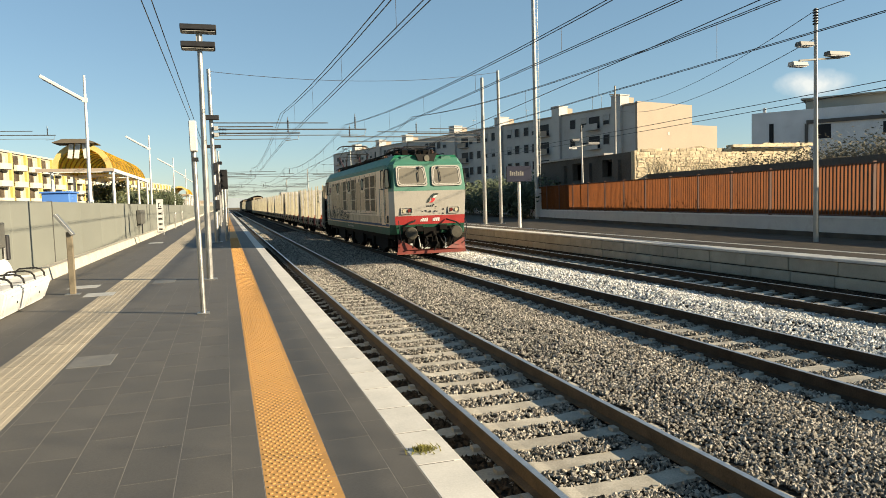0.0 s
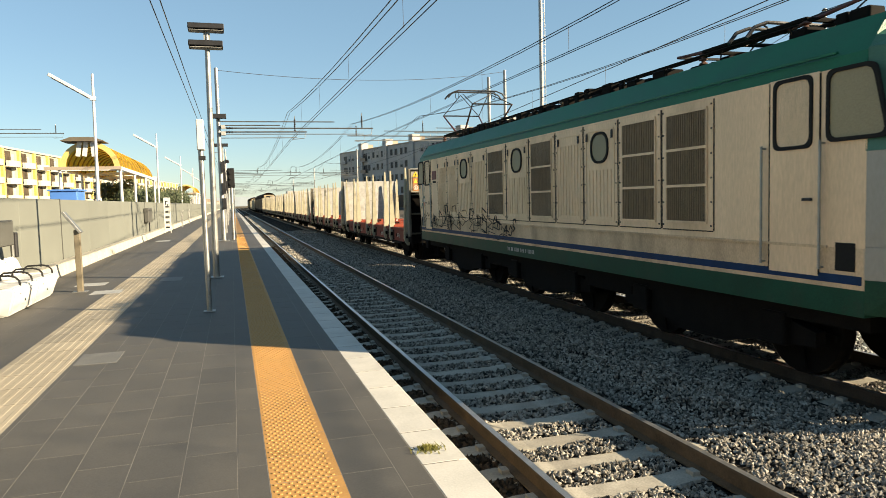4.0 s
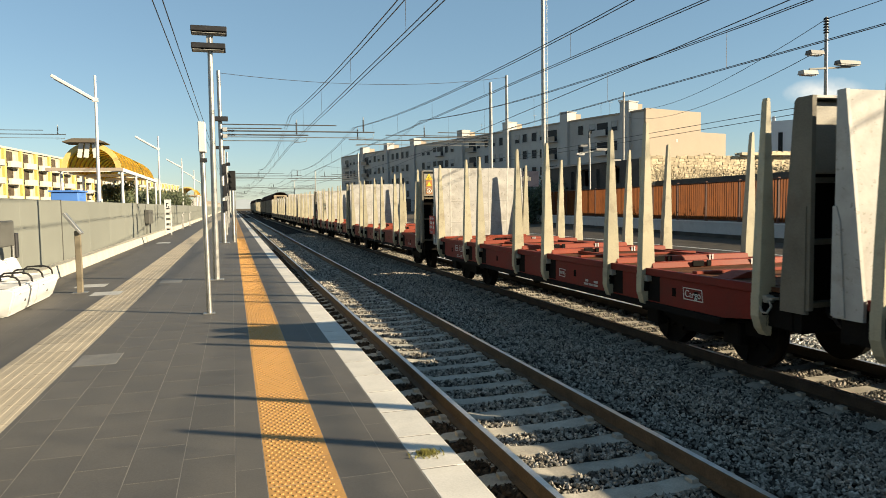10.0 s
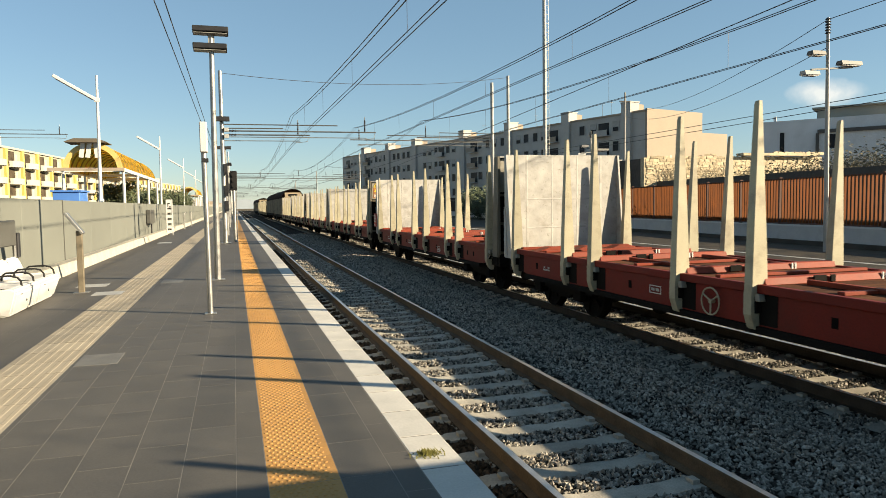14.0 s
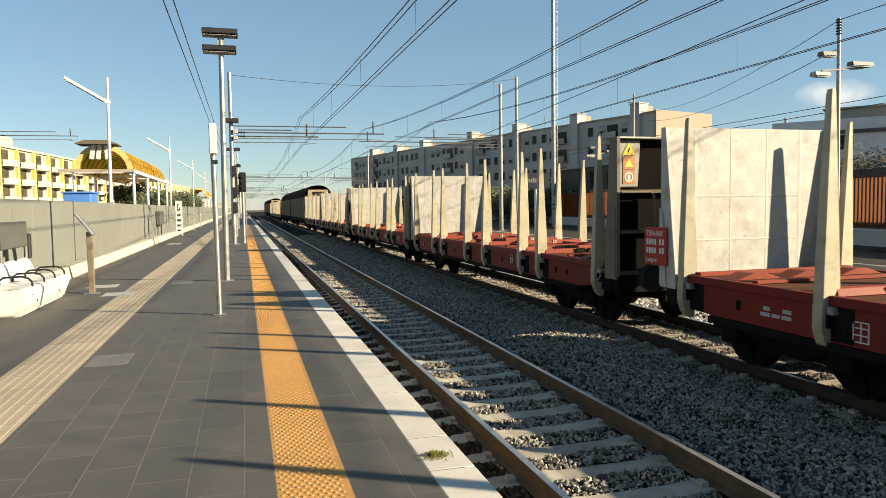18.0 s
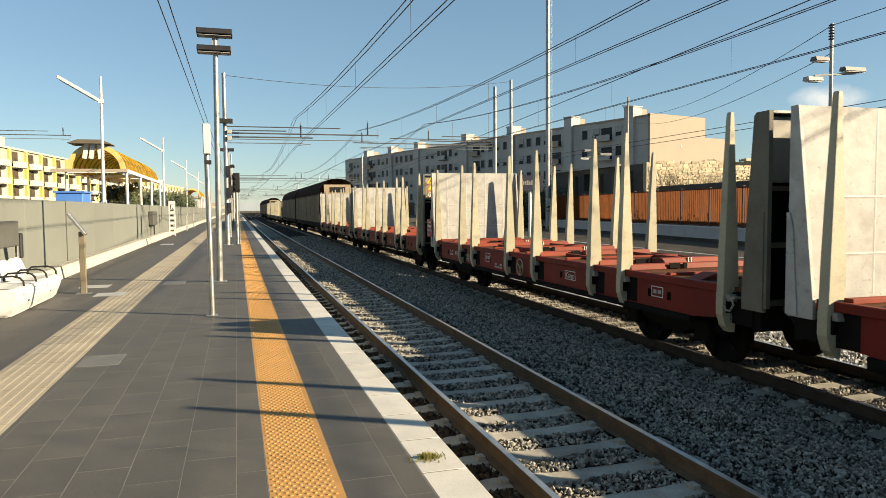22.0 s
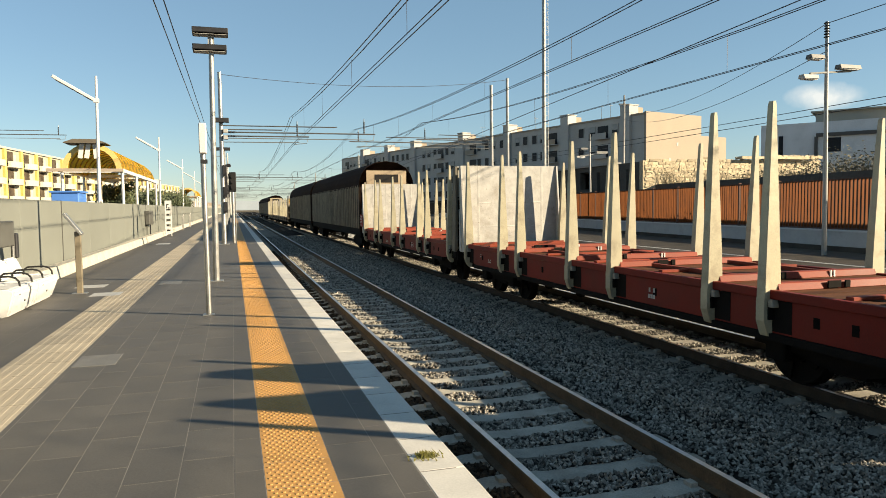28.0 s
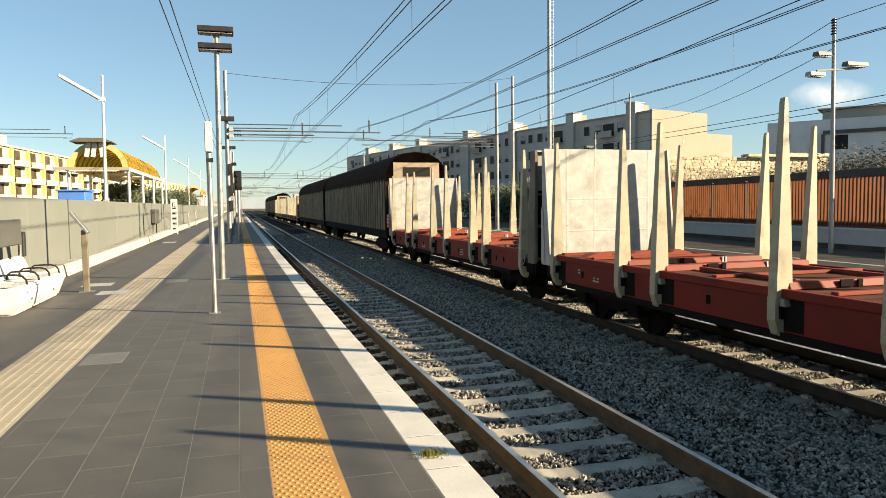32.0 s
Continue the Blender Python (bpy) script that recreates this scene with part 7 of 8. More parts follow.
# barrel-roofed canopies
M_CANOPYPALE = material("pale_ochre_trim", (0.491, 0.365, 0.127), 0.55, var=0.1, scale=1.0, stain=0.2, stain_col=(0.266, 0.177, 0.0507))
M_CANOPYRIB = material("brown_ochre_hoop", (0.33, 0.2, 0.045), 0.6, var=0.12, scale=1.5)
# hood colour darkened for its shaded underside
M_HOOD = material("grey_brown_hood_sheet", (0.10, 0.085, 0.065), 0.8, var=0.15, scale=1.5, spec=0.15)
cs = M_CANOPY.node_tree.nodes
c_tl, c_mx = cs.new("ShaderNodeBsdfTranslucent"), cs.new("ShaderNodeMixShader")
c_tl.inputs[0].default_value = (0.84, 0.66, 0.18, 1)
c_mx.inputs[0].default_value = 0.55
c_surf = cs["Material Output"].inputs[0]
c_from = c_surf.links[0].from_socket
M_CANOPY.node_tree.links.new(c_from, c_mx.inputs[1])
M_CANOPY.node_tree.links.new(c_tl.outputs[0], c_mx.inputs[2])
M_CANOPY.node_tree.links.new(c_mx.outputs[0], c_surf)
CR, CZ = 1.78, 4.6
ARC = [math.pi * i / 16 for i in range(17)]


def hoop(bm, r0, r1, y0, y1):
    prism(bm, [(r1 * math.cos(a), CZ + r1 * math.sin(a)) for a in ARC] + [(r0 * math.cos(a), CZ + r0 * math.sin(a)) for a in ARC[::-1]], y0, y1)
    return bm


def canopy(y, CL, label):
    can = thing("barrel_canopy", label, "canopy", "canopies behind the wall", at=pose(-9.15, y, 0.35))
    part("vault", hoop(bmesh.new(), CR * 0.965, CR, 0, CL), M_CANOPY, can, "ochre curved roof sheet")
    part("front_arch", hoop(bmesh.new(), CR * 0.86, CR * 1.05, -0.14, -0.002), M_CANOPYPALE, can, "pale ochre arch")
    outer_rib = mesh_of(hoop(bmesh.new(), CR * 1.001, CR * 1.03, 0, 0.10), "rib")
    inner_rib = mesh_of(hoop(bmesh.new(), CR * 0.915, CR * 0.964, 0, 0.09), "inner_hoop")
    for i in range(1, int(CL / 2)):
        part("rib", outer_rib, M_CANOPY, can, at=pose(0, i * 2.0, 0))
    for i in range(1, int(CL / 1.5)):
        part("inner_hoop", inner_rib, M_CANOPYRIB, can, at=pose(0, i * 1.5, 0))
    for sx in (-1.88, 1.88):
        part("side_beam", boxes((sx - 0.12, sx + 0.12, -0.6, CL + 0.5, CZ - 0.12, CZ + 0.12)), M_WHITE, can)
        for i in range(int(CL / 7.3) + 1):
            bm = bmesh.new()
            rod(bm, (sx, i * 7.3, 0), (sx, i * 7.3, CZ - 0.12), 0.10, n=10)
            part("post", bm, M_WHITE, can)
        part("eave_sheet", boxes((*sorted((sx, sx * 0.95)), 0, CL, CZ - 0.02, CZ + 0.02)), M_WHITE, can)
    part("front_beam", boxes((-2.7, 2.05, -0.72, -0.601, CZ - 0.10, CZ + 0.11)), M_CREAMBLD, can, "cream front beam")
    for i in range(int(CL / 8) + 1):
        part("cross_beam", boxes((-1.78, 1.78, i * 8.0 - 0.1, i * 8.0 + 0.1, CZ - 0.14, CZ + 0.10)), M_WHITE, can)
    return can


can = canopy(53.0, 22.0, "ochre barrel-vaulted canopy on white posts with a flat hood")
bm = bmesh.new()
prism(bm, [(-1.55, CZ + 1.79), (1.05, CZ + 1.79), (1.05, CZ + 1.84), (0.45, CZ + 2.06), (-0.95, CZ + 2.06), (-1.55, CZ + 1.84)], -1.0, 1.2)
part("hood", bm, M_HOOD, can, "grey-brown flat hood")
for x, tilt in ((-0.38, 9), (0.02, 9), (0.40, -4)):
    bm = boxes((-0.14, 0.14, -0.05, 0.05, -1.0, 0))
    part("hanging_panel", bm, M_WHITE, can, "white hanging panel", at=pose(x - 0.12, -0.4, CZ + 1.80, 0, tilt, 0))
canopy(160.0, 22.0, "ochre barrel-vaulted canopy further off on white posts")
# blue cabin, trees and yellow flats
cab_b = thing("site_cabin", "blue sheet metal cabin behind the wall", "cabin", at=pose(-10.0, 46.0, 0.35))
part("cabin_body", bevel(boxes((-0.2, 1.25, 0, 2.4, 0, 2.95)), 0.03), M_BLUEBOX, cab_b)
part("cabin_roof", boxes((-0.3, 1.35, -0.1, 2.5, 2.95, 3.05)), M_BLUEBOX, cab_b)


def tree(x, y, z, h, seed, leaf=M_LEAF):
    rs = random.Random(seed)
    t = thing("tree", "dark leafy street tree behind the wall", "tree", "trees behind the wall", at=pose(x, y, z))
    bm = bmesh.new()
    rod(bm, (0, 0, 0), (0.1, 0, h * 0.45), 0.16, 0.11, n=8)
    tips = []
    for i in range(9):
        a = rs.uniform(0, 6.28)
        p = Vector((0.1, 0, h * rs.uniform(0.3, 0.46)))
        q = p + Vector((math.cos(a) * h * 0.22, math.sin(a) * h * 0.22, h * rs.uniform(0.15, 0.45)))
        rod(bm, p, q, 0.07, 0.03, n=6)
        tips += [p.lerp(q, 0.6), q]
    part("trunk", bm, M_TWIG, t)
    v, f = [], []
    for i in range(2200):
        c = rs.choice(tips) + Vector((rs.gauss(0, 1), rs.gauss(0, 1), rs.gauss(0, 0.8))) * h * 0.085
        s = 0.13 * rs.uniform(0.6, 1.4)
        u = Vector((rs.gauss(0, 1), rs.gauss(0, 1), rs.gauss(0, 1))).normalized()
        w = u.orthogonal().normalized()
        k = len(v)
        v += [tuple(c - u * s), tuple(c + w * s * 0.6), tuple(c + u * s), tuple(c - w * s * 0.6)]
        f.append((k, k + 1, k + 2, k + 3))
    tagged(part("crown", data_mesh("crown", v, f), leaf, t), kind="stuff")


for i, (x, y, h) in enumerate(((-10.5, 70, 4.6), (-11.0, 76, 5.0), (-12.0, 84, 5.2), (-10.2, 92, 5.0), (-11.5, 102, 5.4), (-10.4, 112, 5.0), (-9.5, 124, 5.4), (-9.0, 138, 5.2), (-11, 150, 6))):
    tree(x, y, 0.35, h, 80 + i)


# flat brown panels carry the shade of the loggias in their colour
M_LOGGIASHADE = material("painted_loggia_shade", (0.075, 0.058, 0.04), 0.85, var=0.4, scale=0.6, spec=0.1)


def flats(x, y, turn, width, depth, floors, label, seed, wall):
    rs = random.Random(seed)
    b = thing("apartment_building", label, "building", "yellow apartment buildings", at=pose(x, y, -0.62, 0, 0, turn))
    h = floors * 3.1 + 1.5
    part("wall_front", boxes((0, width, 0, 0.4, 0, h)), wall, b)
    part("wall_side", boxes((0, 0.4, 0.4, depth, 0, h)), wall, b)
    part("wall_side", boxes((width - 0.4, width, 0.4, depth, 0, h)), wall, b)
    part("wall_back", boxes((0.4, width - 0.4, depth - 0.4, depth, 0, h)), wall, b)
    part("roof", boxes((-0.3, width + 0.3, -0.3, depth + 0.3, h, h + 0.35)), M_WHITEBLD, b)
    part("roof_room", boxes((width * 0.3, width * 0.5, 2, 6, h + 0.35, h + 2.4)), M_WHITEBLD, b)
    for f_ in range(floors):
        z = 1.5 + f_ * 3.1
        xx = 0.8
        while xx < width - 6:
            # curved balcony slab with a low parapet
            bow = [(xx + 2.5 - 2.5 * math.cos(math.pi * q / 8), -0.35 - 1.15 * math.sin(math.pi * q / 8)) for q in range(9)]
            bm = bmesh.new()
            prism(bm, [(xx + 5.0, 0)] + bow[::-1] + [(xx, 0)], z - 0.12, z + 0.08, 'z')
            bl = part("balcony", bm, M_WHITEBLD, b)
            inner = [(xx + 2.5 + (p - xx - 2.5) * 0.96, q * 0.93) for p, q in bow]
            bm = bmesh.new()
            prism(bm, bow + inner[::-1], z + 0.08, z + 0.95, 'z')
            part("balcony_parapet", bm, M_WHITEBLD, bl)
            part("balcony_recess", boxes((xx + 0.35, xx + 3.0, -0.02, 0, z + 0.1, z + 2.75)), M_LOGGIASHADE, bl)
            part("balcony_window", boxes((xx + 3.3, xx + 4.4, -0.02, 0, z + 0.9, z + 2.3)), M_SHUTTER, bl)
            xx += 5.2
            if f_ == 0:
                part("pier", boxes((xx + 0.5, xx + 1.35, -0.45, -0.002, 0, h)), M_YELPIER, b, "yellow full-height pier")
            xx += 2.1
        yy = 2.0
        while yy < depth - 1.5:
            window(b, pose(width, yy, z + 1.7, 0, 0, 180), rs.random() < 0.5)
            yy += 3.2
    return b


M_YELPIER = material("warm_yellow_render", (0.46, 0.36, 0.105), 0.9, var=0.08, scale=0.3, fine=8, stain=0.2, stain_col=(0.337, 0.242, 0.0808), stain_scale=0.3)
flats(-41.5, 112, 84, 66, 14, 4, "yellow and cream apartment building with white balconies", 5, M_YELBLD)
flats(-43, 210, 82, 80, 16, 4, "pale yellow apartment building further off with white balconies", 6, M_YELBLD)
flats(-33, 310, 84, 70, 16, 4, "cream apartment building far along the line", 7, M_WHITEBLD)

# far town and trees down the line
random.seed(9)
far = thing("distant_town", "pale buildings far down the line", "town", kind="structure")
for i in range(26):
    x, y = random.uniform(-120, 130), random.uniform(520, 900)
    if abs(x - 6) < 14:
        continue
    w, d, h = random.uniform(12, 30), random.uniform(10, 20), random.uniform(5, 12)
    part("house", boxes((x, x + w, y, y + d, 0, h)), random.choice((M_CREAMBLD, M_WHITEBLD, M_GREYBLD)), far)

# added ridge whose pale blue-grey colour stands in for distance haze
M_HAZE = material("painted_far_haze", (0.27, 0.31, 0.35), 0.95, var=0.12, scale=0.02, spec=0.05)
rh = random.Random(4)
bm = bmesh.new()
top = [bm.verts.new((-900 + i * 15, 1150, 9 + 5 * math.sin(i * 0.13) + rh.uniform(-1.5, 1.5))) for i in range(121)]
low = [bm.verts.new((v.co.x, 1150, -3)) for v in top]
back = [bm.verts.new((v.co.x, 1190, v.co.z - 1)) for v in top]
for i in range(120):
    bm.faces.new((low[i], low[i + 1], top[i + 1], top[i]))
    bm.faces.new((top[i], top[i + 1], back[i + 1], back[i]))
tagged(part("distant_woods", bm, M_HAZE), "low ridge along the horizon in a painted blue-grey haze colour", "woods", kind="structure")

# tall lattice mast and the lamps on the old platform
tall = thing("lattice_mast", "very tall steel mast with a ladder on one side", "mast", at=pose(22.6, 48.5, PLAT))
bm = bmesh.new()
rod(bm, (0, 0, 0), (0, 0, 24), 0.17, 0.13, n=12)
part("tube", bm, M_STEEL, tall)
part("ladder_stile", rods([(0.34, 0, 0.5), (0.32, 0, 24)], 0.02, 5), M_STEEL, tall)
for i in range(70):
    part("ladder_rung", boxes((0.1, 0.34, -0.012, 0.012, 0.8 + i * 0.33, 0.825 + i * 0.33)), M_STEEL, tall)
part("number_board", boxes((-0.2, 0.3, -0.22, -0.19, 0.2, 2.3)), M_WHITE, tall, "white board with dark marks")


def twin_lamp(x, y, h, label):
    l = thing("platform_lamp", label, "lamp post", "lamps on the old platform", at=pose(x, y, PLAT))
    bm = bmesh.new()
    rod(bm, (0, 0, 0), (-0.08, 0, h), 0.085, 0.05, n=10)
    part("post", bm, M_POLEGREY, l)
    part("cross_arm", rods([(-0.8, -0.1, h * 0.775), (1.0, 0.1, h * 0.80)], 0.03, 6), M_POLEGREY, l)
    for x0, z0, w in ((-1.02, h * 0.755, 0.55), (0.38, h * 0.805, 0.8), (-0.75, h * 0.84, 0.5)):
        bm = bmesh.new()
        prism(bm, [(-0.14, 0.0), (0.14, 0.0), (0.10, 0.12), (-0.10, 0.12)], x0, x0 + w, 'x')
        for v in bm.verts:
            v.co.z += z0
        hd = part("lamp_head", bm, M_SHUTTER if x0 < -0.9 else M_ARMSTEEL, l, "grey lamp head")
        part("lamp_glass", boxes((x0 + 0.04, x0 + w - 0.04, -0.11, 0.11, z0 - 0.03, z0 - 0.002)), M_WHITE, hd)
    bm = bmesh.new()
    insulator_bar(bm, (-0.08, 0, h * 0.93), (-0.08, 0, h), 0.09)
    part("insulator", bm, M_DARK, l)
    return l


twin_lamp(17.85, 17.6, 7.25, "grey pole with three lamp heads on the old platform")
twin_lamp(22.2, 40.6, 6.2, "slim grey lamp pole with lamp heads by the fence")
pole3 = thing("timber_pole", "plain slim pole behind the ruined house", "pole", at=pose(36.3, 60, -0.62))
bm = bmesh.new()
rod(bm, (0, 0, 0), (0.1, 0, 13.3), 0.16, 0.09, n=8)
part("post", bm, M_CONC, pole3)
part("cross_arm", boxes((-0.5, 0.6, -0.05, 0.05, 12.4, 12.5)), M_DARK, pole3)
# board and marks coloured dark for the shade on them
sgn = thing("station_sign", "dark blue station name board with pale marks on a white post", "sign", at=pose(15.5, 35.5, PLAT))
part("board", bevel(boxes((-0.75, 0.72, -0.05, 0.05, 2.55, 3.40)), 0.01), M_SIGNBLUE, sgn)
for i in range(7):
    part("name_mark", boxes((-0.58 + i * 0.12, -0.49 + i * 0.12, -0.058, -0.051, 2.88, 3.08 if i not in (0, 3, 5) else 3.14)), M_COVER, sgn, "dim pale mark")
bm = bmesh.new()
rod(bm, (0.02, 0.1, 0), (0.02, 0.1, 2.9), 0.09, n=10)
part("post", bm, M_WHITE, sgn)
# small soft cloud low over the roofs, a self-glowing backdrop far behind everything
M_CLOUD = bpy.data.materials.new("cloud")
M_CLOUD.use_nodes = True
cn, ck = M_CLOUD.node_tree.nodes, M_CLOUD.node_tree.links
cn.remove(cn["Principled BSDF"])
c_out, c_tr, c_em, c_mix = cn["Material Output"], cn.new("ShaderNodeBsdfTransparent"), cn.new("ShaderNodeEmission"), cn.new("ShaderNodeMixShader")
c_em.inputs[0].default_value, c_em.inputs[1].default_value = (1.0, 0.97, 0.93, 1), 0.40
c_co, c_no, c_gr, c_map = cn.new("ShaderNodeTexCoord"), cn.new("ShaderNodeTexNoise"), cn.new("ShaderNodeTexGradient"), cn.new("ShaderNodeMapping")
c_gr.gradient_type = 'SPHERICAL'
c_map.inputs["Scale"].default_value = (1 / 105, 1 / 42, 1)
c_no.inputs["Scale"].default_value, c_no.inputs["Detail"].default_value, c_no.inputs["Roughness"].default_value = 0.016, 6, 0.55
c_ma, c_ra = cn.new("ShaderNodeMath"), cn.new("ShaderNodeMapRange")
c_ma.operation = 'MULTIPLY'
c_ra.inputs[1].default_value, c_ra.inputs[2].default_value, c_ra.inputs[4].default_value = 0.12, 0.42, 0.6
for a_, b_ in ((c_co.outputs["Object"], c_map.inputs[0]), (c_map.outputs[0], c_gr.inputs[0]), (c_co.outputs["Object"], c_no.inputs["Vector"]), (c_gr.outputs[0], c_ma.inputs[0]), (c_no.outputs[0], c_ma.inputs[1]),
               (c_ma.outputs[0], c_ra.inputs[0]), (c_ra.outputs[0], c_mix.inputs[0]), (c_tr.outputs[0], c_mix.inputs[1]), (c_em.outputs[0], c_mix.inputs[2]), (c_mix.outputs[0], c_out.inputs[0])):
    ck.new(a_, b_)
c_pos = Vector((1208, 1200, 226))
cl = part("cloud", data_mesh("cloud", [(-140, -70, 0), (140, -70, 0), (140, 70, 0), (-140, 70, 0)], [(0, 1, 2, 3)]), M_CLOUD,
          at=Matrix.Translation(c_pos) @ (c_pos - Vector(EYE)).to_track_quat("-Z", "Y").to_matrix().to_4x4())
tagged(cl, "small soft white cloud low in the sky", "cloud", kind="structure")

# ---------------------------------------------------------------- things on the near platform
# lamp with two floodlight bars
lamp = thing("platform_lamp", "galvanised lamp post with two dark flat lamp bars", "lamp post", at=pose(-0.41, 17.04, PLAT))
bm = bmesh.new()
rod(bm, (0, 0, 0), (0.04, 0, 5.6), 0.075, 0.055, n=14)
part("post", bm, M_STEEL, lamp)
part("base_plate", bevel(boxes((-0.16, 0.16, -0.16, 0.16, 0, 0.025)), 0.006), M_STEEL, lamp)
for z, x0, x1 in ((5.72, -0.36, 0.42), (5.34, -0.36, 0.38)):
    bm = bmesh.new()
    prism(bm, [(-0.20, z - 0.055), (0.20, z - 0.075), (0.20, z + 0.05), (-0.20, z + 0.065)], x0, x1, 'x')
    bevel(bm, 0.012)
    bar = part("lamp_bar", bm, M_DARK, lamp, "dark flat floodlight bar")
    part("lamp_lens", boxes((x0 + 0.03, x1 - 0.03, -0.16, 0.16, z - 0.085, z - 0.076)), M_SHUTTER, bar)
part("bracket", boxes((-0.03, 0.11, -0.04, 0.04, 5.36, 5.76)), M_POLEGREY, lamp)

# slim post with an upright white panel
sp = thing("sign_post", "slim steel post with a narrow upright white panel", "sign post", at=pose(-0.41, 11.64, PLAT))
bm = bmesh.new()
rod(bm, (0, 0, 0), (-0.02, 0, 3.0), 0.042, 0.042, n=12)
part("post", bm, M_STEEL, sp)
part("base_plate", bevel(boxes((-0.09, 0.09, -0.09, 0.09, 0, 0.016)), 0.004), M_STEEL, sp)
part("panel", bevel(boxes((-0.065, 0.045, -0.13, 0.13, 2.55, 3.02)), 0.012), M_WHITE, sp)
part("clamp", boxes((-0.05, 0.05, -0.05, 0.05, 2.4, 2.46)), M_DARK, sp)

# slanted-top post (information stand)
st = thing("information_stand", "dull steel post with a slanting plate on top", "stand", at=pose(-3.02, 15.65, PLAT))
part("post", bevel(boxes((-0.055, 0.055, -0.055, 0.055, 0, 1.26)), 0.008), M_BULKBACK, st)
bm = bmesh.new()
box(bm, -0.46, 0.06, -0.11, 0.11, -0.025, 0.025)
bevel(bm, 0.006)
part("plate", bm, M_STEEL, st, at=Matrix.Translation((0.04, 0, 1.25)) @ Matrix.Rotation(radians(54), 4, 'Y'))
part("base_plate", boxes((-0.14, 0.14, -0.12, 0.12, 0, 0.012)), M_STEEL, st)

# white bench of moulded units with bent armrests
ben = thing("bench", "moulded white bench with tall backs and black bent armrests", "bench", at=pose(-3.70, 12.45, PLAT))
for y0, y1 in ((0.0, 1.44), (1.45, 2.92)):
    bm = bmesh.new()
    prism(bm, [(-0.36, 0.02), (0.20, 0.0), (0.27, 0.03), (0.36, 0.37), (0.35, 0.43), (0.29, 0.455), (-0.06, 0.43), (-0.36, 0.47)], y0, y1)
    for v in bm.verts:
        if y0 > 1 and v.co.y > 2.8 and v.co.z < 0.1:
            v.co.y -= 0.20
    seat = part("seat_body", bevel(bm, 0.035, 2), M_WHITE, ben)
    part("plinth", boxes((-0.3, 0.17, y0 + 0.08, y1 - 0.30, -0.001, 0.03)), M_SHUTTER, seat)
    part("bolt_hole", rods([(0.305, y0 + 0.7, 0.20), (0.325, y0 + 0.7, 0.20)], 0.022, 8), M_DARK, seat)
    part("maker_plate", boxes((0.334, 0.354, y0 + 0.28, y0 + 0.36, 0.33, 0.345)), M_DARK, seat)
for k in range(4):
    y = k * 0.725 + 0.01
    bm = bmesh.new()
    prism(bm, [(-0.33, 0.44), (-0.22, 0.45), (-0.26, 0.56), (-0.32, 0.74), (-0.36, 0.80), (-0.42, 0.80), (-0.43, 0.74), (-0.40, 0.55)], y, y + 0.71)
    for v in bm.verts:
        if v.co.z > 0.72:
            v.co.y += 0.05 if v.co.y < y + 0.3 else -0.05
    part("backrest", bevel(bm, 0.03, 2), M_WHITE, ben)
    q = y + 0.60
    pts = [(-0.22, q, 0.46), (-0.21, q, 0.55), (-0.15, q, 0.60), (0.12, q, 0.61), (0.22, q, 0.58), (0.27, q, 0.52), (0.28, q, 0.44)]
    part("armrest", rods(pts, 0.017, 7), M_BLACK, ben)
# dark display stand behind the bench
dk = thing("display_stand", "dark display board on a steel leg behind the bench", "display board", at=pose(-4.2, 15.0, PLAT))
part("board", bevel(boxes((-0.05, 0.05, -1.1, 0.66, 1.0, 1.50)), 0.02), M_SIGNGREY, dk)
part("side_bracket", bevel(boxes((-0.05, 0.07, 0.72, 0.86, 0.75, 1.25)), 0.02), M_DARK, dk)
for y in (-0.8, 0.70):
    part("leg", rods([(0, y, 0), (0, y, 1.2)], 0.03, 8), M_STEEL, dk)

# bin on the wall
wb = thing("litter_bin", "dark grey bin hung on the platform wall", "bin", at=pose(WALL_X + 0.08, 41.3, 0))
part("bin_body", bevel(boxes((0, 0.24, 0, 1.9, 1.40, 2.17)), 0.03), M_SIGNGREY, wb)
part("bin_leg", boxes((0.12, 0.18, 1.0, 1.1, 0.85, 1.38)), M_DARK, wb)

# striped marker post
mk = thing("marker_post", "white framed post with black bars", "marker", at=pose(-3.97, 48.0, PLAT))
for x in (-0.17, 0.17):
    part("upright", boxes((x - 0.03, x + 0.03, -0.03, 0.03, 0, 2.25)), M_WHITE, mk)
part("plate", boxes((-0.14, 0.14, -0.02, 0.0, 1.42, 2.25)), M_WHITE, mk)
for k in range(4):
    part("rung", boxes((-0.14, 0.14, -0.02, 0.02, 0.10 + k * 0.33, 0.25 + k * 0.33)), M_WHITE, mk)
for k in range(5):
    part("mark", boxes((-0.12 + 0.02 * (k % 2), 0.10 - 0.05 * (k % 2), -0.028, -0.021, 0.30 + k * 0.33, 0.39 + k * 0.33)), M_BLACK, mk)
for x0, x1, z0, z1 in ((-0.10, -0.05, 1.76, 1.98), (0.0, 0.08, 1.74, 1.82), (-0.10, 0.05, 1.98, 2.03)):
    part("mark", boxes((x0, x1, -0.028, -0.021, z0, z1)), M_BLACK, mk)

# hoop rails further along the wall
for y in (60.0, 69.5):
    hp = thing("hoop_rail", "bent grey steel hoop rail by the wall", "rail", "hoop rails", at=pose(-3.9, y, PLAT))
    part("hoop", rods([(0, 0, 0), (0, 0, 1.1), (0.1, 0.1, 1.3), (0.1, 0.9, 1.3), (0, 1.0, 1.1), (0, 1.0, 0)], 0.03, 8), M_STEEL, hp)

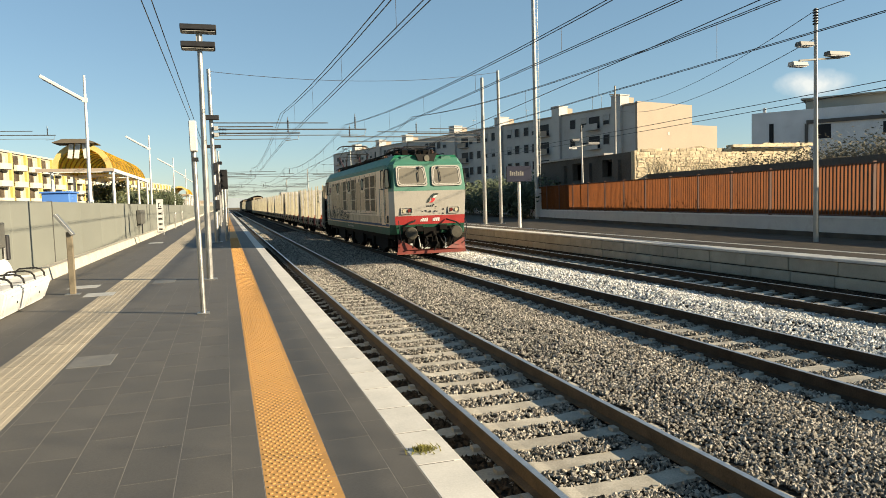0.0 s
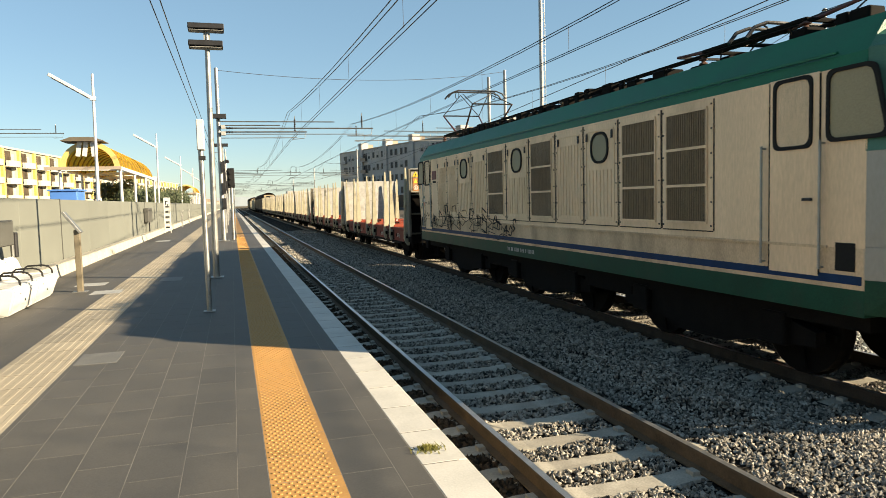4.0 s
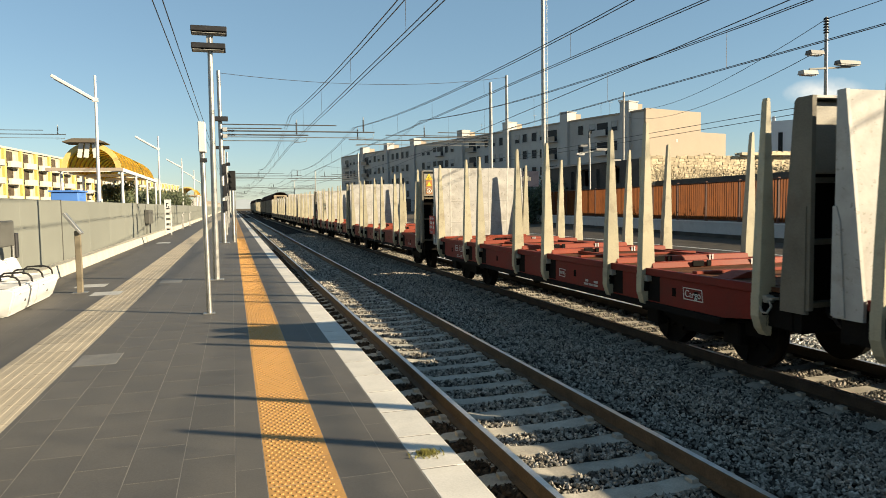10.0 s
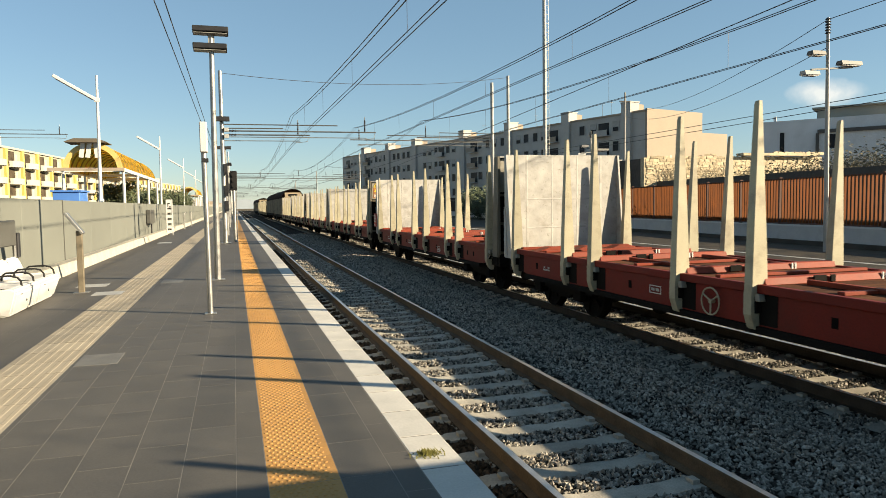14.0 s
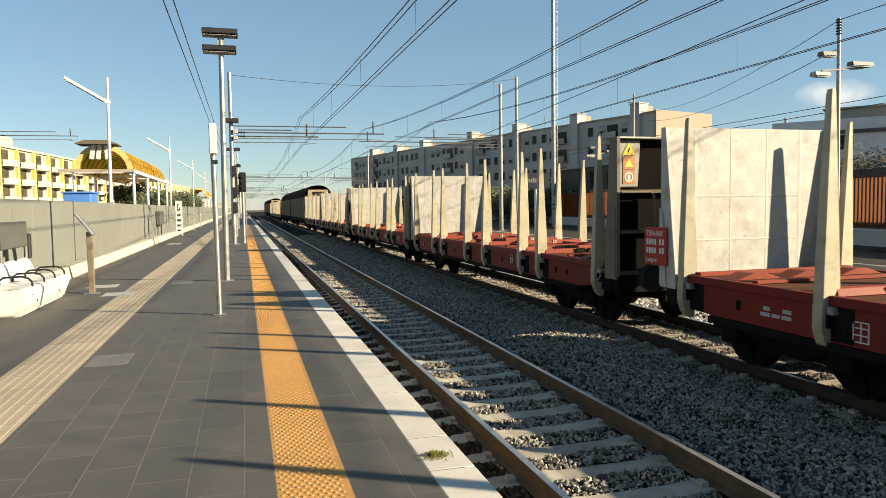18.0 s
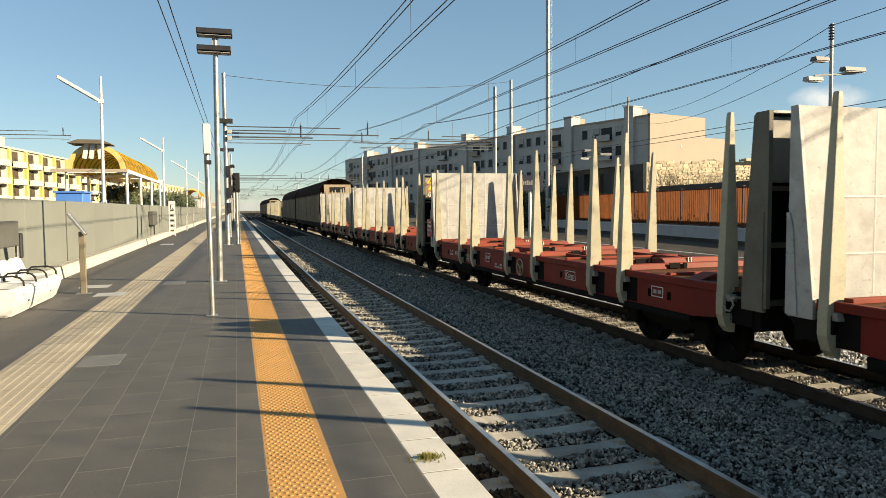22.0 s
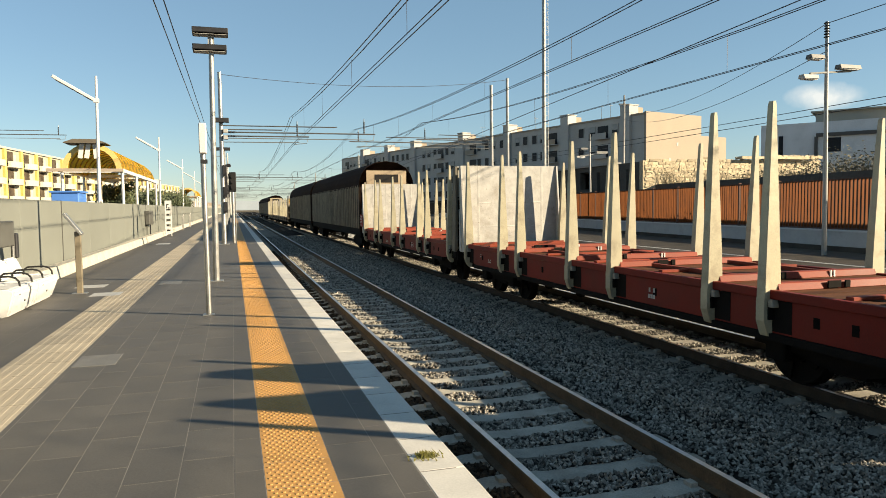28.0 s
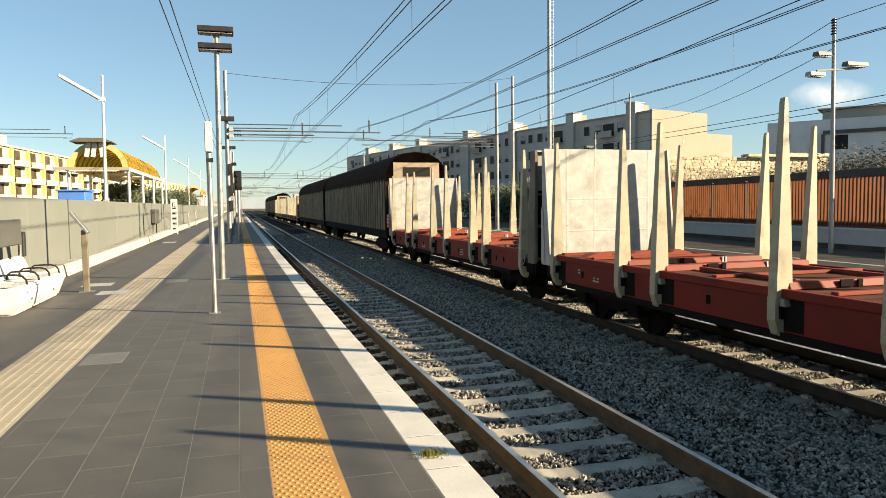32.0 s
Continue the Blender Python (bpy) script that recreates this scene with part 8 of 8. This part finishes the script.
# signal and equipment round the line mast
sg = thing("railway_signal", "slim railway signal with a black lamp head", "signal", at=pose(0.02, 35.5, PLAT))
bm = bmesh.new()
rod(bm, (0, 0, 0), (0, 0, 2.6), 0.075, n=12)
part("post", bm, M_STEEL, sg)
part("lamp_head", bevel(boxes((-0.17, 0.17, -0.09, 0.09, 2.5, 3.45)), 0.03), M_BLACK, sg)
for z in (2.72, 2.98, 3.24):
    hood = part("lamp_hood", rods([(0, -0.08, z), (0, -0.24, z)], 0.085, 12), M_BLACK, sg)
    part("lamp_lens", rods([(0, -0.10, z), (0, -0.12, z)], 0.07, 12), M_SIGNBLUE, sg)
part("ladder", rods([(0.12, 0.2, 0), (0.12, 0.2, 2.6)], 0.02, 6), M_STEEL, sg)
for y in (44.5, 62, 78):
    pl = thing("equipment_post", "slim platform post with loudspeakers and dark boxes", "post", "equipment posts", at=pose(-0.4, y, PLAT))
    bm = bmesh.new()
    rod(bm, (0, 0, 0), (0, 0, 5.2), 0.09, 0.07, n=10)
    part("tube", bm, M_STEEL, pl)
    part("floodlight", bevel(boxes((-0.5, 0.35, -0.15, 0.15, 5.2, 5.38)), 0.02), M_DARK, pl)
    part("box", bevel(boxes((-0.14, 0.14, -0.2, -0.08, 2.9, 3.7)), 0.02), M_DARK, pl)
    part("loudspeaker", bevel(boxes((0.1, 0.34, -0.1, 0.1, 4.2, 4.4)), 0.02), M_DARK, pl)
fl = thing("mast_floodlight", "dark floodlight bar and boxes strapped to the line mast", "floodlight", at=pose(-0.42, 34.3, PLAT))
part("floodlight", bevel(boxes((-0.40, 0.36, -0.30, -0.13, 5.66, 5.88)), 0.02), M_DARK, fl)
for z in (3.2, 2.2, 1.5):
    part("cable_box", bevel(boxes((0.02, 0.2, -0.26, -0.12, z, z + 0.5)), 0.015), M_DARK, fl)
for z in (4.9, 5.2):
    part("loudspeaker", bevel(boxes((0.1, 0.30, -0.2, 0.0, z, z + 0.18)), 0.01), M_SHUTTER, fl)

# small weed and moss on the edge stone
M_WEED = material("yellow_green_weed", (0.105, 0.10, 0.028), 0.85, var=0.3, scale=30, island=True, per_piece=0.4, spec=0.1)
rs = random.Random(2)
v, f = [], []
for i in range(260):
    a, r = rs.uniform(0, 6.28), abs(rs.gauss(0, 0.04))
    c = Vector((1.19 + r * 1.3 * math.cos(a), 4.46 + r * math.sin(a), PLAT + 0.002))
    t = c + Vector((rs.gauss(0, 0.014), rs.gauss(0, 0.014), rs.uniform(0.008, 0.042)))
    k = len(v)
    v += [tuple(c), tuple(c + Vector((0.011, 0.004, 0.001))), tuple(t)]
    f.append((k, k + 1, k + 2))
tagged(part("weed", data_mesh("weed", v, f), M_WEED), "small yellow-green weed in a joint of the edge stones", "weed", kind="stuff")

# lighter service covers let into the paving
for x0, x1, y0, y1 in ((-1.72, -1.28, 8.25, 8.85), (-1.65, -1.18, 16.8, 17.7), (-3.35, -2.75, 16.7, 17.3), (-2.75, -2.2, 15.0, 15.6), (-3.6, -3.0, 36, 37.2)):
    cv = part("service_cover", bevel(boxes((x0, x1, y0, y1, PLAT - 0.02, PLAT + 0.0035)), 0.002), M_COVER if x0 > -2 else M_SHUTTER)
    tagged(cv, "grey service cover let into the paving", "cover", "service covers")

# ---------------------------------------------------------------- paving slabs
bm = bmesh.new()
box(bm, 0.003, 0.330, 0.003, 0.657, PLAT - 0.03, PLAT)
slab_mesh = mesh_of(bm, "paving_slab")
slab_mesh.materials.append(M_SLAB)
count = 0
rest_v, rest_f = [], []


def lay(x0, x1, first=0.333):
    """Columns of slabs between two strips, staggered by half a slab; a narrow column next to x1."""
    global count
    edges = [x1, x1 - first] if first < 0.32 else [x1]
    while edges[-1] - 0.333 > x0 - 0.02:
        edges.append(edges[-1] - 0.333)
    if edges[-1] - x0 > 0.03:
        edges.append(x0)
    for c, (xb, xa) in enumerate(zip(edges[:-1], edges[1:])):
        w = xb - xa
        for r in range(-12, 140):
            y = r * 0.66 + (0.33 if c % 2 else 0.0) - 0.05
            if -2.6 < xa and 2.6 < y < 13 and count < 300 and abs(w - 0.333) < 0.002:
                part("paving_slab", slab_mesh, M_SLAB, plat, at=pose(xa, y, 0))
                count += 1
            else:
                k = len(rest_v)
                e = 0.0025
                rest_v.extend([(xa + e, y + e, PLAT), (xb - e, y + e, PLAT), (xb - e, y + 0.66 - e, PLAT), (xa + e, y + 0.66 - e, PLAT)])
                rest_f.append((k, k + 1, k + 2, k + 3))


lay(BEI1, YEL0, 0.184)
lay(YEL1, WH0, 0.175)
lay(WALL_X + 0.5, BEI0)
tagged(part("outer_paving_slabs", data_mesh("outer_paving_slabs", rest_v, rest_f), M_SLAB_I, plat), kind="stuff")
part("distant_paving", boxes((WALL_X + 0.5, WH0, 92.4, 330, PLAT - 0.004, PLAT - 0.001)), M_SLAB, plat)


# ---------------------------------------------------------------- what moves
def run_at(t):
    for (t0, d0), (t1, d1) in zip(RUN[:-1], RUN[1:]):
        if t0 <= t <= t1:
            return d0 + (d1 - d0) * (t - t0) / (t1 - t0)
    return RUN[-1][1]


def motions():
    for ob, y in MOVING:
        walk(ob, [(t, pose(TRAIN_X, y - d, 0)) for t, d in RUN])
    # the wheels roll: a row for every sixth of a turn
    for ob, y, r in TURNING:
        rows, step, t, last = [], 1.25 * r, 0.0, -1e9
        for i in range(961):
            t = i / 30
            d = run_at(t)
            if d - last >= step * 0.92 or i == 960:
                if i == 960 and rows and t - rows[-1][0] < 0.03:
                    continue
                rows.append((t, Matrix.LocRotScale((0, y, r), Euler((d / r, 0, 0)).to_quaternion(), None)))
                last = d
        walk(ob, rows)


motions()
